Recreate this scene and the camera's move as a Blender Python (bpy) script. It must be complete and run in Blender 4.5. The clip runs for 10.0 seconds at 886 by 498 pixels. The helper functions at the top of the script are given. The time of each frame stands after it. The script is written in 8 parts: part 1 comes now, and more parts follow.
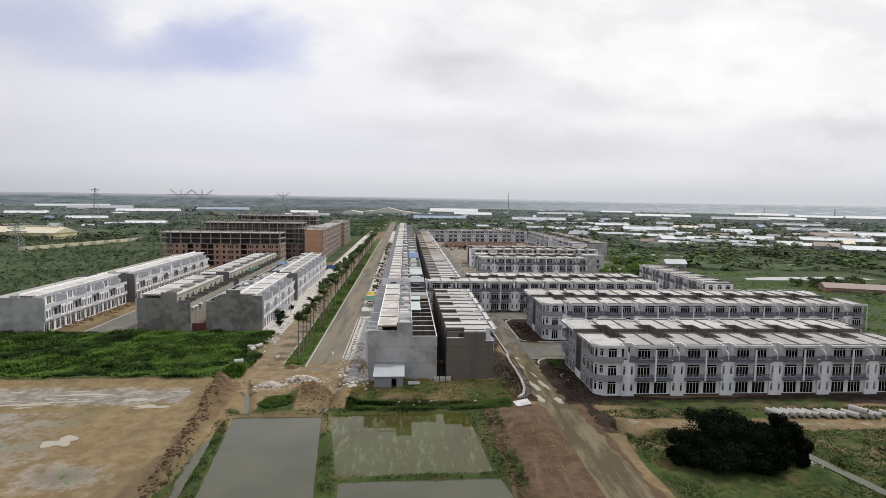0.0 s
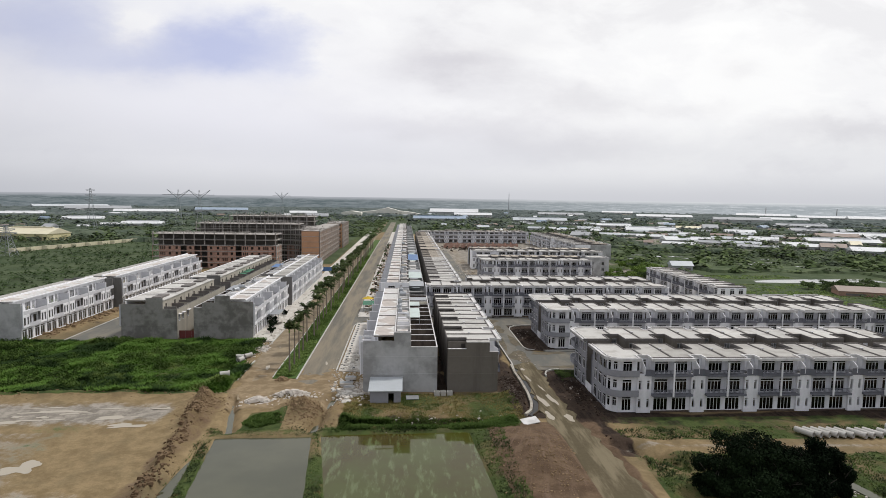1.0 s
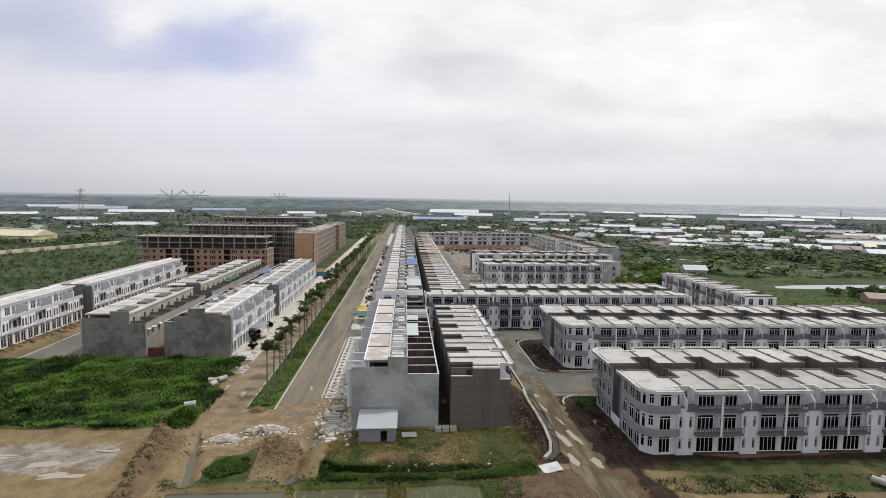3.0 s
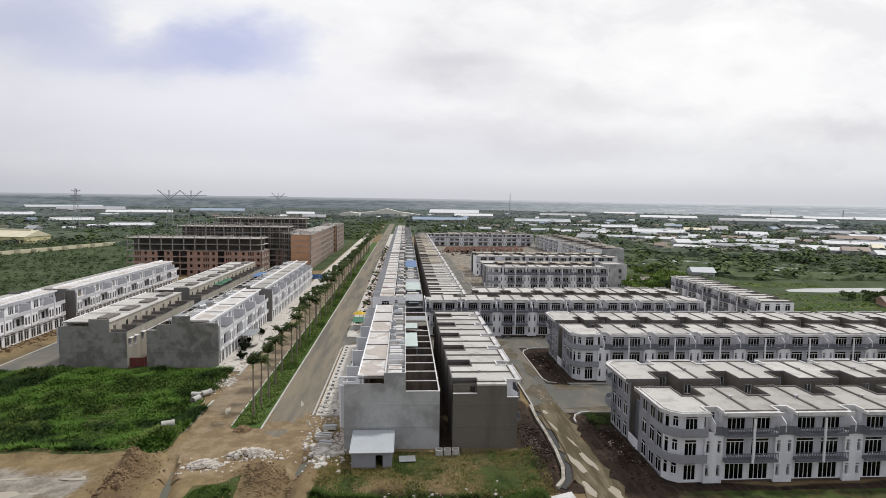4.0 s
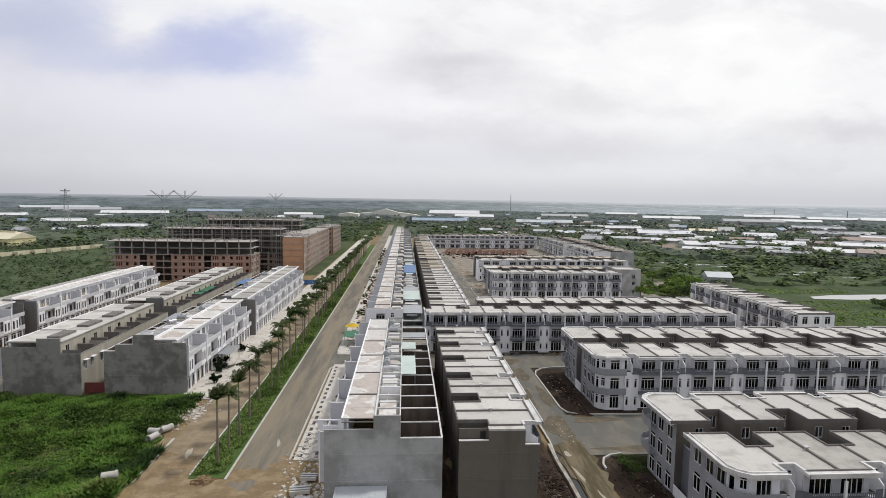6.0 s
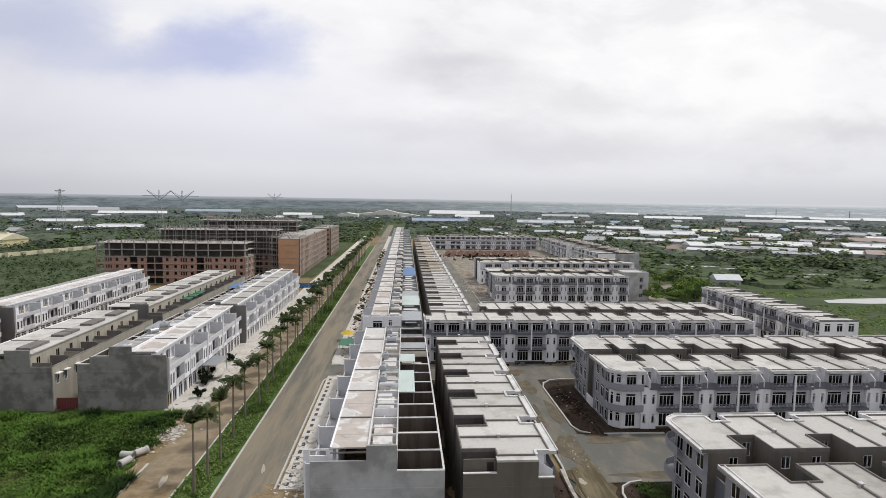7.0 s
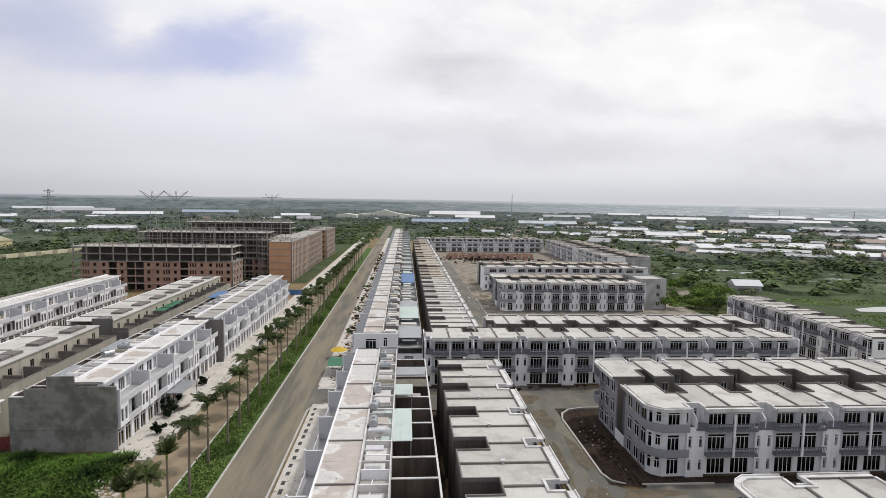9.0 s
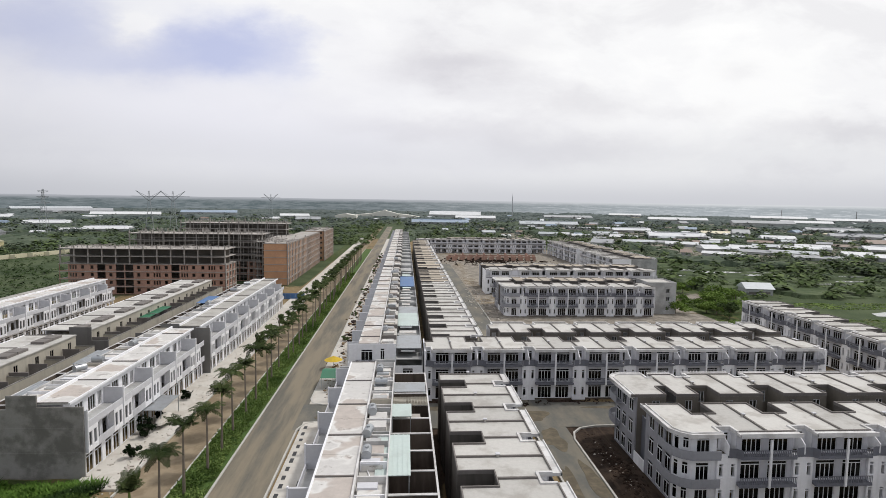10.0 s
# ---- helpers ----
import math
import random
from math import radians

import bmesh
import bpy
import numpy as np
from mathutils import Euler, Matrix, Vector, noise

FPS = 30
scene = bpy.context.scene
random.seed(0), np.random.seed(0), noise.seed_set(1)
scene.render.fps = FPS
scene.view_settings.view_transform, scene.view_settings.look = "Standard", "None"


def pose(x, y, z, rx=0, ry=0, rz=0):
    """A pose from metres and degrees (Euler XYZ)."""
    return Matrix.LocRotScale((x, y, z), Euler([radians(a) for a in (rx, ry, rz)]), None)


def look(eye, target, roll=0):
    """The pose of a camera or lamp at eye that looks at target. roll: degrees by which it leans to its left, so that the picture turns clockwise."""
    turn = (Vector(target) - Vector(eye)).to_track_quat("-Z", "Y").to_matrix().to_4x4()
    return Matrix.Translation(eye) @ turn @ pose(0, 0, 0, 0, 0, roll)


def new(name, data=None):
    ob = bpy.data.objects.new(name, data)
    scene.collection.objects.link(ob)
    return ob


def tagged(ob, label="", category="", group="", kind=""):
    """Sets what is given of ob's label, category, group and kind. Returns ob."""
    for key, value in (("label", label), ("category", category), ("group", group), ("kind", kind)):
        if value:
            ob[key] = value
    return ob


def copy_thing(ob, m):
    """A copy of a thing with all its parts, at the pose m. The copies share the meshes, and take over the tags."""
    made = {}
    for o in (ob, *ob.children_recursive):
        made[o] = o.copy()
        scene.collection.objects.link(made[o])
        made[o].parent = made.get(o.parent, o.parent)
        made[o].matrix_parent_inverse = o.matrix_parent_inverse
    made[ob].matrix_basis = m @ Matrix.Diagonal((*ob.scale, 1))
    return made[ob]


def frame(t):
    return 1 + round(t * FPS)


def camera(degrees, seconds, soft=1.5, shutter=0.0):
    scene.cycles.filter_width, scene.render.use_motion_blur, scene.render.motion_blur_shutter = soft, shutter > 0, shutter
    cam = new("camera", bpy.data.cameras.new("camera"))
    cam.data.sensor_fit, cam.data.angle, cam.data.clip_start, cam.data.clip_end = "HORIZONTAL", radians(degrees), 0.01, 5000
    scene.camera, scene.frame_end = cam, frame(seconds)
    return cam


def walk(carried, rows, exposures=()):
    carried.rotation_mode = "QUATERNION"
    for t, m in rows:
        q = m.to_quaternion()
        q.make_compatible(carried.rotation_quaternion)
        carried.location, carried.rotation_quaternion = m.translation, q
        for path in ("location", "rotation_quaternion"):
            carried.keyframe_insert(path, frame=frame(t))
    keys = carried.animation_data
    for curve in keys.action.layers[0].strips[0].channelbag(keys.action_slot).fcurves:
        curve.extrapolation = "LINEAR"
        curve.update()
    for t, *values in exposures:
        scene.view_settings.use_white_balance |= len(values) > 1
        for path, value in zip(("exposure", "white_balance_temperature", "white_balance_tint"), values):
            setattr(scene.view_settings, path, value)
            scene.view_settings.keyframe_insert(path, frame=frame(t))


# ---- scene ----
# camera: a level flight along the avenue, eye x, y, z, heading to the right of the avenue, pitch, lean to the left
cam = camera(76.2, 10.0, soft=0.85)
PATH = [
    (0.0, 0.29, -4.07, 37.74, 3.85, -5.06, 0.85),
    (0.5, 0.47, 0.08, 37.77, 3.85, -5.05, 0.85),
    (1.0, 0.65, 4.22, 37.80, 3.86, -5.04, 0.85),
    (1.5, 0.83, 8.37, 37.83, 3.86, -5.03, 0.85),
    (2.0, 1.00, 12.51, 37.86, 3.86, -5.02, 0.85),
    (2.5, 1.17, 16.65, 37.88, 3.87, -5.01, 0.85),
    (4.0, 1.67, 29.06, 37.97, 3.88, -4.98, 0.85),
    (4.5, 1.84, 33.19, 38.00, 3.88, -4.97, 0.85),
    (5.0, 2.00, 37.31, 38.02, 3.88, -4.96, 0.85),
    (5.5, 2.15, 41.44, 38.05, 3.89, -4.95, 0.85),
    (7.0, 2.61, 53.80, 38.14, 3.90, -4.92, 0.85),
    (7.5, 2.76, 57.92, 38.16, 3.90, -4.91, 0.85),
    (8.0, 2.91, 62.03, 38.19, 3.90, -4.90, 0.85),
    (8.5, 3.05, 66.14, 38.22, 3.91, -4.89, 0.85),
    (9.0, 3.19, 70.25, 38.25, 3.91, -4.88, 0.85),
    (9.5, 3.33, 74.36, 38.28, 3.91, -4.87, 0.85),
    (10.0, 3.46, 78.46, 38.30, 3.91, -4.86, 0.85),
]


def flown(x, y, z, heading, pitch, lean):
    h, p = radians(heading), radians(pitch)
    way = Vector((math.sin(h) * math.cos(p), math.cos(h) * math.cos(p), math.sin(p)))
    eye = Vector((x, y, z))
    return look(eye, eye + way, lean)


walk(cam, [(r[0], flown(*r[1:])) for r in PATH])

# ---- world, sun ----
world = bpy.data.worlds.new("overcast_sky")
scene.world = world
world.use_nodes = True
wn, wl = world.node_tree.nodes, world.node_tree.links
wn.clear()
w_out = wn.new("ShaderNodeOutputWorld")
w_bg = wn.new("ShaderNodeBackground")
w_sky = wn.new("ShaderNodeTexSky")
w_sky.sky_type, w_sky.sun_disc = "NISHITA", False
SUN_ELEV, SUN_TURN = 60.0, 66.0      # degrees; the sun stands ahead of the flight, turned to its right
w_sky.sun_elevation, w_sky.sun_rotation = radians(SUN_ELEV), radians(SUN_TURN)
w_sky.air_density, w_sky.dust_density = 1.2, 2.0
w_co = wn.new("ShaderNodeTexCoord")
w_sep = wn.new("ShaderNodeSeparateXYZ")
wl.new(w_co.outputs["Generated"], w_sep.inputs[0])


def w_math(op, a, b=0.0, c=None):
    n = wn.new("ShaderNodeMath")
    n.operation = op
    for i, v in enumerate((a, b) if c is None else (a, b, c)):
        if isinstance(v, (int, float)):
            n.inputs[i].default_value = v
        else:
            wl.new(v, n.inputs[i])
    return n.outputs[0]


# clouds lie on a flat deck: the direction divided by its height
w_up = w_math("ADD", w_math("MAXIMUM", w_sep.outputs[2], 0.0), 0.13)
w_deck = wn.new("ShaderNodeCombineXYZ")
wl.new(w_math("DIVIDE", w_sep.outputs[0], w_up), w_deck.inputs[0])
wl.new(w_math("DIVIDE", w_sep.outputs[1], w_up), w_deck.inputs[1])


def w_noise(scale, detail, rough, seed, warp=0.0):
    n = wn.new("ShaderNodeTexNoise")
    n.noise_dimensions = "4D"
    n.inputs["Scale"].default_value, n.inputs["Detail"].default_value = scale, detail
    n.inputs["Roughness"].default_value, n.inputs["W"].default_value = rough, seed
    n.inputs["Distortion"].default_value = warp
    wl.new(w_deck.outputs[0], n.inputs["Vector"])
    return n.outputs["Fac"]


def w_ramp(value, *stops):
    n = wn.new("ShaderNodeValToRGB")
    n.color_ramp.interpolation = "EASE"
    for i, (at, col) in enumerate(stops):
        e = n.color_ramp.elements[i] if i < 2 else n.color_ramp.elements.new(at)
        e.position, e.color = at, (*col, 1)
    wl.new(value, n.inputs[0])
    return n.outputs[0]


def w_mix(f, a, b):
    n = wn.new("ShaderNodeMix")
    n.data_type = "RGBA"
    for i, v in ((0, f), (6, a), (7, b)):
        if isinstance(v, tuple):
            n.inputs[i].default_value = (*v, 1)
        elif isinstance(v, (int, float)):
            n.inputs[i].default_value = v
        else:
            wl.new(v, n.inputs[i])
    return n.outputs[2]


# the visible deck is laid out on the plane ahead: across and up, both over the forward reach
w_fwd = w_math("MAXIMUM", w_sep.outputs[1], 0.15)
w_plane = wn.new("ShaderNodeCombineXYZ")
wl.new(w_math("DIVIDE", w_sep.outputs[0], w_fwd), w_plane.inputs[0])
wl.new(w_math("DIVIDE", w_sep.outputs[2], w_fwd), w_plane.inputs[1])


def w_puff(scale, detail, rough, seed, sx=1.0, sy=1.0, warp=0.0):
    m = wn.new("ShaderNodeVectorMath")
    m.operation = "MULTIPLY"
    m.inputs[1].default_value = (sx, sy, 1.0)
    wl.new(w_plane.outputs[0], m.inputs[0])
    n = wn.new("ShaderNodeTexNoise")
    n.noise_dimensions = "4D"
    n.inputs["Scale"].default_value, n.inputs["Detail"].default_value = scale, detail
    n.inputs["Roughness"].default_value, n.inputs["W"].default_value = rough, seed
    n.inputs["Distortion"].default_value = warp
    wl.new(m.outputs[0], n.inputs["Vector"])
    return n.outputs["Fac"]


w_pl = wn.new("ShaderNodeSeparateXYZ")
wl.new(w_plane.outputs[0], w_pl.inputs[0])
w_u = w_math("MULTIPLY_ADD", w_math("SUBTRACT", w_puff(5.0, 6.0, 0.62, 2.1, 1.0, 2.0), 0.5), 0.22, w_pl.outputs[0])
w_v = w_math("MULTIPLY_ADD", w_math("SUBTRACT", w_puff(6.0, 6.0, 0.6, 7.4, 1.0, 2.0), 0.5), 0.11, w_pl.outputs[1])


def w_blobs(rows):
    """Soft patches of cloud at (across, up), with their half widths and strength, added up."""
    total = None
    for u0, v0, ru, rv, k in rows:
        a = w_math("MULTIPLY", w_math("SUBTRACT", w_u, u0), 1 / ru)
        b = w_math("MULTIPLY", w_math("SUBTRACT", w_v, v0), 1 / rv)
        d = w_math("ADD", w_math("MULTIPLY", a, a), w_math("MULTIPLY", b, b))
        g = w_math("POWER", 2.718, w_math("MULTIPLY", d, -0.9))
        total = w_math("MULTIPLY", g, k) if total is None else w_math("MULTIPLY_ADD", g, k, total)
    return w_math("MINIMUM", w_math("MAXIMUM", total, 0.0), 1.0)


w_white = w_ramp(w_puff(4.2, 7.0, 0.58, 3.3, 1.0, 2.4, 0.3), (0.34, (0.80, 0.795, 0.825)), (0.60, (1.0, 1.0, 1.0)), (0.48, (0.93, 0.93, 0.945)))
w_far_deck = w_ramp(w_noise(0.55, 6.0, 0.55, 3.7, 0.4), (0.30, (0.90, 0.90, 0.92)), (0.60, (1.0, 1.0, 1.0)))
w_cloud = w_mix(0.35, w_white, w_far_deck)
w_grey = w_blobs(((0.079, 0.231, 0.109, 0.032, 0.72), (0.021, 0.129, 0.169, 0.025, 0.60), (0.321, 0.172, 0.072, 0.022, 0.40), (0.293, 0.096, 0.155, 0.030, 0.55), (0.798, 0.129, 0.132, 0.022, 0.50), (0.597, 0.239, 0.042, 0.018, 0.20), (0.496, 0.170, 0.084, 0.014, 0.20), (-0.591, 0.144, 0.109, 0.046, 0.20), (-0.154, 0.165, 0.087, 0.038, 0.25), (0.206, 0.290, 0.060, 0.029, 0.15)))
w_cloud = w_mix(w_grey, w_cloud, (0.60, 0.585, 0.63))
w_cloud = w_mix(w_blobs(((-0.42, 0.15, 0.42, 0.12, 0.80), (-0.05, 0.08, 0.40, 0.05, 0.45))), w_cloud, (0.83, 0.83, 0.90))
# openings in the deck show pale blue
w_blue = wn.new("ShaderNodeVectorMath")
w_blue.operation = "SCALE"
w_blue.inputs["Scale"].default_value = 0.10
wl.new(w_sky.outputs[0], w_blue.inputs[0])
w_open = w_mix(0.70, w_blue.outputs[0], (0.66, 0.68, 0.94))
w_all = w_mix(w_blobs(((-0.620, 0.285, 0.171, 0.054, 0.75), (-0.285, 0.266, 0.132, 0.042, 0.95), (-0.397, 0.222, 0.205, 0.031, 0.50), (-0.165, 0.232, 0.060, 0.030, 0.30), (-0.028, 0.230, 0.110, 0.050, -0.60), (-0.130, 0.320, 0.090, 0.040, -0.50), (-0.436, 0.287, 0.050, 0.026, -0.70))), w_cloud, w_open)
# the far deck fades into pale haze
w_low = w_ramp(w_sep.outputs[2], (0.0, (1, 1, 1)), (0.15, (0, 0, 0)), (0.06, (0.45, 0.45, 0.45)))
w_all = w_mix(w_low, w_all, (0.615, 0.625, 0.665))
# the deck is brightest towards the hidden sun's side and falls off behind
w_side = w_math("ADD", w_math("MULTIPLY", w_sep.outputs[0], math.sin(radians(32))), w_math("MULTIPLY", w_sep.outputs[1], math.cos(radians(32))))
w_fall = w_ramp(w_math("MULTIPLY_ADD", w_side, 0.5, 0.5), (0.0, (0.56, 0.58, 0.635)), (0.86, (1.0, 1.0, 1.0)), (0.5, (0.67, 0.68, 0.715)))
w_mul = wn.new("ShaderNodeMix")
w_mul.data_type, w_mul.blend_type = "RGBA", "MULTIPLY"
w_mul.inputs[0].default_value = 1.0
wl.new(w_all, w_mul.inputs[6])
wl.new(w_fall, w_mul.inputs[7])
wl.new(w_mul.outputs[2], w_bg.inputs[0])
w_bg.inputs[1].default_value = 1.0
wl.new(w_bg.outputs[0], w_out.inputs[0])

sun = new("sun", bpy.data.lights.new("sun", "SUN"))
sun.data.energy, sun.data.angle, sun.data.color = 1.85, radians(5), (1.0, 0.965, 0.92)
h_, e_ = radians(SUN_TURN), radians(SUN_ELEV)
sun.matrix_world = look((0, 0, 300), (-300 * math.sin(h_) * math.cos(e_), -300 * math.cos(h_) * math.cos(e_), 300 - 300 * math.sin(e_)))
scene.view_settings.exposure = 0.0

# ---- materials ----
def nodes_of(name):
    m = bpy.data.materials.new(name)
    m.use_nodes = True
    t = m.node_tree
    return m, t.nodes, t.links, t.nodes["Principled BSDF"]


def noise_of(n, l, vec, scale, detail=4.0, rough=0.6):
    t = n.new("ShaderNodeTexNoise")
    t.inputs["Scale"].default_value, t.inputs["Detail"].default_value, t.inputs["Roughness"].default_value = scale, detail, rough
    l.new(vec, t.inputs["Vector"])
    return t.outputs["Fac"]


def stretched(n, l, vec, sx, sy, sz):
    m = n.new("ShaderNodeVectorMath")
    m.operation = "MULTIPLY"
    m.inputs[1].default_value = (sx, sy, sz)
    l.new(vec, m.inputs[0])
    return m.outputs[0]


def mixed(n, l, f, a, b, mode="MIX"):
    m = n.new("ShaderNodeMix")
    m.data_type, m.blend_type = "RGBA", mode
    for i, v in ((0, f), (6, a), (7, b)):
        if isinstance(v, (tuple, list)):
            m.inputs[i].default_value = (*v, 1)
        elif isinstance(v, (int, float)):
            m.inputs[i].default_value = v
        else:
            l.new(v, m.inputs[i])
    return m.outputs[2]


def eased(n, l, value, lo, hi):
    r = n.new("ShaderNodeMapRange")
    r.interpolation_type = "SMOOTHSTEP"
    r.inputs["From Min"].default_value, r.inputs["From Max"].default_value = lo, hi
    l.new(value, r.inputs["Value"])
    return r.outputs[0]


def surface(name, base, stain=None, amount=0.5, scale=0.35, fine=3.0, rough=0.85, bump=0.0, streak=False, vary=0.12, metal=0.0, lo=0.45, hi=0.7, each=0.0, drawn=None):
    """A weathered surface: base colour, stains of a second colour in patches or streaks, fine grain, relief."""
    m, n, l, p = nodes_of(name)
    pos = n.new("ShaderNodeNewGeometry").outputs["Position"]
    dark = tuple(c * (1 - vary) for c in base)
    light = tuple(min(1, c * (1 + vary)) for c in base)
    col = mixed(n, l, noise_of(n, l, pos, fine, 5.0), dark, light)
    if stain:
        vec = stretched(n, l, pos, 1.0, 1.0, 0.12) if streak else (stretched(n, l, pos, *drawn) if drawn else pos)
        f = eased(n, l, noise_of(n, l, vec, scale, 6.0, 0.65), lo, hi)
        g = n.new("ShaderNodeMath")
        g.operation = "MULTIPLY"
        g.inputs[1].default_value = amount
        l.new(f, g.inputs[0])
        col = mixed(n, l, g.outputs[0], col, stain)
    if each:
        info = n.new("ShaderNodeObjectInfo")
        v = n.new("ShaderNodeMapRange")
        v.inputs["To Min"].default_value, v.inputs["To Max"].default_value = 1 - each, 1 + each
        l.new(info.outputs["Random"], v.inputs["Value"])
        c = n.new("ShaderNodeVectorMath")
        c.operation = "SCALE"
        l.new(col, c.inputs[0])
        l.new(v.outputs[0], c.inputs["Scale"])
        col = c.outputs[0]
    l.new(col, p.inputs["Base Color"])
    p.inputs["Roughness"].default_value, p.inputs["Metallic"].default_value = rough, metal
    if rough >= 0.95:
        p.inputs["Specular IOR Level"].default_value = 0.15
    if bump:
        b = n.new("ShaderNodeBump")
        b.inputs["Strength"].default_value, b.inputs["Distance"].default_value = bump, 0.1
        l.new(noise_of(n, l, pos, fine * 2, 6.0), b.inputs["Height"])
        l.new(b.outputs[0], p.inputs["Normal"])
    return m


M_WHITE = surface("white_render", (0.86, 0.86, 0.88), (0.56, 0.56, 0.57), 0.4, 0.5, 2.0, streak=True, each=0.04)
M_GREYPAINT = surface("grey_paint", (0.155, 0.16, 0.185), (0.11, 0.11, 0.12), 0.4, 0.6, 2.0, each=0.06)
M_BALCONY = surface("mid_grey", (0.30, 0.305, 0.33), (0.22, 0.22, 0.235), 0.4, 0.6, 2.0, each=0.05)
M_LILAC = surface("pale_grey", (0.60, 0.60, 0.625), (0.50, 0.50, 0.52), 0.4, 0.6, 2.0, each=0.05)
# a darker, greyer screed than the other flat roofs carry
M_ROOFGREY = surface("grey_screed", (0.40, 0.385, 0.355), (0.26, 0.24, 0.215), 0.65, 0.3, 2.2, vary=0.14, lo=0.44, hi=0.64, each=0.10, bump=0.15)
M_ROOF = surface("roof_screed", (0.51, 0.495, 0.465), (0.32, 0.295, 0.265), 0.65, 0.28, 2.2, vary=0.14, lo=0.46, hi=0.66, each=0.12, bump=0.15)


def ponded(name, base, stain, rim, scale):
    """Whitewash on which rain has stood: brown patches with a pale dried rim, and fine grime."""
    m, n, l, p = nodes_of(name)
    pos = n.new("ShaderNodeNewGeometry").outputs["Position"]
    f = noise_of(n, l, pos, scale, 3.0, 0.5)
    col = mixed(n, l, noise_of(n, l, pos, 1.6, 6.0, 0.7), tuple(c * 0.78 for c in base), tuple(c * 1.12 for c in base))
    col = mixed(n, l, eased(n, l, f, 0.46, 0.51), col, rim)
    brown = mixed(n, l, noise_of(n, l, pos, 0.9, 5.0, 0.65), tuple(c * 0.75 for c in stain), tuple(c * 1.3 for c in stain))
    col = mixed(n, l, eased(n, l, f, 0.505, 0.56), col, brown)
    col = mixed(n, l, eased(n, l, noise_of(n, l, pos, 0.55, 6.0, 0.7), 0.56, 0.72), col, (0.24, 0.215, 0.19))
    l.new(col, p.inputs["Base Color"])
    p.inputs["Roughness"].default_value = 0.85
    return m


M_ROOFWHITE = ponded("roof_whitewash", (0.59, 0.572, 0.55), (0.455, 0.405, 0.368), (0.655, 0.64, 0.615), 0.19)
# yard walls, a darker brown than the other cement
M_YARD = surface("dark_brown_cement", (0.125, 0.098, 0.078), (0.055, 0.042, 0.034), 0.75, 0.5, 1.6, vary=0.2, streak=True, lo=0.42, hi=0.62)
M_SEAM = surface("weathered_upstand", (0.16, 0.145, 0.135), (0.26, 0.24, 0.22), 0.5, 0.6, 4.0)
M_CONC = surface("bare_concrete", (0.47, 0.47, 0.465), (0.25, 0.248, 0.24), 0.75, 0.22, 1.2, vary=0.16, streak=False, bump=0.2, lo=0.42, hi=0.66)
M_CEMENT = surface("brown_cement_render", (0.165, 0.148, 0.124), (0.095, 0.085, 0.07), 0.7, 0.3, 1.2, vary=0.14, streak=True, bump=0.2)
M_CREAM = surface("cream_render", (0.46, 0.425, 0.355), (0.29, 0.27, 0.235), 0.6, 0.4, 1.6, streak=True, each=0.06)
M_BROWNCONC = surface("dark_brown_concrete", (0.085, 0.062, 0.045), (0.20, 0.155, 0.115), 0.6, 0.6, 2.0)
M_STEEL = surface("galvanised_steel", (0.42, 0.44, 0.46), (0.28, 0.26, 0.24), 0.4, 0.6, 3.0, rough=0.45, metal=0.7)
M_MINT = surface("mint_sheet_metal", (0.52, 0.60, 0.57), (0.40, 0.44, 0.42), 0.4, 0.3, 2.0, rough=0.5)
M_BLUE = surface("blue_sheet_metal", (0.06, 0.16, 0.36), (0.10, 0.16, 0.26), 0.4, 0.3, 2.0, rough=0.45)
M_TEAL = surface("green_sheet_metal", (0.03, 0.17, 0.09), (0.05, 0.12, 0.08), 0.4, 0.3, 2.0, rough=0.5)
M_YELLOW = surface("yellow_paint", (0.62, 0.42, 0.03), (0.4, 0.28, 0.05), 0.4, 0.6, 2.0)
M_BRICK = surface("red_brickwork", (0.42, 0.255, 0.195), (0.25, 0.155, 0.125), 0.6, 0.2, 2.5, vary=0.25, bump=0.2)
M_BRICKB = surface("orange_brickwork", (0.58, 0.335, 0.20), (0.44, 0.265, 0.165), 0.6, 0.15, 2.5, vary=0.22, bump=0.2)
M_FRAME = surface("raw_concrete_frame", (0.40, 0.37, 0.34), (0.20, 0.185, 0.17), 0.5, 0.3, 2.0)
M_ASPHALT = surface("dusty_asphalt", (0.128, 0.119, 0.098), (0.262, 0.220, 0.155), 0.8, 0.30, 1.2, rough=0.9, vary=0.15, lo=0.36, hi=0.6, bump=0.15, drawn=(1, 0.10, 1))
M_ASPHALTG = surface("grey_asphalt", (0.122, 0.120, 0.106), (0.215, 0.190, 0.146), 0.75, 0.26, 1.2, rough=0.9, vary=0.15, lo=0.42, hi=0.64, bump=0.15, drawn=(0.8, 0.3, 1))
M_DIRTROAD = surface("rutted_dirt", (0.100, 0.082, 0.050), (0.215, 0.180, 0.118), 0.8, 0.55, 1.5, rough=0.95, vary=0.25, lo=0.42, hi=0.62, bump=0.4, drawn=(1, 0.14, 1))
M_KERB = surface("kerb_concrete", (0.50, 0.485, 0.45), (0.36, 0.33, 0.29), 0.5, 0.5, 3.0)
M_DRAINWALL = surface("mud_stained_concrete", (0.42, 0.39, 0.34), (0.23, 0.19, 0.145), 0.7, 0.7, 3.0, lo=0.42, hi=0.62)
M_PAVE = surface("pale_paving", (0.57, 0.54, 0.49), (0.40, 0.35, 0.29), 0.5, 0.3, 1.6, lo=0.45, hi=0.65)
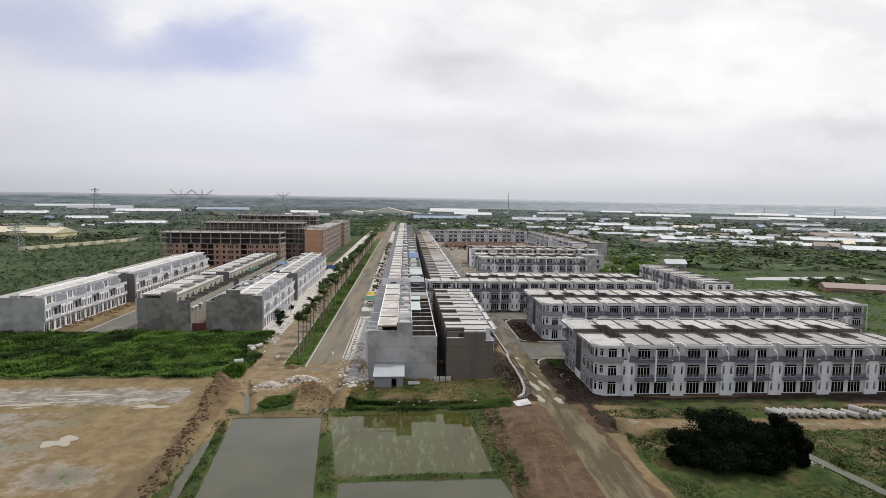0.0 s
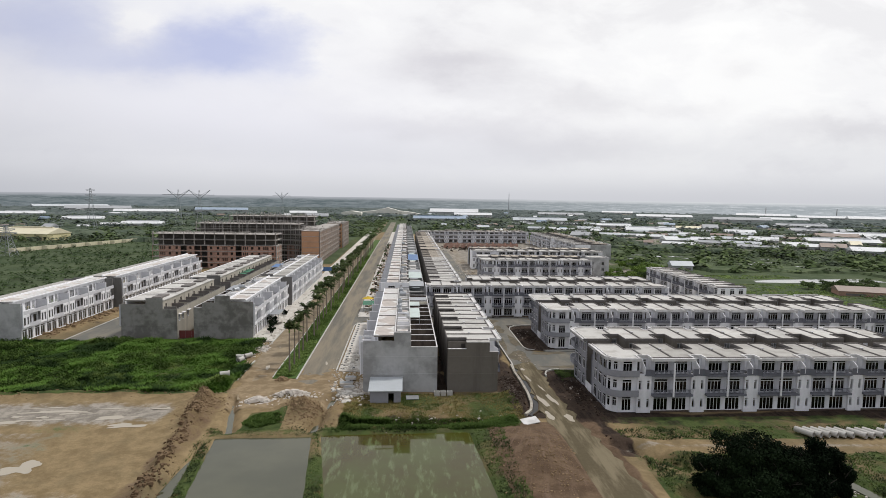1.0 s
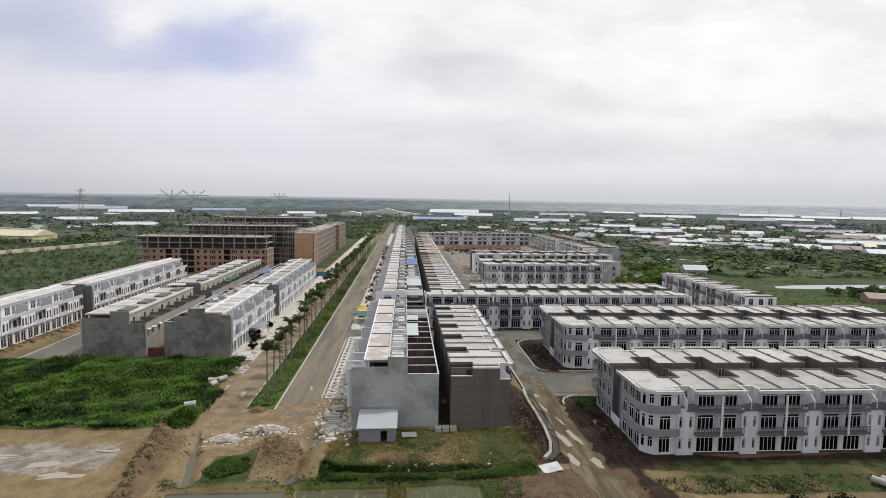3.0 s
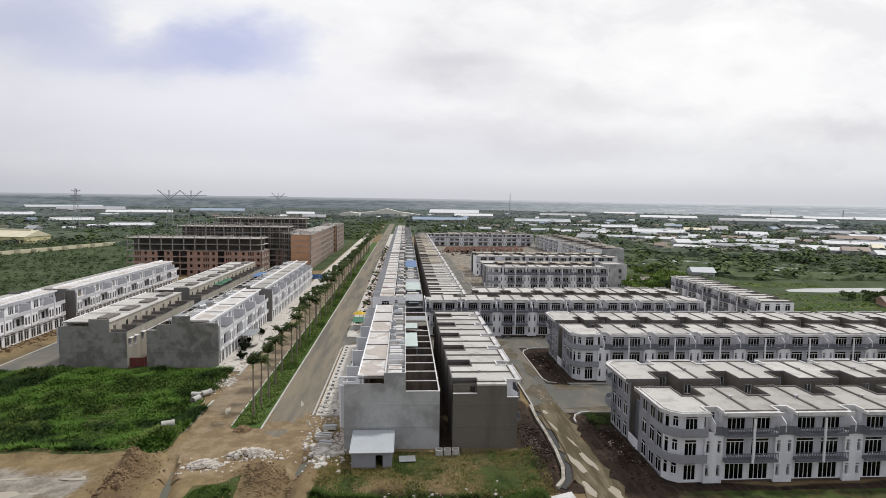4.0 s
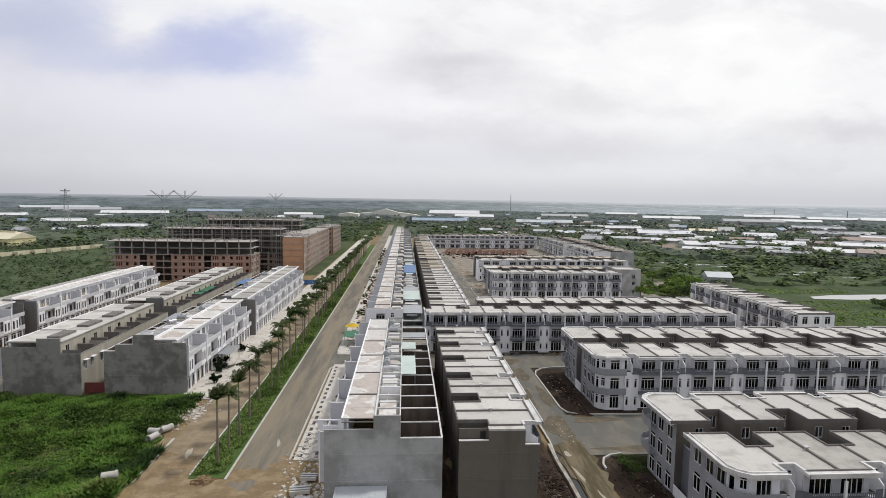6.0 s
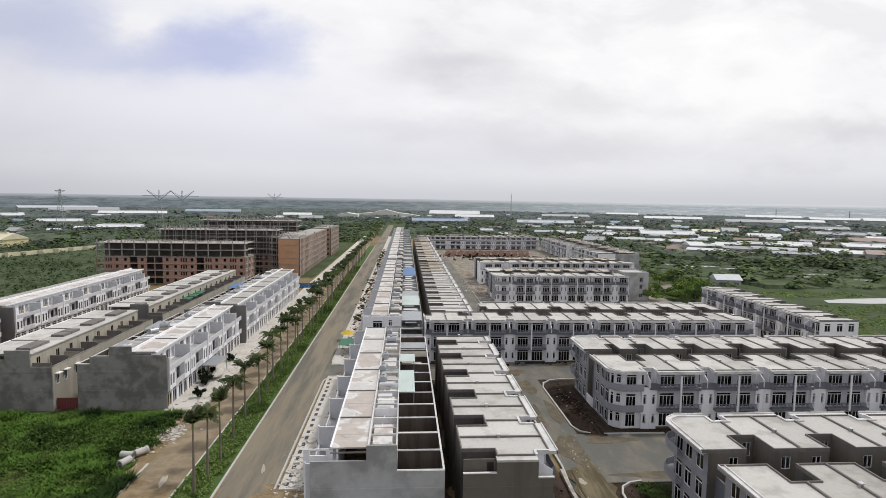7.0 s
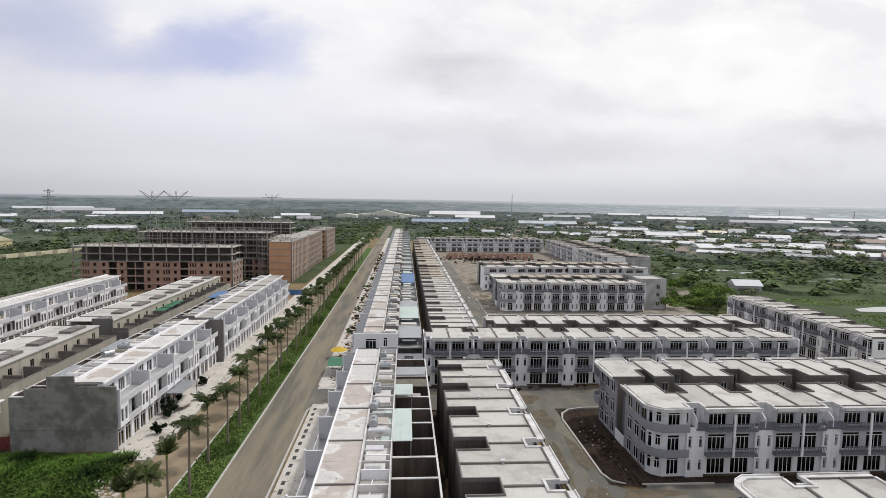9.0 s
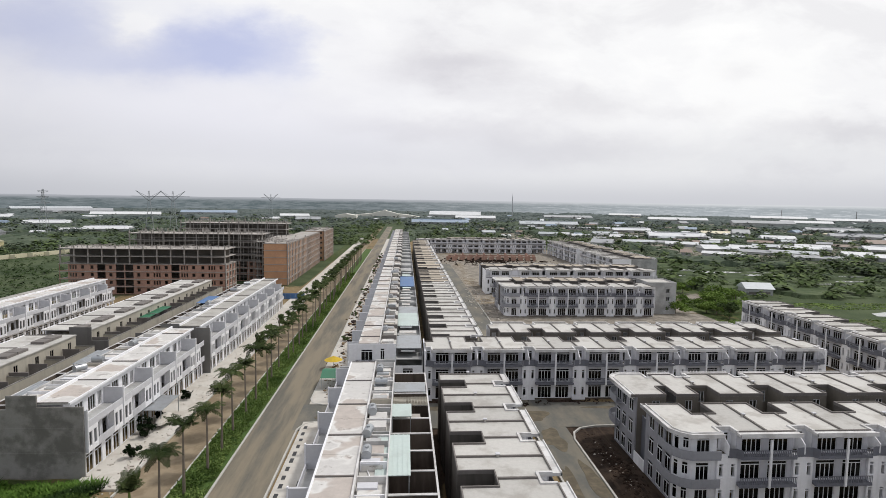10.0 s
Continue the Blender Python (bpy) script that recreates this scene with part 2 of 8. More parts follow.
M_RUBBLE = surface("pale_rubble", (0.52, 0.48, 0.43), (0.3, 0.24, 0.19), 0.6, 0.9, 4.0, each=0.1)
M_BRICKBITS = surface("brown_brick_scraps", (0.115, 0.092, 0.078), (0.25, 0.21, 0.18), 0.7, 1.2, 4.0, rough=0.95, vary=0.3, each=0.1)
M_SOIL = surface("red_soil", (0.028, 0.018, 0.013), (0.056, 0.035, 0.025), 0.6, 0.5, 2.5, rough=0.95, vary=0.25, bump=0.5)


def murky(name, a, b, ior=1.42, weed=None):
    m, n, l, p = nodes_of(name)
    pos = n.new("ShaderNodeNewGeometry").outputs["Position"]
    c = mixed(n, l, eased(n, l, noise_of(n, l, pos, 0.09, 4.0), 0.35, 0.65), a, b)
    if weed:
        blade = noise_of(n, l, stretched(n, l, pos, 1.0, 0.22, 1.0), 0.9, 6.0, 0.7)
        c = mixed(n, l, eased(n, l, blade, 0.50, 0.66), c, weed)
    l.new(c, p.inputs["Base Color"])
    p.inputs["Roughness"].default_value, p.inputs["IOR"].default_value = 0.04, ior
    w = n.new("ShaderNodeBump")
    w.inputs["Strength"].default_value, w.inputs["Distance"].default_value = 0.05, 0.05
    l.new(noise_of(n, l, stretched(n, l, pos, 1.6, 0.5, 1.0), 1.2, 3.0), w.inputs["Height"])
    l.new(w.outputs[0], p.inputs["Normal"])
    return m


M_WATER = murky("grey_pond_water", (0.060, 0.062, 0.038), (0.078, 0.078, 0.048), 1.38)
M_WATERG = murky("olive_pond_water", (0.050, 0.040, 0.006), (0.058, 0.066, 0.012), 1.34, (0.105, 0.128, 0.05))
M_LANE = surface("sun_dried_mud", (0.215, 0.168, 0.112), (0.33, 0.268, 0.185), 0.7, 0.25, 1.5, rough=0.95, vary=0.18, lo=0.40, hi=0.62, bump=0.3)
# flood water: the sky's reflection is put into its pale base colour
M_LAGOON = murky("sky_toned_flood_water", (0.30, 0.31, 0.28), (0.36, 0.37, 0.34))
M_MUD = surface("trodden_tan_mud", (0.205, 0.15, 0.088), (0.34, 0.262, 0.165), 0.7, 0.4, 1.8, rough=0.95, vary=0.25, lo=0.42, hi=0.64, bump=0.4)
M_DUST = surface("dusty_tan_film", (0.12, 0.103, 0.076), (0.195, 0.163, 0.115), 0.7, 0.5, 1.8, rough=0.95, vary=0.2, lo=0.42, hi=0.64, bump=0.2)
M_EARTHEDGE = surface("wet_brown_mud", (0.075, 0.056, 0.038), (0.13, 0.10, 0.07), 0.6, 0.6, 2.5, rough=0.95, vary=0.25, bump=0.4)
M_CLODS = surface("brown_lumps", (0.12, 0.078, 0.045), (0.25, 0.178, 0.105), 0.6, 0.7, 2.5, rough=0.95, vary=0.3, bump=0.5)
M_CLAY = surface("ochre_clay", (0.21, 0.145, 0.085), (0.31, 0.225, 0.135), 0.6, 0.6, 2.5, rough=0.95, vary=0.25, bump=0.5)
M_CONCDARK = surface("rain_stained_concrete", (0.275, 0.266, 0.246), (0.125, 0.118, 0.106), 0.8, 0.28, 1.4, vary=0.18, bump=0.2, lo=0.42, hi=0.62)
M_ROOFTAN = surface("dusty_tan_roof", (0.44, 0.385, 0.31), (0.28, 0.24, 0.195), 0.6, 0.3, 2.2, vary=0.14, lo=0.44, hi=0.64, each=0.15)
# muddy tan that also holds part of the sky's reflection in its colour
M_PUDDLE, n_, l_, p_ = nodes_of("puddle")
p_.inputs["Base Color"].default_value = (0.38, 0.335, 0.265, 1)
p_.inputs["Roughness"].default_value, p_.inputs["IOR"].default_value = 0.35, 1.33
M_VERGE = surface("verge_turf", (0.075, 0.125, 0.035), (0.15, 0.115, 0.07), 0.5, 0.5, 3.0, rough=0.95, vary=0.3, lo=0.55, hi=0.7)
M_BLACK = surface("near_black", (0.03, 0.03, 0.032), (0.06, 0.055, 0.05), 0.4, 1.0, 3.0, rough=0.6)
M_DARKBARK = surface("dark_bark", (0.035, 0.03, 0.022), (0.02, 0.018, 0.014), 0.5, 1.0, 6.0)
M_TRUNK = surface("palm_bark", (0.20, 0.165, 0.13), (0.12, 0.10, 0.08), 0.5, 1.0, 6.0, bump=0.4)


def foliage(name, a, b):
    m, n, l, p = nodes_of(name)
    g = n.new("ShaderNodeNewGeometry")
    c1 = mixed(n, l, g.outputs["Random Per Island"], a, b)
    c2 = mixed(n, l, eased(n, l, noise_of(n, l, g.outputs["Position"], 0.10, 4.0), 0.4, 0.66), c1, tuple(x * 0.62 for x in a))
    l.new(c2, p.inputs["Base Color"])
    p.inputs["Roughness"].default_value = 0.8
    p.inputs["Specular IOR Level"].default_value = 0.04
    return m


M_PALM = foliage("palm_leaf", (0.034, 0.052, 0.018), (0.082, 0.10, 0.038))
M_HEDGE = foliage("hedge_leaf", (0.11, 0.18, 0.045), (0.22, 0.29, 0.09))


def meadow(name, a, b, dark, dry, scale=0.11):
    """Grass blades: each its own green, in wide dark and dry drifts."""
    m, n, l, p = nodes_of(name)
    g = n.new("ShaderNodeNewGeometry")
    c = mixed(n, l, g.outputs["Random Per Island"], a, b)
    c = mixed(n, l, eased(n, l, noise_of(n, l, g.outputs["Position"], scale, 4.0, 0.55), 0.48, 0.56), c, dark)
    c = mixed(n, l, eased(n, l, noise_of(n, l, g.outputs["Position"], scale * 1.9, 3.0, 0.5), 0.58, 0.70), c, dry)
    l.new(c, p.inputs["Base Color"])
    p.inputs["Roughness"].default_value = 0.85
    p.inputs["Specular IOR Level"].default_value = 0.15
    return m


# its dark drifts put the shade of taller clumps into the blade colour
M_GRASS = meadow("grass_blade", (0.066, 0.138, 0.020), (0.112, 0.192, 0.036), (0.020, 0.042, 0.009), (0.13, 0.18, 0.045), 0.07)
M_BUNDGRASS = meadow("bund_grass_blade", (0.05, 0.085, 0.022), (0.10, 0.14, 0.04), (0.035, 0.05, 0.018), (0.15, 0.125, 0.05), 0.3)
M_STRAW = meadow("straw_blade", (0.17, 0.145, 0.05), (0.25, 0.205, 0.08), (0.075, 0.10, 0.026), (0.28, 0.22, 0.095), 0.16)
M_MEADOW = meadow("meadow_blade", (0.195, 0.285, 0.080), (0.265, 0.350, 0.110), (0.155, 0.225, 0.066), (0.29, 0.30, 0.125), 0.05)
M_WEED = foliage("weed_leaf", (0.05, 0.085, 0.02), (0.10, 0.155, 0.04))
M_SCRUB = foliage("scrub_leaf", (0.088, 0.130, 0.050), (0.155, 0.198, 0.086))
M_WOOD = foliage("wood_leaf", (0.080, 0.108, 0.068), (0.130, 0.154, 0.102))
M_FIELD = foliage("field_leaf", (0.036, 0.064, 0.022), (0.068, 0.102, 0.038))
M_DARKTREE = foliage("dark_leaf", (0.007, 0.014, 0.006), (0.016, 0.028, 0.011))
# leaf of the farthest woods: haze is paled and blued into its colour
M_HAZELEAF = foliage("hazed_leaf", (0.110, 0.135, 0.122), (0.165, 0.186, 0.168))
M_LIGHTTREE = foliage("bright_leaf", (0.125, 0.205, 0.042), (0.22, 0.30, 0.085))

M_GLASS, n_, l_, p_ = nodes_of("window_glass")
tr_, gl_, mx_, fr_ = n_.new("ShaderNodeBsdfTransparent"), n_.new("ShaderNodeBsdfGlossy"), n_.new("ShaderNodeMixShader"), n_.new("ShaderNodeFresnel")
tr_.inputs[0].default_value = (0.12, 0.13, 0.15, 1)
gl_.inputs["Roughness"].default_value = 0.04
l_.new(fr_.outputs[0], mx_.inputs[0])
l_.new(tr_.outputs[0], mx_.inputs[1])
l_.new(gl_.outputs[0], mx_.inputs[2])
l_.new(mx_.outputs[0], n_["Material Output"].inputs[0])

# ground: the zones' weights stand in a mesh attribute, noise breaks their edges
M_GROUND, n_, l_, p_ = nodes_of("ground_soil_and_grass")
pos_ = n_.new("ShaderNodeNewGeometry").outputs["Position"]
at_ = n_.new("ShaderNodeAttribute")
at_.attribute_name = "zone"
sp_ = n_.new("ShaderNodeSeparateColor")
l_.new(at_.outputs["Color"], sp_.inputs[0])
edge_ = noise_of(n_, l_, pos_, 0.35, 6.0, 0.7)
grain_ = noise_of(n_, l_, pos_, 2.5, 6.0, 0.7)
wide_ = noise_of(n_, l_, pos_, 0.05, 5.0, 0.6)


def zoned(weight):
    a = n_.new("ShaderNodeMath")
    a.operation = "MULTIPLY_ADD"
    a.inputs[1].default_value, a.inputs[2].default_value = 0.9, -0.45
    l_.new(edge_, a.inputs[0])
    s = n_.new("ShaderNodeMath")
    s.operation = "ADD"
    l_.new(weight, s.inputs[0])
    l_.new(a.outputs[0], s.inputs[1])
    return eased(n_, l_, s.outputs[0], 0.36, 0.64)


scrub_ = mixed(n_, l_, eased(n_, l_, wide_, 0.35, 0.65), (0.046, 0.070, 0.028), (0.082, 0.106, 0.050))
soil_ = mixed(n_, l_, eased(n_, l_, edge_, 0.36, 0.64), (0.195, 0.141, 0.073), (0.285, 0.211, 0.114))
soil_ = mixed(n_, l_, eased(n_, l_, wide_, 0.50, 0.66), soil_, (0.16, 0.125, 0.07))
lawn_ = mixed(n_, l_, eased(n_, l_, edge_, 0.35, 0.65), (0.032, 0.052, 0.014), (0.078, 0.105, 0.030))
lawn_ = mixed(n_, l_, eased(n_, l_, noise_of(n_, l_, pos_, 0.17, 5.0, 0.6), 0.52, 0.68), lawn_, (0.125, 0.105, 0.042))
grey_ = mixed(n_, l_, eased(n_, l_, edge_, 0.4, 0.62), (0.20, 0.178, 0.148), (0.345, 0.31, 0.262))
c_ = mixed(n_, l_, zoned(sp_.outputs[0]), scrub_, soil_)
rut_ = noise_of(n_, l_, stretched(n_, l_, pos_, 1.1, 0.09, 1.0), 1.0, 4.0, 0.6)
earth_ = mixed(n_, l_, eased(n_, l_, edge_, 0.36, 0.66), (0.021, 0.014, 0.0105), (0.060, 0.040, 0.028))
earth_ = mixed(n_, l_, eased(n_, l_, rut_, 0.46, 0.66), earth_, (0.066, 0.045, 0.032))
at2_ = n_.new("ShaderNodeAttribute")
at2_.attribute_name = "earth"
c_ = mixed(n_, l_, zoned(at2_.outputs["Fac"]), c_, earth_)
# tipped red earth, its tracks fanning out from the road's head
at3_ = n_.new("ShaderNodeAttribute")
at3_.attribute_name = "tipped"
sp3_ = n_.new("ShaderNodeSeparateColor")
l_.new(at3_.outputs["Color"], sp3_.inputs[0])
fan_ = n_.new("ShaderNodeCombineXYZ")
l_.new(sp3_.outputs[1], fan_.inputs[0])
l_.new(sp3_.outputs[2], fan_.inputs[1])
red_ = mixed(n_, l_, eased(n_, l_, edge_, 0.36, 0.66), (0.088, 0.056, 0.034), (0.150, 0.100, 0.062))
red_ = mixed(n_, l_, eased(n_, l_, noise_of(n_, l_, fan_.outputs[0], 1.0, 5.0, 0.65), 0.48, 0.72), red_, (0.172, 0.118, 0.082))
c_ = mixed(n_, l_, zoned(sp3_.outputs[0]), c_, red_)
c_ = mixed(n_, l_, zoned(sp_.outputs[2]), c_, grey_)
c_ = mixed(n_, l_, zoned(sp_.outputs[1]), c_, lawn_)
c_ = mixed(n_, l_, 0.5, c_, mixed(n_, l_, grain_, (0.45, 0.45, 0.45), (1.35, 1.35, 1.35)), "MULTIPLY")
l_.new(c_, p_.inputs["Base Color"])
p_.inputs["Roughness"].default_value = 0.95
p_.inputs["Specular IOR Level"].default_value = 0.2
b_ = n_.new("ShaderNodeBump")
b_.inputs["Strength"].default_value, b_.inputs["Distance"].default_value = 0.5, 0.2
l_.new(grain_, b_.inputs["Height"])
l_.new(b_.outputs[0], p_.inputs["Normal"])

# ---- mesh helpers ----
class Shape:
    """Collects boxes, prisms and strips for one mesh; flip mirrors them about x = 2.5."""

    def __init__(self, flip=False):
        self.v, self.f, self.flip = [], [], flip

    def add(self, verts, faces):
        k = len(self.v)
        if self.flip:
            self.v += [(5.0 - x, y, z) for x, y, z in verts]
            self.f += [tuple(k + i for i in reversed(f)) for f in faces]
        else:
            self.v += [tuple(q) for q in verts]
            self.f += [tuple(k + i for i in f) for f in faces]
        return self

    def box(self, x0, x1, y0, y1, z0, z1):
        return self.add([(x0, y0, z0), (x1, y0, z0), (x1, y1, z0), (x0, y1, z0), (x0, y0, z1), (x1, y0, z1), (x1, y1, z1), (x0, y1, z1)],
                        [(3, 2, 1, 0), (4, 5, 6, 7), (0, 1, 5, 4), (1, 2, 6, 5), (2, 3, 7, 6), (3, 0, 4, 7)])

    def prism(self, plan, z0, z1):
        """plan: points (x, y), anticlockwise."""
        n = len(plan)
        return self.add([(x, y, z0) for x, y in plan] + [(x, y, z1) for x, y in plan],
                        [tuple(reversed(range(n))), tuple(range(n, 2 * n))] + [(i, (i + 1) % n, n + (i + 1) % n, n + i) for i in range(n)])

    def bar(self, a, b, w, h):
        """A beam from a to b, w wide and h high, a and b at the middle of its section."""
        a, b = Vector(a), Vector(b)
        d = (b - a).normalized()
        s = d.cross(Vector((0, 0, 1)))
        s = s.normalized() * w / 2 if s.length > 1e-4 else Vector((w / 2, 0, 0))
        u = s.cross(d).normalized() * h / 2
        q = [p + i * s + j * u for p in (a, b) for i, j in ((-1, -1), (1, -1), (1, 1), (-1, 1))]
        return self.add(q, [(3, 2, 1, 0), (4, 5, 6, 7), (0, 1, 5, 4), (1, 2, 6, 5), (2, 3, 7, 6), (3, 0, 4, 7)])

    def tube(self, a, b, r0, r1, n=8, caps=True):
        a, b = Vector(a), Vector(b)
        d = (b - a).normalized()
        s = d.orthogonal().normalized()
        t = d.cross(s)
        ring = lambda p, r: [p + r * (math.cos(6.2832 * i / n) * s + math.sin(6.2832 * i / n) * t) for i in range(n)]
        fs = [(i, (i + 1) % n, n + (i + 1) % n, n + i) for i in range(n)]
        if caps:
            fs += [tuple(reversed(range(n))), tuple(range(n, 2 * n))]
        return self.add(ring(a, r0) + ring(b, r1), fs)

    def wall(self, x0, x1, z0, z1, y, thick, holes=()):
        """One connected wall along x from y to y + thick, with holes (x0, x1, z0, z1) right through it."""
        xs = sorted({x0, x1, *[min(max(h[i], x0), x1) for h in holes for i in (0, 1)]})
        zs = sorted({z0, z1, *[min(max(h[i], z0), z1) for h in holes for i in (2, 3)]})
        solid = lambda i, j: 0 <= i < len(xs) - 1 and 0 <= j < len(zs) - 1 and not any(
            h[0] < (xs[i] + xs[i + 1]) / 2 < h[1] and h[2] < (zs[j] + zs[j + 1]) / 2 < h[3] for h in holes)
        vs, key, fs = [], {}, []

        def at(i, j, k):
            if (i, j, k) not in key:
                key[i, j, k] = len(vs)
                vs.append((xs[i], y + thick * k, zs[j]))
            return key[i, j, k]

        for i in range(len(xs) - 1):
            for j in range(len(zs) - 1):
                if not solid(i, j):
                    continue
                fs += [(at(i, j, 0), at(i + 1, j, 0), at(i + 1, j + 1, 0), at(i, j + 1, 0)), (at(i + 1, j, 1), at(i, j, 1), at(i, j + 1, 1), at(i + 1, j + 1, 1))]
                if not solid(i - 1, j):
                    fs.append((at(i, j, 1), at(i, j, 0), at(i, j + 1, 0), at(i, j + 1, 1)))
                if not solid(i + 1, j):
                    fs.append((at(i + 1, j, 0), at(i + 1, j, 1), at(i + 1, j + 1, 1), at(i + 1, j + 1, 0)))
                if not solid(i, j - 1):
                    fs.append((at(i, j, 1), at(i + 1, j, 1), at(i + 1, j, 0), at(i, j, 0)))
                if not solid(i, j + 1):
                    fs.append((at(i, j + 1, 0), at(i + 1, j + 1, 0), at(i + 1, j + 1, 1), at(i, j + 1, 1)))
        return self.add(vs, fs)

    def band(self, path, width, z0, z1):
        """A connected strip of even width along a plan path, mitred at its corners."""
        p = [Vector(q) for q in path]
        side = []
        for i, q in enumerate(p):
            d0 = (q - p[i - 1]).normalized() if i else (p[1] - q).normalized()
            d1 = (p[i + 1] - q).normalized() if i < len(p) - 1 else d0
            n0, n1 = Vector((-d0.y, d0.x)), Vector((-d1.y, d1.x))
            side.append((n0 + n1) / max(0.3, 1 + n0.dot(n1)) * width / 2)
        vs, fs = [], []
        for q, o in zip(p, side):
            vs += [(*(q - o), z0), (*(q + o), z0), (*(q + o), z1), (*(q - o), z1)]
        for i in range(len(p) - 1):
            for k in range(4):
                fs.append((4 * i + k, 4 * i + 4 + k, 4 * i + 4 + (k + 1) % 4, 4 * i + (k + 1) % 4))
        fs += [(0, 1, 2, 3), tuple(4 * len(p) - 4 + k for k in (3, 2, 1, 0))]
        return self.add(vs, fs)

    def extrude(self, profile, x0, x1):
        """A profile of points (y, z), anticlockwise seen from +x, drawn out along x."""
        n = len(profile)
        return self.add([(x0, y, z) for y, z in profile] + [(x1, y, z) for y, z in profile],
                        [tuple(reversed(range(n))), tuple(range(n, 2 * n))] + [(i, (i + 1) % n, n + (i + 1) % n, n + i) for i in range(n)])

    def mesh(self, name, material):
        me = bpy.data.meshes.new(name)
        me.from_pydata(self.v, [], self.f)
        me.materials.append(material)
        return me


def part(name, shape, material, parent=None, label=""):
    ob = new(name, shape.mesh(name, material))
    if parent:
        ob.parent = parent
    return tagged(ob, label)


def thing(name, label, category, group="", kind=""):
    return tagged(new(name), label, category, group, kind)


def setting(name, shape, material, label="", category=""):
    return tagged(part(name, shape, material), label, category, "", "structure")


# ---- ground: one sheet to the horizon ----
PONDS = [[(-29.2, 92.8), (-23, 40), (-8.3, 40), (-13.9, 92.9)],
         [(-12.8, 93.4), (-9.0, 70.6), (13.2, 71.4), (11.6, 94.0)],
         [(-8.6, 69.6), (-6.5, 40), (19.0, 40), (13.8, 70.2)]]


SLIVER = [(-30.3, 90.2), (-30.9, 76), (-29.0, 60), (-27.2, 60), (-28.9, 76), (-30.0, 90.2)]


def inside(x, y, poly):
    """Signed distance to a convex polygon, positive inside."""
    d = np.full(x.shape, 1e9)
    cx, cy = sum(p[0] for p in poly) / len(poly), sum(p[1] for p in poly) / len(poly)
    for (ax, ay), (bx, by) in zip(poly, poly[1:] + poly[:1]):
        nx, ny = -(by - ay), bx - ax
        k = math.hypot(nx, ny) * (1 if nx * (cx - ax) + ny * (cy - ay) > 0 else -1)
        d = np.minimum(d, ((x - ax) * nx + (y - ay) * ny) / k)
    return d


def sheet(x, y, size, seed):
    """Smooth value noise in -1..1 on arrays."""
    rng = np.random.RandomState(seed)
    g = rng.rand(64, 64) * 2 - 1
    u, v = x / size, y / size
    i, j = np.floor(u).astype(int), np.floor(v).astype(int)
    a, b = u - i, v - j
    a, b = a * a * (3 - 2 * a), b * b * (3 - 2 * b)
    q = lambda di, dj: g[(i + di) % 64, (j + dj) % 64]
    return (q(0, 0) * (1 - a) + q(1, 0) * a) * (1 - b) + (q(0, 1) * (1 - a) + q(1, 1) * a) * b


def bump_at(x, y, cx, cy, rx, ry, h):
    return h * np.exp(-((x - cx) / rx) ** 2 - ((y - cy) / ry) ** 2)


def along(x, y, ax, ay, bx, by):
    """Distance to a stretch from a to b."""
    dx, dy = bx - ax, by - ay
    t = np.clip(((x - ax) * dx + (y - ay) * dy) / (dx * dx + dy * dy), 0, 1)
    return np.hypot(x - ax - t * dx, y - ay - t * dy)


DRAIN = ((25.2, 130), (24.95, 124), (25.05, 118), (24.95, 111), (24.5, 105.5), (23.6, 102), (22.2, 100))


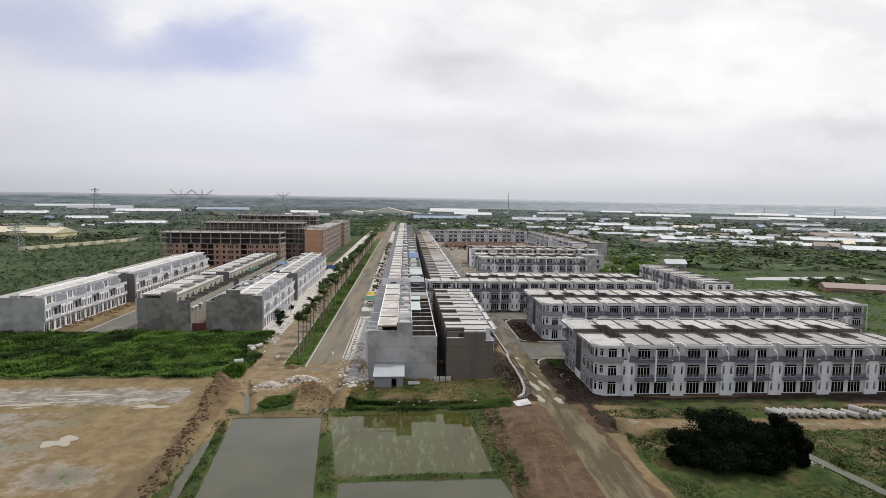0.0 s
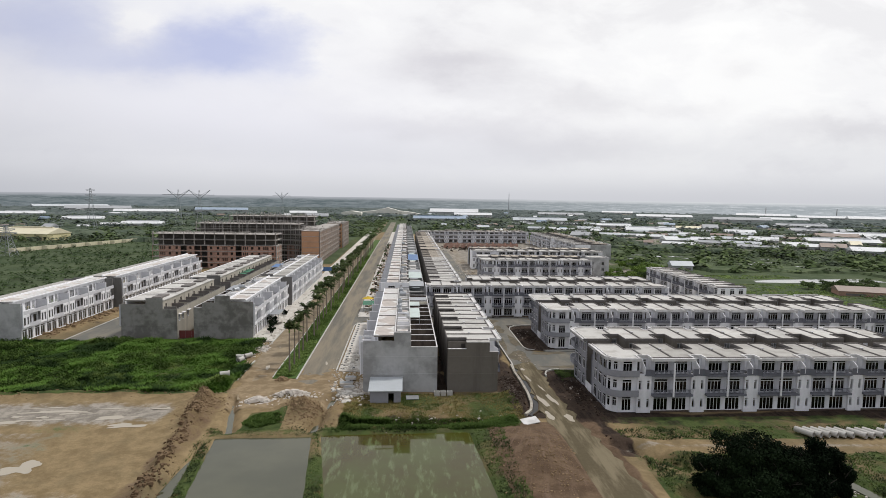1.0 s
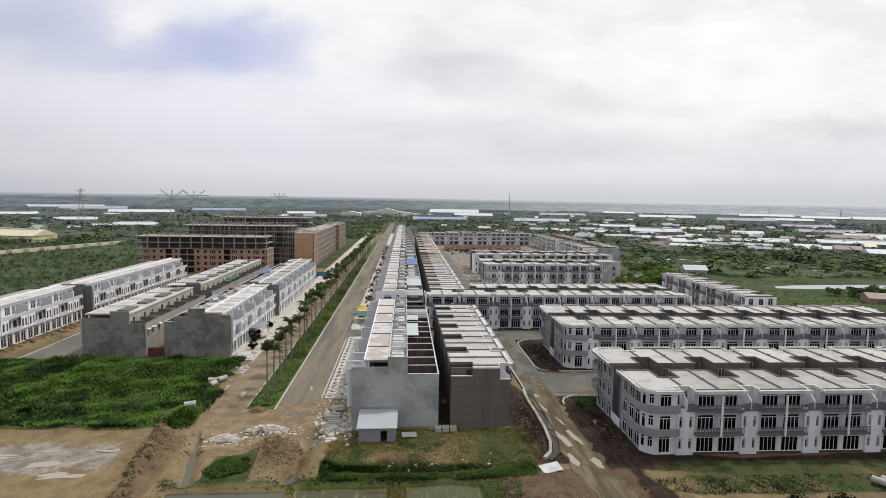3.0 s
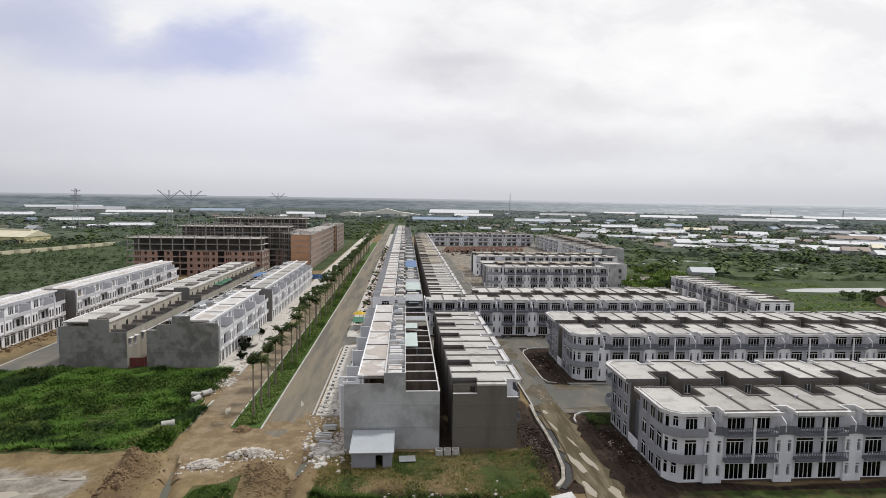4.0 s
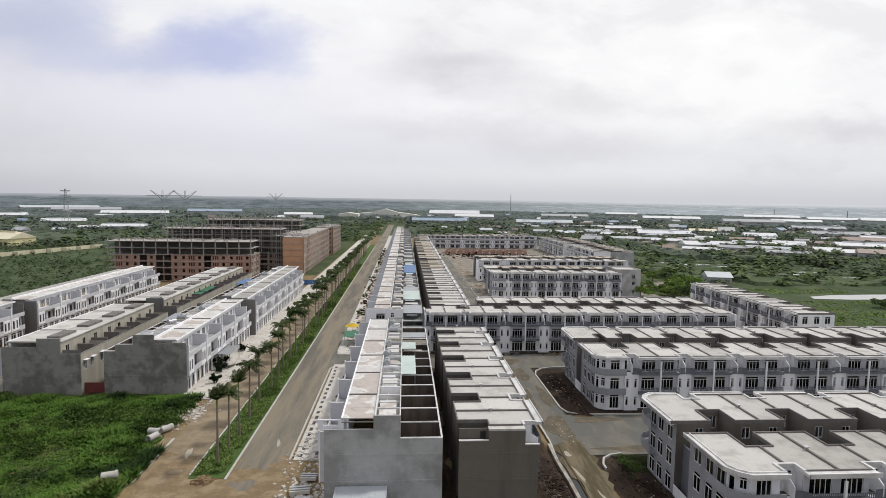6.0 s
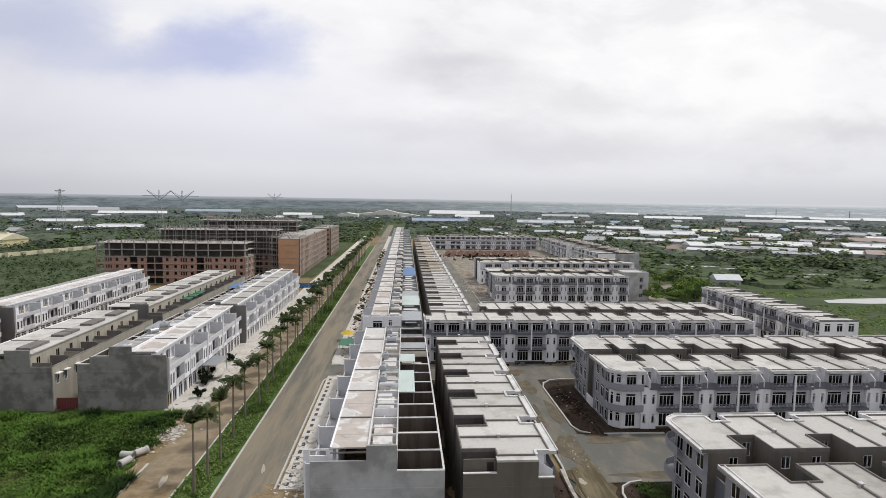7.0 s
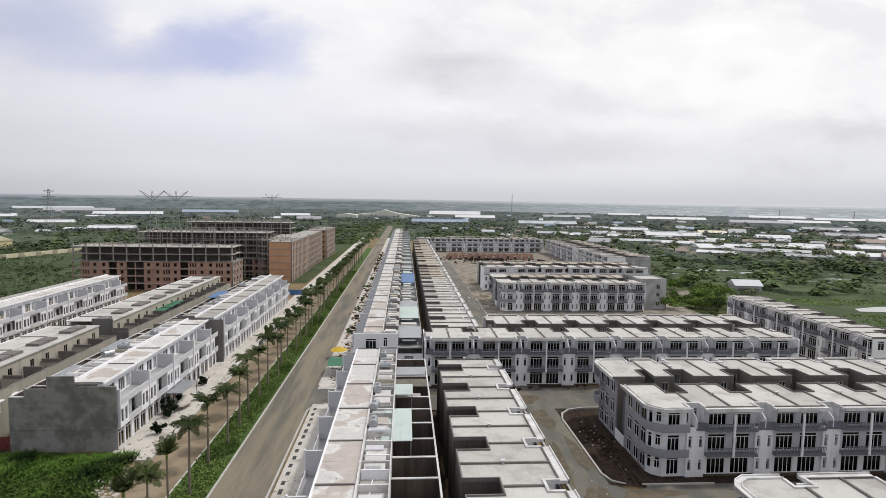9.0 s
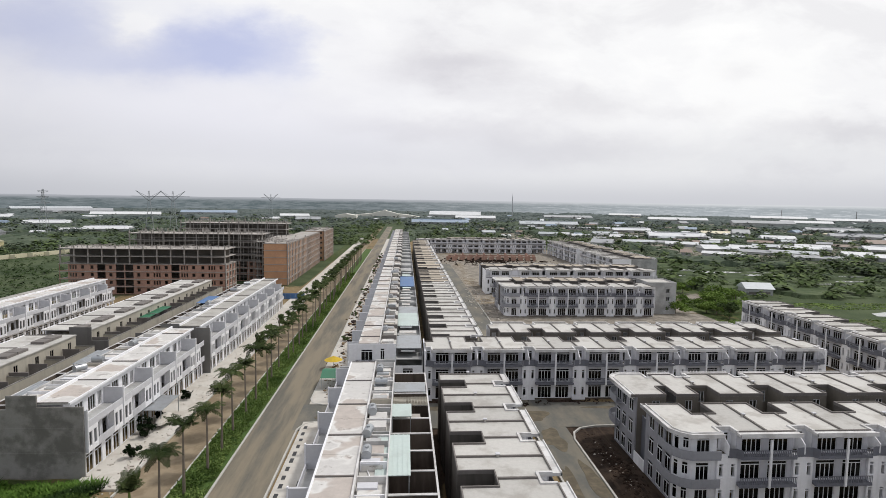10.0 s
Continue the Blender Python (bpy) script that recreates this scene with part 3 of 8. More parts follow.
def ground_height(x, y):
    near = np.clip((320 - np.hypot(x, y - 100)) / 200, 0, 1)
    rough = 0.10 * sheet(x, y, 3.1, 1) + 0.06 * sheet(x, y, 1.3, 2)
    heap = 0.5 + 0.5 * sheet(x, y, 2.2, 3)
    z = -0.12 + rough * near * np.where((y < 111) & (x < -38), 0.25, np.where((y < 113) | (x < -34), 1.0, 0.35))
    z = z + (0.35 + 1.1 * heap + 0.45 * sheet(x, y, 0.95, 7) + 0.3 * sheet(x, y, 1.7, 9)) * np.exp(-(along(x, y, -36, 107, -30.5, 62) / 1.5) ** 2)
    z = z + (0.35 + 0.7 * heap) * np.exp(-(along(x, y, -110, 113, -37, 112.5) / 1.4) ** 2)
    z = z + bump_at(x, y, -35.2, 106.5, 3.8, 5.0, 1.9) * (0.35 + 0.65 * heap + 0.28 * sheet(x, y, 0.95, 6)) + bump_at(x, y, -36, 117.5, 2.6, 2.4, 1.9) + bump_at(x, y, -34.8, 99, 2.0, 3.4, 1.5) * heap
    z = z - bump_at(x, y, -37.5, 113.5, 2.0, 1.4, 1.2)
    z = z + bump_at(x, y, -17.6, 103.5, 3.4, 4.6, 2.4) * (0.55 + 0.5 * heap + 0.28 * sheet(x, y, 0.95, 4)) + bump_at(x, y, -11.2, 100.5, 2.2, 4.2, 1.8) * (0.55 + 0.5 * heap + 0.28 * sheet(x, y, 0.95, 5))
    z = z + bump_at(x, y, -26.4, 107.9, 2.2, 1.3, 0.7) + bump_at(x, y, -20.5, 110.6, 3.4, 1.2, 0.8) * (0.5 + heap)
    z = z - 1.3 * np.exp(-(along(x, y, -14.3, 95.5, -12.8, 111) / 1.0) ** 2) - 1.2 * np.exp(-(along(x, y, -27.7, 95, -31.6, 111) / 0.9) ** 2)
    z = z - 0.9 * np.exp(-(along(x, y, -8, 97.4, 13, 97.6) / 0.9) ** 2)
    z = z + bump_at(x, y, 23, 112, 3.0, 9.0, 0.9) * (0.4 + heap) + bump_at(x, y, 35.5, 112, 2.2, 9.0, 0.7) * (0.4 + heap)
    z = z + bump_at(x, y, 34.5, 150, 2.0, 16.0, 0.6) * (0.4 + heap)
    z = z + 0.5 * np.exp(-((x - 24 - 0.02 * (y - 60)) / 9) ** 4) * np.clip((98 - y) / 14, 0, 1)
    z = z - 1.0 * np.exp(-(along(x, y, 33.5, 89, 47, 75) / 1.1) ** 2) + 0.8 * heap * np.exp(-(along(x, y, 36, 90, 50, 78) / 1.6) ** 2)
    z = z - 0.9 * np.exp(-(along(x, y, 61, 78, 66, 60) / 1.3) ** 2)
    z = z + bump_at(x, y, 20.5, 84, 5.0, 9.0, 1.3) * (0.8 + 0.25 * heap)
    z = z + bump_at(x, y, -92.5, 168, 2.4, 9.0, 1.4) * heap + bump_at(x, y, -92, 190, 2.2, 7.0, 1.2) * heap
    # roads lie in a shallow bed
    for x0, x1, y0, y1 in ((-21.2, -14.4, 119, 900), (-33.2, -27.2, 119, 900), (20.8, 30.9, 127, 420), (27, 31, 119, 130), (30, 132, 126.8, 141.8), (-7, 100, 171.3, 181), (26, 33, 52, 119), (-40, -33.6, 153, 900), (-14, -7.5, 127, 900)):
        z = np.where((x > x0) & (x < x1) & (y > y0) & (y < y1), np.minimum(z, -0.16), z)
    ditch = np.interp(y, [q[1] for q in DRAIN[::-1]], [q[0] for q in DRAIN[::-1]])
    z = np.where((x > ditch - 1.0) & (x < ditch + 2.2) & (y > 99.5) & (y < 130), np.minimum(z, -0.22), z)
    flush = (x > -35) & (x < -13) & (y > 104) & (y < 131) & (np.abs(z + 0.12) < 0.25)
    z = np.where(flush, -0.035 + 0.12 * rough, z)
    z = np.where(inside(x, y, SLIVER) > -0.4, np.minimum(z, -0.45 - 0.5 * np.clip(inside(x, y, SLIVER), -0.3, 1)), z)
    for p in PONDS:
        d = inside(x, y, p)
        z = np.where(d > -1.2, np.minimum(z, -0.25 - 0.9 * np.clip(d / 0.9, -0.4, 1)), z)
    return z


def zone_weights(x, y):
    n1, n2 = sheet(x, y, 9, 11), sheet(x, y, 23, 12)
    x = x + (5 * n1 + 8 * n2) * np.clip((58 - y) / 15, 0, 1)
    soil, lawn, grey = np.zeros_like(x), np.zeros_like(x), np.zeros_like(x)
    put = lambda a, m, v: np.where(m, v, a)
    built = (x > -41) & (x < 132 - 0.03 * (y - 100)) & (y > 94) & (y < 640)
    soil = put(soil, built, 0.85)
    soil = put(soil, (x > -112) & (x <= -41) & (y > 150) & (y < 330), 0.8)
    soil = put(soil, (x > -125) & (x <= -103) & (y > 160) & (y < 340), 0.5 + 0.4 * n1)
    # cleared field with a wet gravel band
    field = (y < 112) & (x < -30)
    soil = put(soil, field, 0.9)
    grey = put(grey, field, (np.clip(0.85 - np.abs(y - 103) / 11, 0, 1) + 0.10 * n1) * np.clip((-37.5 - x) / 4, 0, 1))
    grey = np.maximum(grey, np.where(field & (y < 95), 0.28 + 0.28 * n1 + 0.2 * n2, 0))
    lawn = put(lawn, field & (y < 98), 0.22 + 0.3 * n1)
    # wild grass before the row ends
    wild = (y >= 112) & (y < 155) & (x < np.where(y > 130, -36.4, -33.5))
    lawn = put(lawn, wild, 0.85)
    soil = put(soil, wild, 0.4)
    # bunds and the waste strip
    bund = (y <= 96) & (x > -30) & (x < 16)
    soil = put(soil, bund, 0.6)
    lawn = put(lawn, bund, np.where(y < 95.2, 0.6, 0.36) + 0.3 * n1)
    waste = (y > 95) & (y < 112) & (x > -10) & (x < 21)
    lawn = put(lawn, waste, 0.52 + 0.5 * n1)
    lawn = put(lawn, (y > 95) & (y < 103) & (x > -26) & (x < -19.5), 0.8)
    soil = put(soil, waste, 1.0)
    # tipped earth beside the dirt road
    lawn = put(lawn, (y < 96) & (x > 15) & (x < 34), 0.1 + 0.2 * n1)
    soil = put(soil, (y < 99) & (x > 15), 0.85)
    right = (y < 99) & (x > 35)
    lawn = put(lawn, right, np.where(y > 90, 0.38, 0.62) + 0.35 * n1)
    grey = put(grey, right, np.clip(0.55 - np.abs(y - 86.5 + 0.02 * (x - 60)) / 3.2, 0, 1))
    lawn = put(lawn, right & (np.abs(y - 86.5 + 0.02 * (x - 60)) < 2.6), 0.1)
    grey = np.maximum(grey, np.where((x > 19) & (x < 135) & (y > 205) & (y < 520), 0.72 + 0.25 * n1, 0))
    # open meadow and lots on the right
    meadow = (x > 108) & (y > 150) & (y < 300)
    soil = put(soil, meadow, 0.1)
    lawn = put(lawn, meadow, 0.95)
    lawn = put(lawn, (x > 20) & (x < 34) & (y > 206) & (y < 232), 0.6 + 0.4 * n1)
    lawn = put(lawn, (x > 92) & (x < 150) & (y > 300) & (y < 420), 0.55 + 0.3 * n2)
    lawn = put(lawn, (x > -47) & (x < -34) & (y > 440) & (y < 640), 0.8)
    far = (y > 640) | (x < -125) | (x > 150)
    field_w = (x < -104) & (x > -330) & (y > 113) & (y < 520)
    soil = put(soil, far, np.clip(0.10 + 0.25 * n2 + 0.15 * n1, 0, 1))
    grey = put(grey, far & (x > 120) & (y > 420), np.clip(0.50 + 0.5 * n2, 0, 1))
    lawn = put(lawn, far, np.clip(0.18 + 0.35 * n2, 0, 1))
    soil = put(soil, field_w, np.where((x > -128) & (y > 170) & (y < 345), 0.55 + 0.4 * n1, 0.05))
    lawn = put(lawn, field_w, 0.12 + 0.25 * n2)
    return np.clip(soil, 0, 1), np.clip(lawn, 0, 1), np.clip(grey, 0, 1)


def steps(*spans):
    out = []
    for a, b, s in spans:
        out += list(np.arange(a, b, s))
    return out


grow = lambda a, b, k: list(np.geomspace(a, b, k))
gx = np.array(sorted([-v for v in grow(112, 4900, 36)] + steps((-110, -42, 1.3), (-42, 42, 0.6), (42, 110, 1.3)) + grow(112, 4900, 36)))
gy = np.array(steps((-300, 20, 40), (20, 54, 4), (54, 126, 0.6), (126, 300, 1.6)) + grow(300, 4900, 44))
X, Y = np.meshgrid(gx, gy)
Z = ground_height(X, Y)
nx_, ny_ = len(gx), len(gy)
idx = np.arange(nx_ * ny_).reshape(ny_, nx_)
quads = np.stack([idx[:-1, :-1], idx[:-1, 1:], idx[1:, 1:], idx[1:, :-1]], -1).reshape(-1, 4)
gm = bpy.data.meshes.new("ground")
gm.from_pydata(np.stack([X, Y, Z], -1).reshape(-1, 3).tolist(), [], quads.tolist())
gm.materials.append(M_GROUND)
zs_, zl_, zg_ = zone_weights(X, Y)
za = gm.color_attributes.new("zone", "FLOAT_COLOR", "POINT")
za.data.foreach_set("color", np.stack([zs_, zl_, zg_, np.ones_like(zs_)], -1).reshape(-1).astype(np.float32))
def earth_weight(x, y):
    n1 = sheet(x, y, 5, 15)
    w = np.zeros_like(x)
    # two strips paint shade as dark earth: alley x 6.9-9.7, ditch y 95.8-99.4
    for x0, x1, y0, y1, v in ((36, 112, 88.5, 97, 0.4), (-9, 14, 95.8, 99.4, 0.7), (-6, 21, 99, 105, 0.34), (19.3, 25.3, 126, 168, 0.75), (29.6, 41, 96, 127.5, 1.25), (32.5, 36.5, 84, 98, 0.9), (30.6, 41, 142, 172, 1.2), (6.9, 9.7, 110, 176, 1.0), (36, 130, 141.6, 145.5, 0.9), (36, 130, 95.5, 101, 1.0), (8, 92, 181.5, 184.5, 0.8), (19.5, 25, 99, 126, 0.75),
                              (19.5, 26.5, 99, 130, 0.8), (31.2, 41, 251, 288, 0.95), (34, 40, 292, 480, 0.5),
                              (-60, -54, 152, 280, 0.7), (-96, -86.5, 150, 290, 0.3)):
        e = np.minimum(np.minimum(x - x0, x1 - x), np.minimum(y - y0, y1 - y))
        w = np.maximum(w, v * np.clip(0.5 + e / 2.6 + 0.35 * n1, 0, 1))
    return np.clip(w + 0.25 * n1 * (w > 0.05), 0, 1)


def tipped(x, y):
    n1 = sheet(x, y, 4, 16)
    w = np.zeros_like(x)
    for x0, x1, y0, y1, v in ((12.8, 33.6, 40, 97, 0.95), (-38.5, -32.4, 96, 119, 0.3), (-21.5, -8.5, 96.5, 110.5, 0.4), (-36.0, -31.4, 58, 108, 0.5)):
        e = np.minimum(np.minimum(x - x0 - 0.05 * (y < 96) * (93 - y), x1 - x), np.minimum(y - y0, y1 - y)) if x0 > 12 else np.minimum(np.minimum(x - x0, x1 - x), np.minimum(y - y0, y1 - y))
        w = np.maximum(w, v * np.clip(0.5 + e / 2.0 + 0.4 * n1, 0, 1))
    return np.clip(w, 0, 1), np.arctan2(x - 24.5, 104 - y) * 26, np.hypot(x - 24.5, 104 - y) * 0.10


ta = gm.color_attributes.new("tipped", "FLOAT_COLOR", "POINT")
ta.data.foreach_set("color", np.stack([*tipped(X, Y), np.ones_like(X)], -1).reshape(-1).astype(np.float32))
ea = gm.attributes.new("earth", "FLOAT", "POINT")
ea.data.foreach_set("value", earth_weight(X, Y).reshape(-1).astype(np.float32))
gm.polygons.foreach_set("use_smooth", [True] * len(gm.polygons))
tagged(new("ground", gm), "bare brown earth, wild grass and green scrub to the horizon", "ground", "", "structure")

for k, p in enumerate(PONDS):
    s = Shape()
    c = (sum(q[0] for q in p) / 4, sum(q[1] for q in p) / 4)
    s.prism([(c[0] + (q[0] - c[0]) * 1.02, c[1] + (q[1] - c[1]) * 1.02) for q in p], -0.75, -0.42)
    tagged(part("water", s, M_WATERG if k == 1 else M_WATER), "still murky pond water between earth bunds", "water", "fish ponds", "structure")
s = Shape().prism([(170, 264), (185, 262), (205, 263), (240, 266), (236, 276), (205, 275), (184, 273), (172, 269)], -0.3, 0.06)
tagged(part("water", s, M_LAGOON), "shallow pale lagoon in a green meadow", "water", "", "structure")
rw = random.Random(41)
FLOODS = ((182, 388, 16, 4), (199, 375, 11, 4), (216, 342, 10, 3), (165, 398, 9, 3), (232, 352, 8, 2.5), (208, 388, 9, 3), (150, 372, 5, 2), (250, 372, 8, 3), (240, 330, 7, 2))
for cx, cy, rx, ry in FLOODS:
    s = Shape().prism([(cx + rx * rw.uniform(0.6, 1.1) * math.cos(6.2832 * i / 14), cy + ry * rw.uniform(0.6, 1.1) * math.sin(6.2832 * i / 14)) for i in range(14)], -0.3, 0.08)
    tagged(part("water", s, M_LAGOON), "pale flooded patch in the scrub", "water", "flooded patches", "structure")
tagged(part("water", Shape().prism(SLIVER, -0.8, -0.5), M_WATER), "narrow murky ditch water beside the earth bank", "water", "fish ponds", "structure")
for q in ([(-15.0, 95.0), (-13.6, 95.0), (-12.2, 110.5), (-13.2, 110.5)], [(-28.3, 94.6), (-27.1, 94.6), (-30.9, 110.5), (-32.0, 110.5)]):
    tagged(part("water", Shape().prism(q, -1.2, -0.95), M_WATER), "wet grey gully between soil heaps", "water", "gullies", "structure")
# water sheet added to make the shadowed ditch read dark
tagged(part("water", Shape().prism([(-7.6, 96.9), (13.0, 97.1), (13.0, 97.9), (-7.6, 97.7)], -1.0, -0.72), M_WATERG), "dark water sheet added for the shade in the ditch below the waste strip", "water", "gullies", "structure")
s = Shape().prism([(60.4, 78), (64.6, 60), (66.4, 60), (62.2, 78)], -0.9, -0.45)
tagged(part("water", s, M_WATER), "narrow stream in a grassy ditch", "water", "", "structure")


# ---- roads ----
def strip(name, x0, x1, y0, y1, z0, z1, material, label, category="road", step=6.0):
    s = Shape()
    n = max(1, int((y1 - y0) / step))
    for i in range(n):
        s.box(x0, x1, y0 + (y1 - y0) * i / n, y0 + (y1 - y0) * (i + 1) / n, z0, z1)
    return setting(name, s, material, label, category)


def ragged(plan, amp, step=1.5, seed=1, z_lo=-1e9, y_max=130):
    """The plan with its edges below y_max broken into short uneven steps."""
    rng = random.Random(seed)
    out = []
    for (ax, ay), (bx, by) in zip(plan, plan[1:] + plan[:1]):
        L = math.hypot(bx - ax, by - ay)
        n = max(1, int(min(L, 60) / step)) if min(ay, by) < y_max else 1
        for i in range(n):
            t = i / n
            x, y = ax + (bx - ax) * t, ay + (by - ay) * t
            k = amp if y < y_max else 0.0
            out.append((x + rng.uniform(-k, k), y + rng.uniform(-k, k)))
    return out


setting("road", Shape().prism(ragged([(-21.6, 121), (-21.4, 117), (-18.0, 113.5), (-14.5, 116), (-13.6, 128), (-14.0, 131), (-14.0, 900), (-21.7, 900), (-21.7, 131)], 0.7), -0.5, 0.02), M_ASPHALT,
        "dusty asphalt avenue with tracked-in mud", "road")
setting("lane", Shape().prism(ragged([(-33.4, 118), (-30.5, 109.5), (-24.0, 108.5), (-21.2, 116), (-22.4, 120.6), (-26.8, 121.5), (-26.8, 131), (-26.8, 900), (-33.6, 900), (-33.6, 131)], 0.7, seed=2), -0.5, 0.0), M_LANE,
        "muddy service lane along the palm verge", "road")
setting("street_east", Shape().prism(ragged([(25.6, 128.5), (27.5, 127.6), (31.4, 127), (31.4, 131), (31.0, 420), (23.6, 420), (23.6, 190), (20.4, 185), (20.4, 171), (25.2, 167), (25.4, 131)], 0.6, seed=3), -0.5, 0.02), M_ASPHALTG,
        "patched asphalt street, muddy near its end", "road")
setting("dirt_road", Shape().prism(ragged([(25.5, 50), (34.5, 50), (31.2, 96), (30.4, 106), (30.6, 117.5), (31.5, 128.5), (29.8, 133.5), (27.5, 131), (25.7, 129.5), (26.2, 118.5), (25.0, 96)], 0.6, seed=4), -0.5, 0.03), M_DIRTROAD,
        "rutted brown dirt road with pale mud", "road")
setting("cross_street", Shape().box(30.6, 132, 126.3, 142.3, -0.5, 0.035), M_ASPHALTG, "grey asphalt cross street", "road")
setting("cross_street_north", Shape().box(-15, 100, 170.8, 182.6, -0.5, 0.03), M_ASPHALTG, "dusty asphalt cross street", "road")
strip("kerb", -21.75, -21.45, 120.5, 520, -0.2, 0.18, M_KERB, "pale concrete kerb of the planted verge", "kerb")
strip("kerb_inner", -26.9, -26.65, 122, 520, -0.2, 0.15, M_KERB, "pale concrete kerb beside the lane", "kerb")
strip("verge", -26.65, -21.75, 121, 520, -0.3, 0.12, M_VERGE, "planted verge between lane and avenue", "verge")
strip("pavement", -13.6, -7.5, 126, 174, -0.3, 0.16, M_PAVE, "broken pale pavement with open tree pits", "pavement")
strip("pavement_north", -14.0, -7.4, 182.4, 640, -0.3, 0.16, M_PAVE, "pale pavement before the shophouses", "pavement")
strip("pavement_west", -40.0, -33.6, 152, 640, -0.3, 0.14, M_PAVE, "pale paved forecourt before the white row", "pavement")
strip("pavement_east", 19.4, 23.6, 206, 420, -0.3, 0.14, M_PAVE, "pale pavement before the grey row", "pavement")

setting("street_west", Shape().box(-87, -74.6, 153, 300, -0.5, 0.02), M_ASPHALTG, "dusty grey street between the shophouse rows", "road")
strip("kerb_west", -87.25, -87.0, 154, 300, -0.2, 0.16, M_KERB, "pale concrete kerb along the spoil", "kerb")

# ---- hazy distance: plain far backdrop, its glow paints woods dissolving into haze with height ----
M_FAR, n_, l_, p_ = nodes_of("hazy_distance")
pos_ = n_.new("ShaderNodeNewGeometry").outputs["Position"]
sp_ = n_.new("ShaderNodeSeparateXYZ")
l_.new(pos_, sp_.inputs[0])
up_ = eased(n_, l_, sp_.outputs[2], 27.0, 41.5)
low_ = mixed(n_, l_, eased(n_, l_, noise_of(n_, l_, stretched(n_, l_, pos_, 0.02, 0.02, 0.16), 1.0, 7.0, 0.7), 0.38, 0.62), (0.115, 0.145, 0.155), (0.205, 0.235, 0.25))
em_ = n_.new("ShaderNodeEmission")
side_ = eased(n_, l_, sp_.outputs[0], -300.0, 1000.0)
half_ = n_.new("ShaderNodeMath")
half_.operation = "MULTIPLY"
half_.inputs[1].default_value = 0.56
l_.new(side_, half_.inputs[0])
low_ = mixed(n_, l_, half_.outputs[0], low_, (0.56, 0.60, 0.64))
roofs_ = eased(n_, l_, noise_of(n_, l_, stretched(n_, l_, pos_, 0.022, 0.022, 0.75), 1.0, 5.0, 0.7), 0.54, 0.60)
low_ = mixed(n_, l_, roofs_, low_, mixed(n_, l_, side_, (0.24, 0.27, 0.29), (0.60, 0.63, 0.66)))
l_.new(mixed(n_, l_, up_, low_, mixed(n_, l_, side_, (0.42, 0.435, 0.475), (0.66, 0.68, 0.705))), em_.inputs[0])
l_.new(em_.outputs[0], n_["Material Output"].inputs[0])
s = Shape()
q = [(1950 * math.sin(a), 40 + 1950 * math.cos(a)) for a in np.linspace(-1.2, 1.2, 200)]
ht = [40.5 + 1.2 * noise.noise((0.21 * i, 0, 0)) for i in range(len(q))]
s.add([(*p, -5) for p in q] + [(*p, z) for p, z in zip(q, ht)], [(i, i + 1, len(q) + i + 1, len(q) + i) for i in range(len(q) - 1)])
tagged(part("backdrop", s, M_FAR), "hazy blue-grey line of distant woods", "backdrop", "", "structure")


# ---- townhouses ----
def window(parent, name, x0, x1, z0, z1, y, leaves=2, transom=0.0, m=None, flip=False, frame_mat=None, deep=0.09, pane=True):
    """A framed window or glazed door in the plane y; leaves panes side by side, with a fanlight above the transom."""
    b, c, top = 0.065, 0.038, (transom or z1 - 0.075)
    step = (x1 - x0 - 2 * b) / leaves
    lights = [(x0 + b + step * i + (c if i else 0), x0 + b + step * (i + 1) - (c if i < leaves - 1 else 0), z0 + b, top) for i in range(leaves)]
    if transom:
        lights.append((x0 + b, x1 - b, transom + 0.11, z1 - b))
    w = part(name, Shape(flip).wall(x0, x1, z0, z1, y, deep, lights), frame_mat or M_WHITE, parent)
    if pane:
        g = part("pane", Shape(flip).box(x0 + 0.05, x1 - 0.05, y + deep * 0.5, y + deep * 0.5 + 0.02, z0 + 0.05, z1 - 0.05), M_GLASS, w, "dark window glass")
        g.visible_shadow = False
    if m is not None:
        w.matrix_basis = m
    return w


def railing(s, x0, x1, y, z0, z1, gap=0.22):
    n = max(1, int((x1 - x0) / gap))
    w = (x1 - x0) / n
    return s.wall(x0, x1, z0, z1, y - 0.02, 0.04, [(x0 + w * i + 0.05, x0 + w * (i + 1) - 0.05, z0 + 0.14, z1 - 0.09) for i in range(n)])


def segment(p0, p1):
    """Pose of a facade stretch: x from p0 to p1, y into the house."""
    return pose(p0[0], p0[1], 0, 0, 0, math.degrees(math.atan2(p1[1] - p0[1], p1[0] - p0[0])))


M_CORNICE = surface("weathered_white_edge", (0.68, 0.67, 0.66), (0.42, 0.40, 0.38), 0.65, 0.5, 2.0, vary=0.14, lo=0.42, hi=0.64, each=0.06)
# recessed upper walls, a tone greyer than the white piers
M_RECESS = surface("recess_grey", (0.59, 0.59, 0.63), (0.46, 0.46, 0.49), 0.4, 0.6, 2.0, each=0.05)
M_SIDEGREY = surface("mid_grey", (0.30, 0.30, 0.325), (0.2, 0.2, 0.21), 0.5, 0.5, 2.0)
M_ENDGREY = surface("dark_grey_render", (0.185, 0.178, 0.168), (0.12, 0.115, 0.108), 0.6, 0.3, 1.4, vary=0.15, streak=True)
# rear walls, a good deal darker than the brown cement
M_BACK = surface("dark_cement", (0.11, 0.10, 0.088), (0.05, 0.046, 0.04), 0.7, 0.35, 1.4, vary=0.18, streak=True)
D = 10.0            # depth of a grey-and-white townhouse
EAVE = 9.75
NOTCH = 3.9


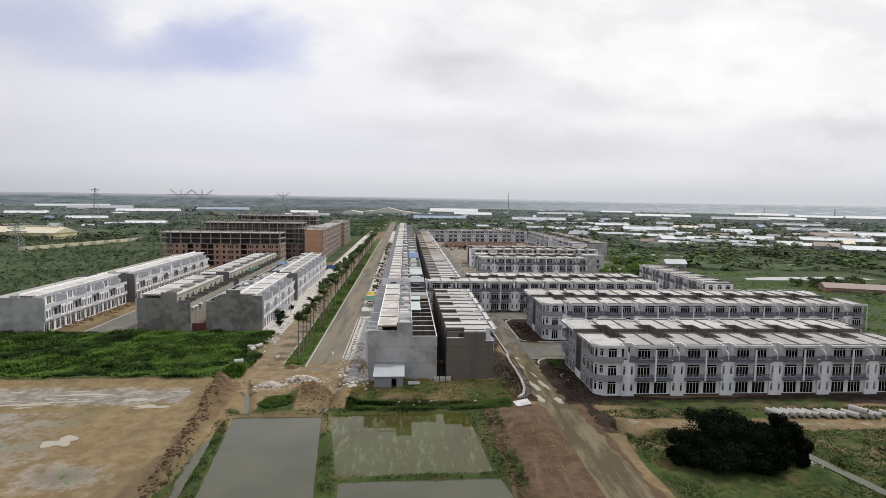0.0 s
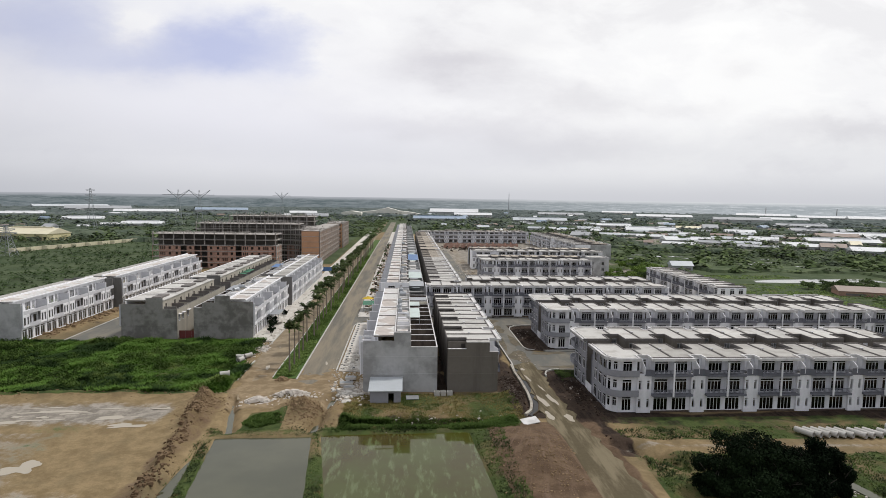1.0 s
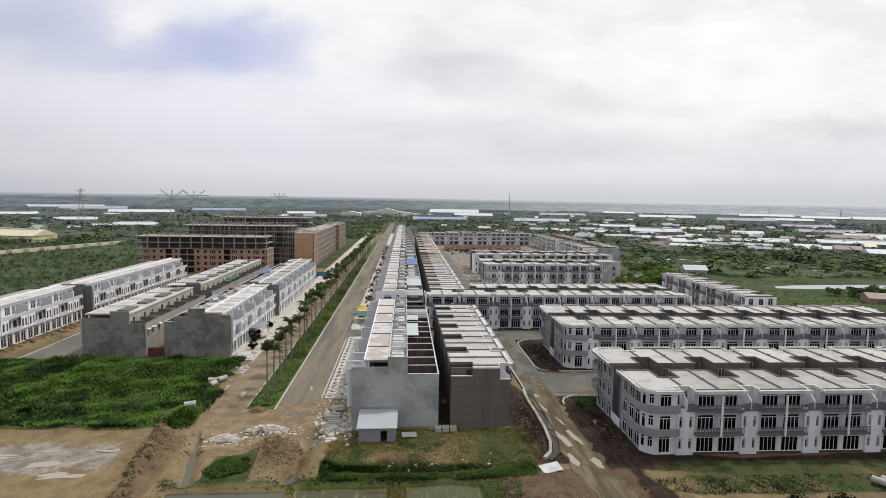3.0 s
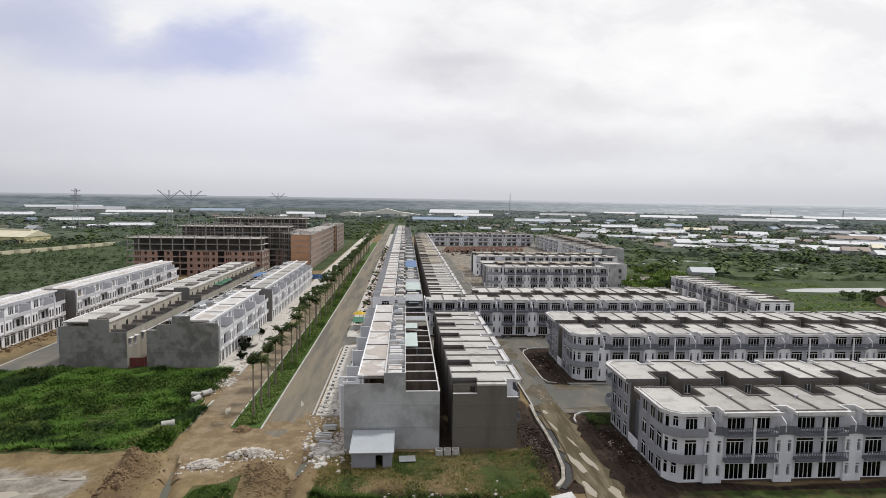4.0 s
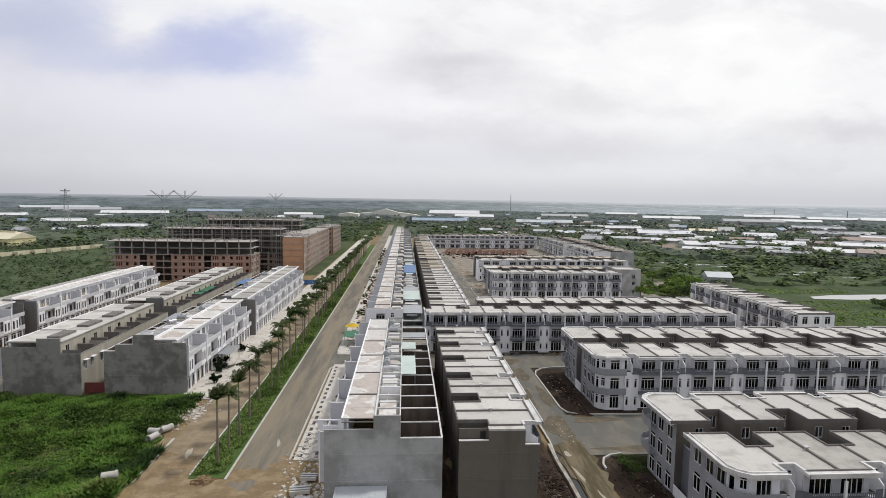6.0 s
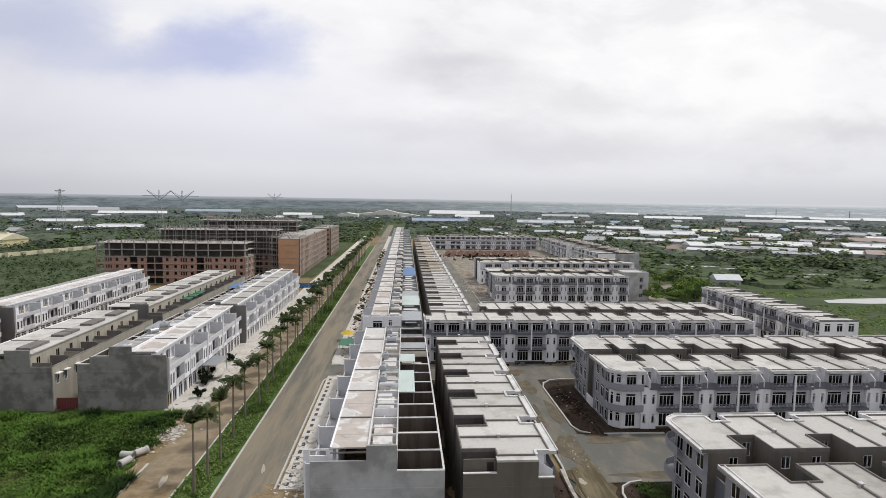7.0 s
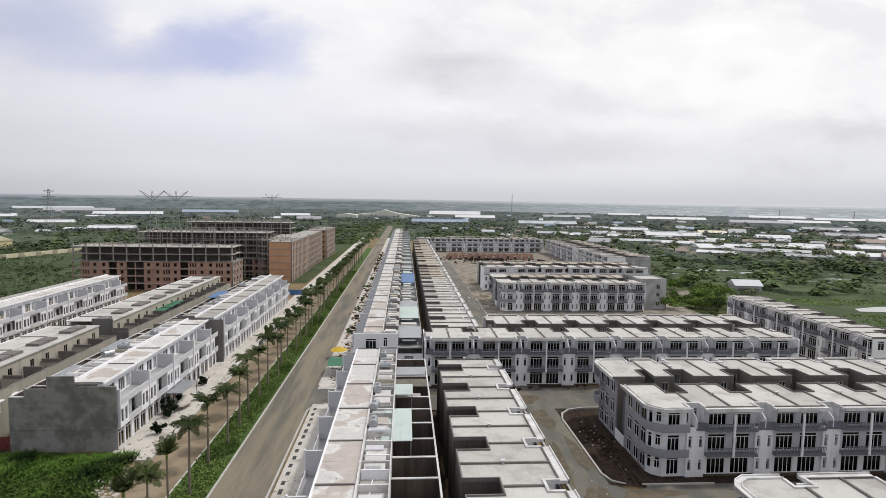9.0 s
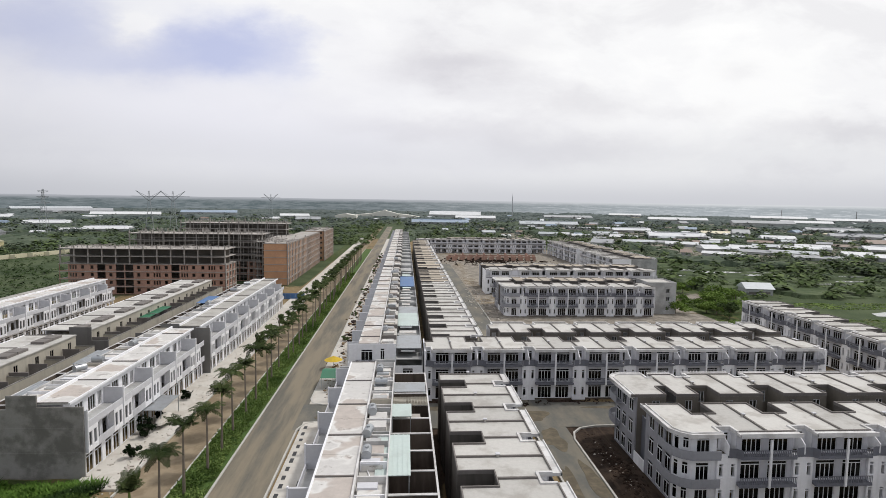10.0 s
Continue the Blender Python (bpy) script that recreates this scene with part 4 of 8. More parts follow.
def rear_of(house, flip, x_end=5.0, windows=True):
    if not windows:
        f = D - NOTCH - 0.1
        part("rear_wall", Shape(flip).band([(0, f), (1.75, f), (1.75, D - 0.1), (x_end, D - 0.1)], 0.2, 0, EAVE), M_BACK, house, "unpainted cement rear wall")
        return
    part("rear_wall", Shape(flip).wall(1.65, x_end, 0, EAVE, D - 0.2, 0.2, [(2.6, 3.7, 7.7, 9.2)] if windows else []), M_CEMENT, house, "unpainted cement rear wall")
    part("light_well_wall", Shape(flip).wall(0.0, 1.65, 0, EAVE, D - NOTCH - 0.2, 0.2, [(0.35, 1.35, 7.5, 9.25)] if windows else []), M_CEMENT, house, "unpainted cement light well wall")
    part("light_well_side", Shape(flip).box(1.65, 1.85, D - NOTCH - 0.2, D - 0.2, 0, EAVE), M_CEMENT, house, "unpainted cement light well wall")
    if windows:
        window(house, "rear_window", 0.35, 1.35, 7.5, 9.25, D - NOTCH - 0.14, 2, flip=flip, deep=0.08, pane=False)
        window(house, "rear_window", 2.6, 3.7, 7.7, 9.2, D - 0.12, 2, flip=flip, deep=0.08, pane=False)


def roof_of(house, flip, corner=None, screed=M_ROOF):
    """Flat roof with a stepped front, a light well at the back, white cornice and dark upstands."""
    front = [(1.15, -0.7), (4.95, -0.7)] if corner is None else [(1.15, -0.7), *corner]
    xe = front[-1][0]
    plan = front + [(xe, D), (1.65, D), (1.65, D - NOTCH), (0.09, D - NOTCH), (0.09, 1.75), (1.15, 1.75)]
    part("roof", Shape(flip).prism(plan, EAVE, 10.0), screed, house, "pale stained roof screed")
    if corner is None:
        lead, wide, lips = [(5.0, -0.48), (1.0, -0.48)], 0.98, ([(5.0, -0.92), (1.0, -0.92)],)
    else:
        lead, wide = [(xe - 0.2, D), (xe - 0.2, 1.4), (6.15, 0.25), (5.02, -0.52), (1.0, -0.52)], 0.78
        lips = ([(xe + 0.13, D), (xe + 0.13, 1.31), (6.36, 0.0), (5.12, -0.86), (1.0, -0.86)], [(xe - 0.53, D), (xe - 0.53, 1.5), (5.94, 0.5), (4.92, -0.18), (1.0, -0.18)])
    rim = Shape(flip).band(lead, wide, 9.68, 10.04).band([(1.13, 0.03), (1.13, 1.70), (0.0, 1.70)], 0.30, 9.68, 10.18)
    for lip in lips:
        rim.band(lip, 0.12, 9.70, 10.2)
    part("cornice", rim, M_CORNICE, house, "broad white projecting cornice with raised lips")
    edge = ([(1.35, 0.06), (4.95, 0.06), (4.95, D - 0.06)] if corner is None else [(xe, D - 0.06)]) + [(1.67, D - 0.06), (1.67, D - NOTCH), (0.05, D - NOTCH), (0.05, 1.86)]
    part("upstand", Shape(flip).band(edge, 0.14, EAVE + 0.01, 10.2), M_SEAM, house, "dark weathered roof upstand")


def floors_of(h, flip, x1=5.0):
    f = D - NOTCH - 0.2
    comb = [(5.0, 0), (5.15, 0), (5.15, 3.3), (f, 3.3), (f, 3.45), (5.15, 3.45), (5.15, 6.85), (f, 6.85), (f, 7.0), (5.15, 7.0), (5.15, EAVE), (5.0, EAVE),
            (5.0, 7.0), (0.56, 7.0), (0.56, 6.85), (5.0, 6.85), (5.0, 3.45), (0.56, 3.45), (0.56, 3.3), (5.0, 3.3)]
    # unseen floors and inner wall, added to keep rooms dark behind the glass
    part("inner_structure", Shape(flip).extrude(comb, 0.1, x1), M_CEMENT, h, "added cement floors and inner wall")


def townhouse(flip, detail="full"):
    """A three-storey house 5 m wide; its blind pier stands at x = 0, its slim column at x = 5.
    detail: full; rear, whose front nobody sees; plain, seen from above alone; far."""
    h = thing("townhouse", {"grey": "unfinished white townhouse with a greyer flat roof", "full": "unfinished white and grey three-storey townhouse in a row", "rear": "white townhouse with pale flat roof and bare cement back",
                            "plain": "townhouse with a pale brown flat roof in a long row", "pale": "townhouse with a pale stained flat roof in a long row", "far": "distant white and grey townhouse in a row"}[detail], "house", "townhouse row")
    holes_p = [(0.5, 1.05, 0.9, 2.55), (0.5, 1.05, 4.2, 5.95)]
    holes_b = [(1.95, 4.6, 0.3, 2.95), (1.95, 4.5, 3.6, 6.1), (1.95, 4.5, 7.2, 9.45)]
    roof_of(h, flip, screed={"plain": M_ROOFTAN, "grey": M_ROOFGREY}.get(detail, M_ROOF))
    if detail in ("rear", "plain", "pale"):
        part("wall", Shape(flip).wall(0, 5, 0, EAVE, 0.35, 0.2), M_WHITE, h)
        rear_of(h, flip, windows=detail == "rear")
        return h
    part("pier", Shape(flip).wall(0, 1.3, 0, 7.05, 0, 0.55, holes_p), M_WHITE, h, "blind white pier with slit windows")
    far = detail == "far"
    if far:
        part("wall", Shape(flip).wall(1.3, 5, 0.28, EAVE, 0.35, 0.2, holes_b), M_WHITE, h)
    else:
        part("ground_floor_wall", Shape(flip).wall(1.3, 5, 0.28, 3.3, 0.35, 0.2, holes_b[:1]), M_WHITE, h)
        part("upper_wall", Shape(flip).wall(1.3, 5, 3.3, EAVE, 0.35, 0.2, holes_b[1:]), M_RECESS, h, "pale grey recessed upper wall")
    rear_of(h, flip, windows=False)
    if far:
        part("terrace_wall", Shape(flip).band([(1.4, 0.56), (1.4, 1.8), (0, 1.8)], 0.2, 7.0, EAVE), M_WHITE, h)
    else:
        part("terrace_wall", Shape(flip).wall(0, 1.3, 7.0, EAVE, 1.7, 0.2, [(0.3, 0.95, 7.2, 9.35)]), M_WHITE, h)
        part("terrace_side", Shape(flip).box(1.3, 1.5, 0.56, 1.9, 7.0, EAVE), M_WHITE, h)
        floors_of(h, flip)
    if not far:
        part("plinth", Shape(flip).box(1.3, 5, 0.45, 0.6, -0.5, 0.28), M_BROWNCONC, h, "dark recessed plinth")
    window(h, "glazed_door", 1.95, 4.6, 0.3, 2.95, 0.42, 4, 2.5, flip=flip, pane=not far)
    window(h, "window", 1.95, 4.5, 3.6, 6.1, 0.42, 4, 5.6, flip=flip, pane=not far)
    window(h, "window", 1.95, 4.5, 7.2, 9.45, 0.42, 4, 8.95, flip=flip, pane=not far)
    b = part("balcony", Shape(flip).box(1.3, 5, -0.85, 0.35, 3.2, 3.45), M_GREYPAINT, h, "grey painted balcony slab")
    b2 = part("balcony", Shape(flip).prism([(0, -0.12), (1.0, -0.25), (1.5, -0.85), (5, -0.85), (5, 0.35), (1.3, 0.35), (1.3, 0.0), (0, 0.0)], 6.8, 7.05), M_GREYPAINT, h, "grey painted balcony slab")
    if far:
        part("parapet", Shape(flip).box(1.3, 5, -0.82, -0.76, 3.45, 4.45), M_LILAC, b)
        part("parapet", Shape(flip).band([(0, -0.08), (1.0, -0.2), (1.5, -0.79), (5, -0.79)], 0.06, 7.05, 8.0), M_LILAC, b2)
        return h
    window(h, "slit_window", 0.5, 1.05, 0.9, 2.55, 0.06, 1, 2.2, flip=flip, pane=False)
    window(h, "slit_window", 0.5, 1.05, 4.2, 5.95, 0.06, 1, 5.5, flip=flip, pane=False)
    window(h, "slit_window", 0.3, 0.95, 7.2, 9.35, 1.76, 1, 8.9, flip=flip, pane=False)
    part("railing", railing(Shape(flip), 1.3, 5, -0.80, 3.45, 4.5), M_GREYPAINT, b, "grey metal railing")
    part("railing", railing(Shape(flip), 1.5, 5, -0.80, 7.05, 8.0), M_GREYPAINT, b2, "grey metal railing")
    part("parapet", Shape(flip).band([(0.07, -0.08), (1.0, -0.2), (1.5, -0.78)], 0.05, 7.05, 8.0), M_GREYPAINT, b2, "grey curved balcony end")
    part("column", Shape(flip).box(4.86, 5.0, -1.06, -0.86, 3.2, 9.4), M_WHITE, h, "slim white column")
    part("divider", Shape(flip).extrude([(-0.15, 7.1), (1.7, 7.1), (1.7, EAVE), (0.9, 9.0), (-0.15, 8.35)], 0.0, 0.07), M_WHITE, h, "sloped white divider between terraces")
    return h


def corner_house(flip):
    """The end of a row: a chamfered corner wrapped by grey balconies."""
    h = thing("corner_townhouse", "white corner townhouse with chamfered front and grey balconies wrapping it", "house", "townhouse row")
    fx = (lambda x: 5.0 - x) if flip else (lambda x: x)
    E = 6.2
    part("pier", Shape(flip).wall(0, 1.3, 0, 7.05, 0, 0.55, [(0.5, 1.05, 0.9, 2.55), (0.5, 1.05, 4.2, 5.95)]), M_WHITE, h, "blind white pier with slit windows")
    part("terrace_wall", Shape(flip).wall(0, 1.3, 7.0, EAVE, 1.7, 0.2, [(0.3, 0.95, 7.2, 9.35)]), M_WHITE, h)
    part("terrace_side", Shape(flip).box(1.3, 1.5, 0.56, 1.9, 7.0, EAVE), M_WHITE, h)
    floors_of(h, flip, 4.4)
    window(h, "slit_window", 0.5, 1.05, 0.9, 2.55, 0.06, 1, 2.2, flip=flip, pane=False)
    window(h, "slit_window", 0.5, 1.05, 4.2, 5.95, 0.06, 1, 5.5, flip=flip, pane=False)
    # plan of the wrapped front, from the pier to the back of the end wall
    plan = [(1.3, 0.35), (4.6, 0.35), (5.7, 1.1), (E, 2.1), (E, D)]
    pts = [(fx(x), y) for x, y in plan]
    runs = list(zip(pts, pts[1:])) if not flip else [(b, a) for a, b in zip(pts, pts[1:])]
    for k, (a, b) in enumerate(runs):
        L = math.hypot(b[0] - a[0], b[1] - a[1])
        m = segment(a, b)
        if k == 0:
            c = 0.9 if not flip else L - 2.6
            w = [(c, c + 1.7, 0.3, 2.9, 3), (c, c + 1.7, 3.6, 6.0, 3), (c, c + 1.7, 7.2, 9.4, 3)]
        elif k == 1:
            w = [(0.3, L - 0.3, 1.1, 2.7, 2), (0.3, L - 0.3, 4.4, 6.0, 2), (0.3, L - 0.3, 7.8, 9.3, 2)]
        elif k == 2:
            w = [(0.22, L - 0.22, 0.9, 2.7, 1), (0.22, L - 0.22, 3.9, 6.0, 1), (0.22, L - 0.22, 7.2, 9.4, 1)]
        else:
            c = [0.4, 2.7, 5.3] if not flip else [L - 2.0, L - 4.3, L - 6.9]
            w = [(q, q + 1.6, z, z + 2.3, 2) for q in c for z in (0.3, 3.7, 7.15)]
        # the long side stretch is mid grey, the front and chamfers white
        part("facade", Shape().wall(0, L, 0, EAVE, 0, 0.2, [x[:4] for x in w]), M_WHITE if k < 3 else M_SIDEGREY, h).matrix_basis = m
        for x0, x1, z0, z1, n in w:
            window(h, "window", x0, x1, z0, z1, 0.06, n, z1 - 0.5, m=m)
    for z in (3.2, 6.8):
        outer = [(1.3, -0.8), (4.9, -0.8), (6.1, -0.15), (6.8, 0.9), (7.0, 2.0), (7.0, 4.4)]
        inner = [(E, 4.4), (E, 2.1), (5.7, 1.1), (4.6, 0.35), (1.3, 0.35)]
        b = part("balcony", Shape(flip).prism(outer + inner, z, z + 0.25), M_BALCONY, h, "curved grey balcony slab")
        part("parapet", Shape(flip).band(outer, 0.08, z + 0.25, z + 1.2), M_BALCONY, b, "grey curved balcony parapet")
    rear_of(h, flip, E - 0.01)
    # dark recessed side bay that fills the gap behind the corner house
    part("side_bay", Shape(flip).box(5.0, 5.2, D, D + 1.8, 0, 7.0), M_GREYPAINT, h, "dark grey recessed side bay")
    part("side_parapet", Shape(flip).box(E - 0.05, E + 0.07, D, D + 1.8, 0, 1.7), M_WHITE, h, "low white side parapet")
    roof_of(h, flip, corner=[(5.1, -0.7), (6.3, 0.0), (7.0, 1.3)])
    return h


def make(cache, key, build, m):
    """The first use of a kind builds it; later ones are copies that share its meshes."""
    if key not in cache:
        cache[key] = build()
        cache[key].matrix_basis = m
        return cache[key]
    return copy_thing(cache[key], m)


CACHE = {}


def row(n, m, start_flip=False, detail="full", wide=1.0):
    """n townhouses side by side along the pose's x; wide stretches the houses of far rows."""
    out = []
    for i in range(n):
        f = bool(i % 2) ^ start_flip
        out.append(make(CACHE, (detail, f), lambda: townhouse(f, detail), m @ pose(5.0 * wide * i, 0, 0) @ Matrix.Diagonal((wide, 1, 1, 1))))
    return out


# two back-to-back blocks facing the cross streets
for x0, y0, n, kind in ((43.7, 100.4, 12, "grey"), (44.1, 144.2, 17, "full")):
    row(n, pose(x0, y0, 0), detail=kind)
    make(CACHE, ("corner", True), lambda: corner_house(True), pose(x0 - 5, y0, 0))
    row(n, pose(x0 + 5 * n, y0 + 23.6, 0, 0, 0, 180), detail="rear")
    make(CACHE, ("corner", False), lambda: corner_house(False), pose(x0, y0 + 23.6, 0, 0, 0, 180))
# the block across the head of the street
CROSS_ROW = row(16, pose(7.66, 184.0, 0))
row(13, pose(22.66 + 65, 207.4, 0, 0, 0, 180), True, "rear")
# the row along the east street
B_ROW = row(11, pose(19.2, 113.6, 0, 0, 0, 90))
B_NORTH = row(16, pose(19.2, 194.3, 0, 0, 0, 90), detail="pale") + row(7, pose(19.2, 274.3, 0, 0, 0, 90), detail="plain")
row(12, pose(19.2, 314, 0, 0, 0, 90), detail="plain", wide=2.0)
B_END = row(5, pose(19.2, 442, 0, 0, 0, 90), detail="plain", wide=1.6)
# the row on the far right, seen along its front
FAR_RIGHT = row(11, pose(104.5, 239, 0, 0, 0, -90))
# blocks further on
BLOCK_3 = row(9, pose(43.4, 263.8, 0))
make(CACHE, ("corner", True), lambda: corner_house(True), pose(38.4, 263.8, 0))
row(9, pose(88.4, 287.4, 0, 0, 0, 180), detail="plain")
make(CACHE, ("corner", False), lambda: corner_house(False), pose(43.4, 287.4, 0, 0, 0, 180))
BLOCK_4 = row(12, pose(37.5, 310, 0), detail="far", wide=1.2)
row(12, pose(109.5, 333.6, 0, 0, 0, 180), detail="plain", wide=1.2)
row(16, pose(12, 494.5, 0), detail="far", wide=1.2)
row(12, pose(108, 518, 0, 0, 0, 180), detail="plain", wide=1.2)
FAR_SIDE = row(10, pose(109.8, 492, 0, 0, 0, -90), detail="far", wide=1.4)
FAR_SIDE_2 = row(7, pose(110.2, 415, 0, 0, 0, -90), detail="far", wide=1.5)
row(9, pose(133.4, 422, 0, 0, 0, 90), detail="plain", wide=1.5)
row(7, pose(133.8, 362.5, 0, 0, 0, 90), detail="plain", wide=1.5)


BIG_END = FAR_SIDE_2[-1]


# ---- narrow shophouses with a terrace, a high front room and walled back yards ----
def shophouse(flip, t0, roof_d, mid_d, yard_d, top, yz, style, cut=0.0):
    """From the street: two storeys with a bay, a terrace between fins, a high front roof, a stair strip, walled yards."""
    label = {"street": "white narrow shophouse with grey balconies facing a raw earth street", "front": "white narrow shophouse with grey terrace fins and dark shopfront", "shop": "white-roofed narrow shophouse with walled concrete yards",
             "cream": "narrow shophouse with cream rendered back and low yards", "far": "distant white-roofed shophouse in a long row"}[style]
    h = thing("shophouse", label, "house", "shophouse row")
    v1, v2, v3 = t0 + roof_d, t0 + roof_d + mid_d, t0 + roof_d + mid_d + yard_d
    T = 6.9
    part("roof", Shape(flip).box(0.02 + cut, 4.98, t0 - 0.5, v1, top, top + 0.16), M_ROOF if style == "cream" else M_ROOFWHITE, h, "whitewashed flat roof with brown stains")
    part("beam", Shape(flip).box(0, 5, v1, v1 + 0.28, T, top + 0.6) if style in ("front", "street") else Shape(flip).box(0, 5, v1, v1 + 0.20, T, top + 0.42), M_WHITE if style in ("front", "street") else M_CORNICE, h, "white parapet beam along the roof")
    part("fin", Shape(flip).box(0, 0.14, -0.5, t0, 3.4, top - 0.9), M_LILAC, h, "grey fin wall between terraces")
    if style == "far":
        part("wall", Shape(flip).extrude([(0, 0), (t0 + 0.2, 0), (t0 + 0.2, top), (t0, top), (t0, T), (0, T)], 0, 5), M_WHITE, h)
        part("stair_roof", Shape(flip).box(0, 5, v1 + 0.26, v2, top - 0.75, top - 0.4), M_ROOF, h, "grey roof of the stair strip")
        part("hatch", Shape(flip).box(2.6, 4.6, v1 + 0.6, v2 - 0.5, top - 0.4, top + 0.35), M_ROOFWHITE, h, "whitewashed stair head")
        part("yard_wall", Shape(flip).band([(0.07, v2), (0.07, v3 - 0.08), (5, v3 - 0.08)], 0.15, 0, yz), M_CONC, h, "rendered yard wall")
        part("party_wall", Shape(flip).box(0, 0.11, t0 - 0.5, v1, top + 0.16, top + 0.32).box(0, 0.16, v1 + 0.26, v2, top - 0.4, top + 0.45), M_SEAM, h, "dark weathered party wall")
        part("yard_floor", Shape(flip).box(0.15, 5, v2, v3 - 0.15, 7.5, 7.7), M_CONC, h, "grey cement yard floor")
        return h
    shop_front = style in ("front", "street")
    front_holes = [(0.45, 2.3, 0.1, 2.9), (2.7, 4.55, 0.1, 2.9)] if shop_front else []
    up_holes = [(0.5, 1.3, 4.0, 6.1), (1.7, 2.5, 4.0, 6.1)] if shop_front else []
    top_holes = [(0.6, 1.8, T + 0.1, T + 2.3), (2.4, 4.4, T + 0.1, T + 2.3)] if shop_front else []
    part("ground_floor_wall", Shape(flip).wall(0, 5, 0, 3.3, 0.0, 0.2, front_holes), M_WHITE, h)
    if style != "cream":
        part("bay", Shape(flip).wall(0.2, 2.8, 3.5, T - 0.3, -0.5, 0.15, up_holes), M_WHITE, h, "white projecting bay with two windows")
        if style == "front":
            part("bay_floor", Shape(flip).box(0.2, 2.8, -0.5, 0.3, 3.3, 3.5), M_WHITE, h)
            part("bay_side", Shape(flip).box(2.65, 2.8, -0.35, 0.3, 3.5, T - 0.3), M_WHITE, h)
        part("bay_roof", Shape(flip).box(0.2, 2.8, -0.5, 0.3, T - 0.3, T - 0.15), M_WHITE, h)
        # the recess's shade is put into this wall's grey
        part("upper_wall", Shape(flip).wall(0, 5, 3.3, T, 0.3, 0.2, [(3.2, 4.6, 3.6, 6.0), (0.4, 2.6, 3.6, 6.4)]), M_LILAC, h, "recessed grey upper wall")
    part("third_floor_wall", Shape(flip).wall(cut, 5, T, top, t0, 0.2, top_holes), M_WHITE, h)
    if cut:
        part("room_end_wall", Shape(flip).wall(t0 + 0.2, v1, T, top, 0, 0.15, [(t0 + 0.9, t0 + 2.7, top - 0.75, top - 0.2)]), M_WHITE, h, "white wall with a louvred slot").matrix_basis = pose(5.0 - cut if flip else cut, 0, 0, 0, 0, 90)
        part("end_terrace", Shape(flip).box(0.0, cut, t0, v1, T - 0.15, T), M_CONC, h, "bare concrete end terrace")
    if style == "front":
        part("inner_structure", Shape(flip).extrude([(3.0, 0), (3.15, 0), (3.15, T - 0.15), (v2, T - 0.15), (v2, T), (0.5, T), (0.5, T - 0.15), (3.0, T - 0.15), (3.0, 3.4), (0.5, 3.4), (0.5, 3.25), (3.0, 3.25)], 0.1, 5), M_CEMENT, h, "bare cement floors")
    part("fascia", Shape(flip).box(cut, 5, t0 - 0.72, t0 - 0.5, top - 0.08, top + 0.24), M_WHITE, h, "white roof edge")
    if style != "street":
        part("upstand", Shape(flip).box(0, 0.11, t0 - 0.5, v1, top + 0.16, top + 0.30), M_SEAM, h, "dark roof seam")
    if style != "cream":
        part("post", Shape(flip).box(0, 0.16, -0.66, -0.5, 3.3, top - 0.75), M_WHITE, h, "white edge of the fin")
        b = part("balcony", Shape(flip).box(2.8, 5, -0.5, 0.3, 3.3, 3.5), M_LILAC, h, "grey balcony slab")
        part("parapet", Shape(flip).box(2.8, 5, -0.5, -0.4, 3.5, 4.4), M_LILAC, b, "solid grey parapet")
        part("terrace_parapet", Shape(flip).box(0.16, 5, -0.5, -0.38, T - 0.15, T + 0.8), M_LILAC, h, "grey terrace parapet")
        part("terrace", Shape(flip).box(0.16, 5, -0.38, t0, T - 0.15, T + 0.01), M_CONC, h)
    if shop_front:
        for a, c, z0, z1 in front_holes:
            window(h, "shopfront", a, c, z0, z1, 0.08, 2, 2.4, flip=flip, pane=False)
        for a, c, z0, z1 in up_holes:
            window(h, "window", a, c, z0, z1, -0.47, 1, flip=flip, pane=False)
        for a, c, z0, z1 in top_holes:
            window(h, "terrace_door", a, c, z0, z1, t0 + 0.06, 3, flip=flip, pane=False)
    if style == "street":
        # inner wall added so the shop openings read dark
        part("inner_wall", Shape(flip).box(0.05, 4.95, 2.2, 2.35, 0, T), M_CEMENT, h, "added cement inner wall")
        part("stair_roof", Shape(flip).box(0.1, 5, v1 + 0.26, v3, top - 1.2, top - 1.0).box(2.2, 4.7, v1 + 0.8, v2, top - 1.0, top - 0.2), M_ROOFGREY, h, "grey rear roof with a stair head")
        return h
    if style == "cream":
        part("stair_roof", Shape(flip).box(0.02, 4.98, v1 + 0.26, v2 + 0.2, top + 0.1, top + 0.3), M_ROOF, h, "pale cream roof")
        part("rear_wall", Shape(flip).wall(0, 5, T - 0.6, top + 0.1, v2 - 0.2, 0.2, [(1.6, 2.7, T, T + 2.2)]), M_CREAM, h, "cream rendered back wall")
        window(h, "rear_door", 1.6, 2.7, T, T + 2.2, v2 - 0.12, 2, flip=flip, frame_mat=M_CREAM)
        part("roof_hatch", Shape(flip).box(2.2, 4.9, v1 + 0.5, v2 - 1.4, top + 0.3, top + 0.75), M_SEAM, h, "dark raised hatch on the roof")
    else:
        part("stair_roof", Shape(flip).box(0.1, 5, v1 + 0.26, v2 - 0.15, top - 0.75, top - 0.6), M_ROOF, h, "grey roof of the stair strip")
        part("stair_wall", Shape(flip).band([(0.06, v1 + 0.26), (0.06, v2 - 0.08), (4.96, v2 - 0.08), (4.96, v1 + 0.26)], 0.12, T, top + 0.15), M_CORNICE, h, "pale low walls of the stair strip")
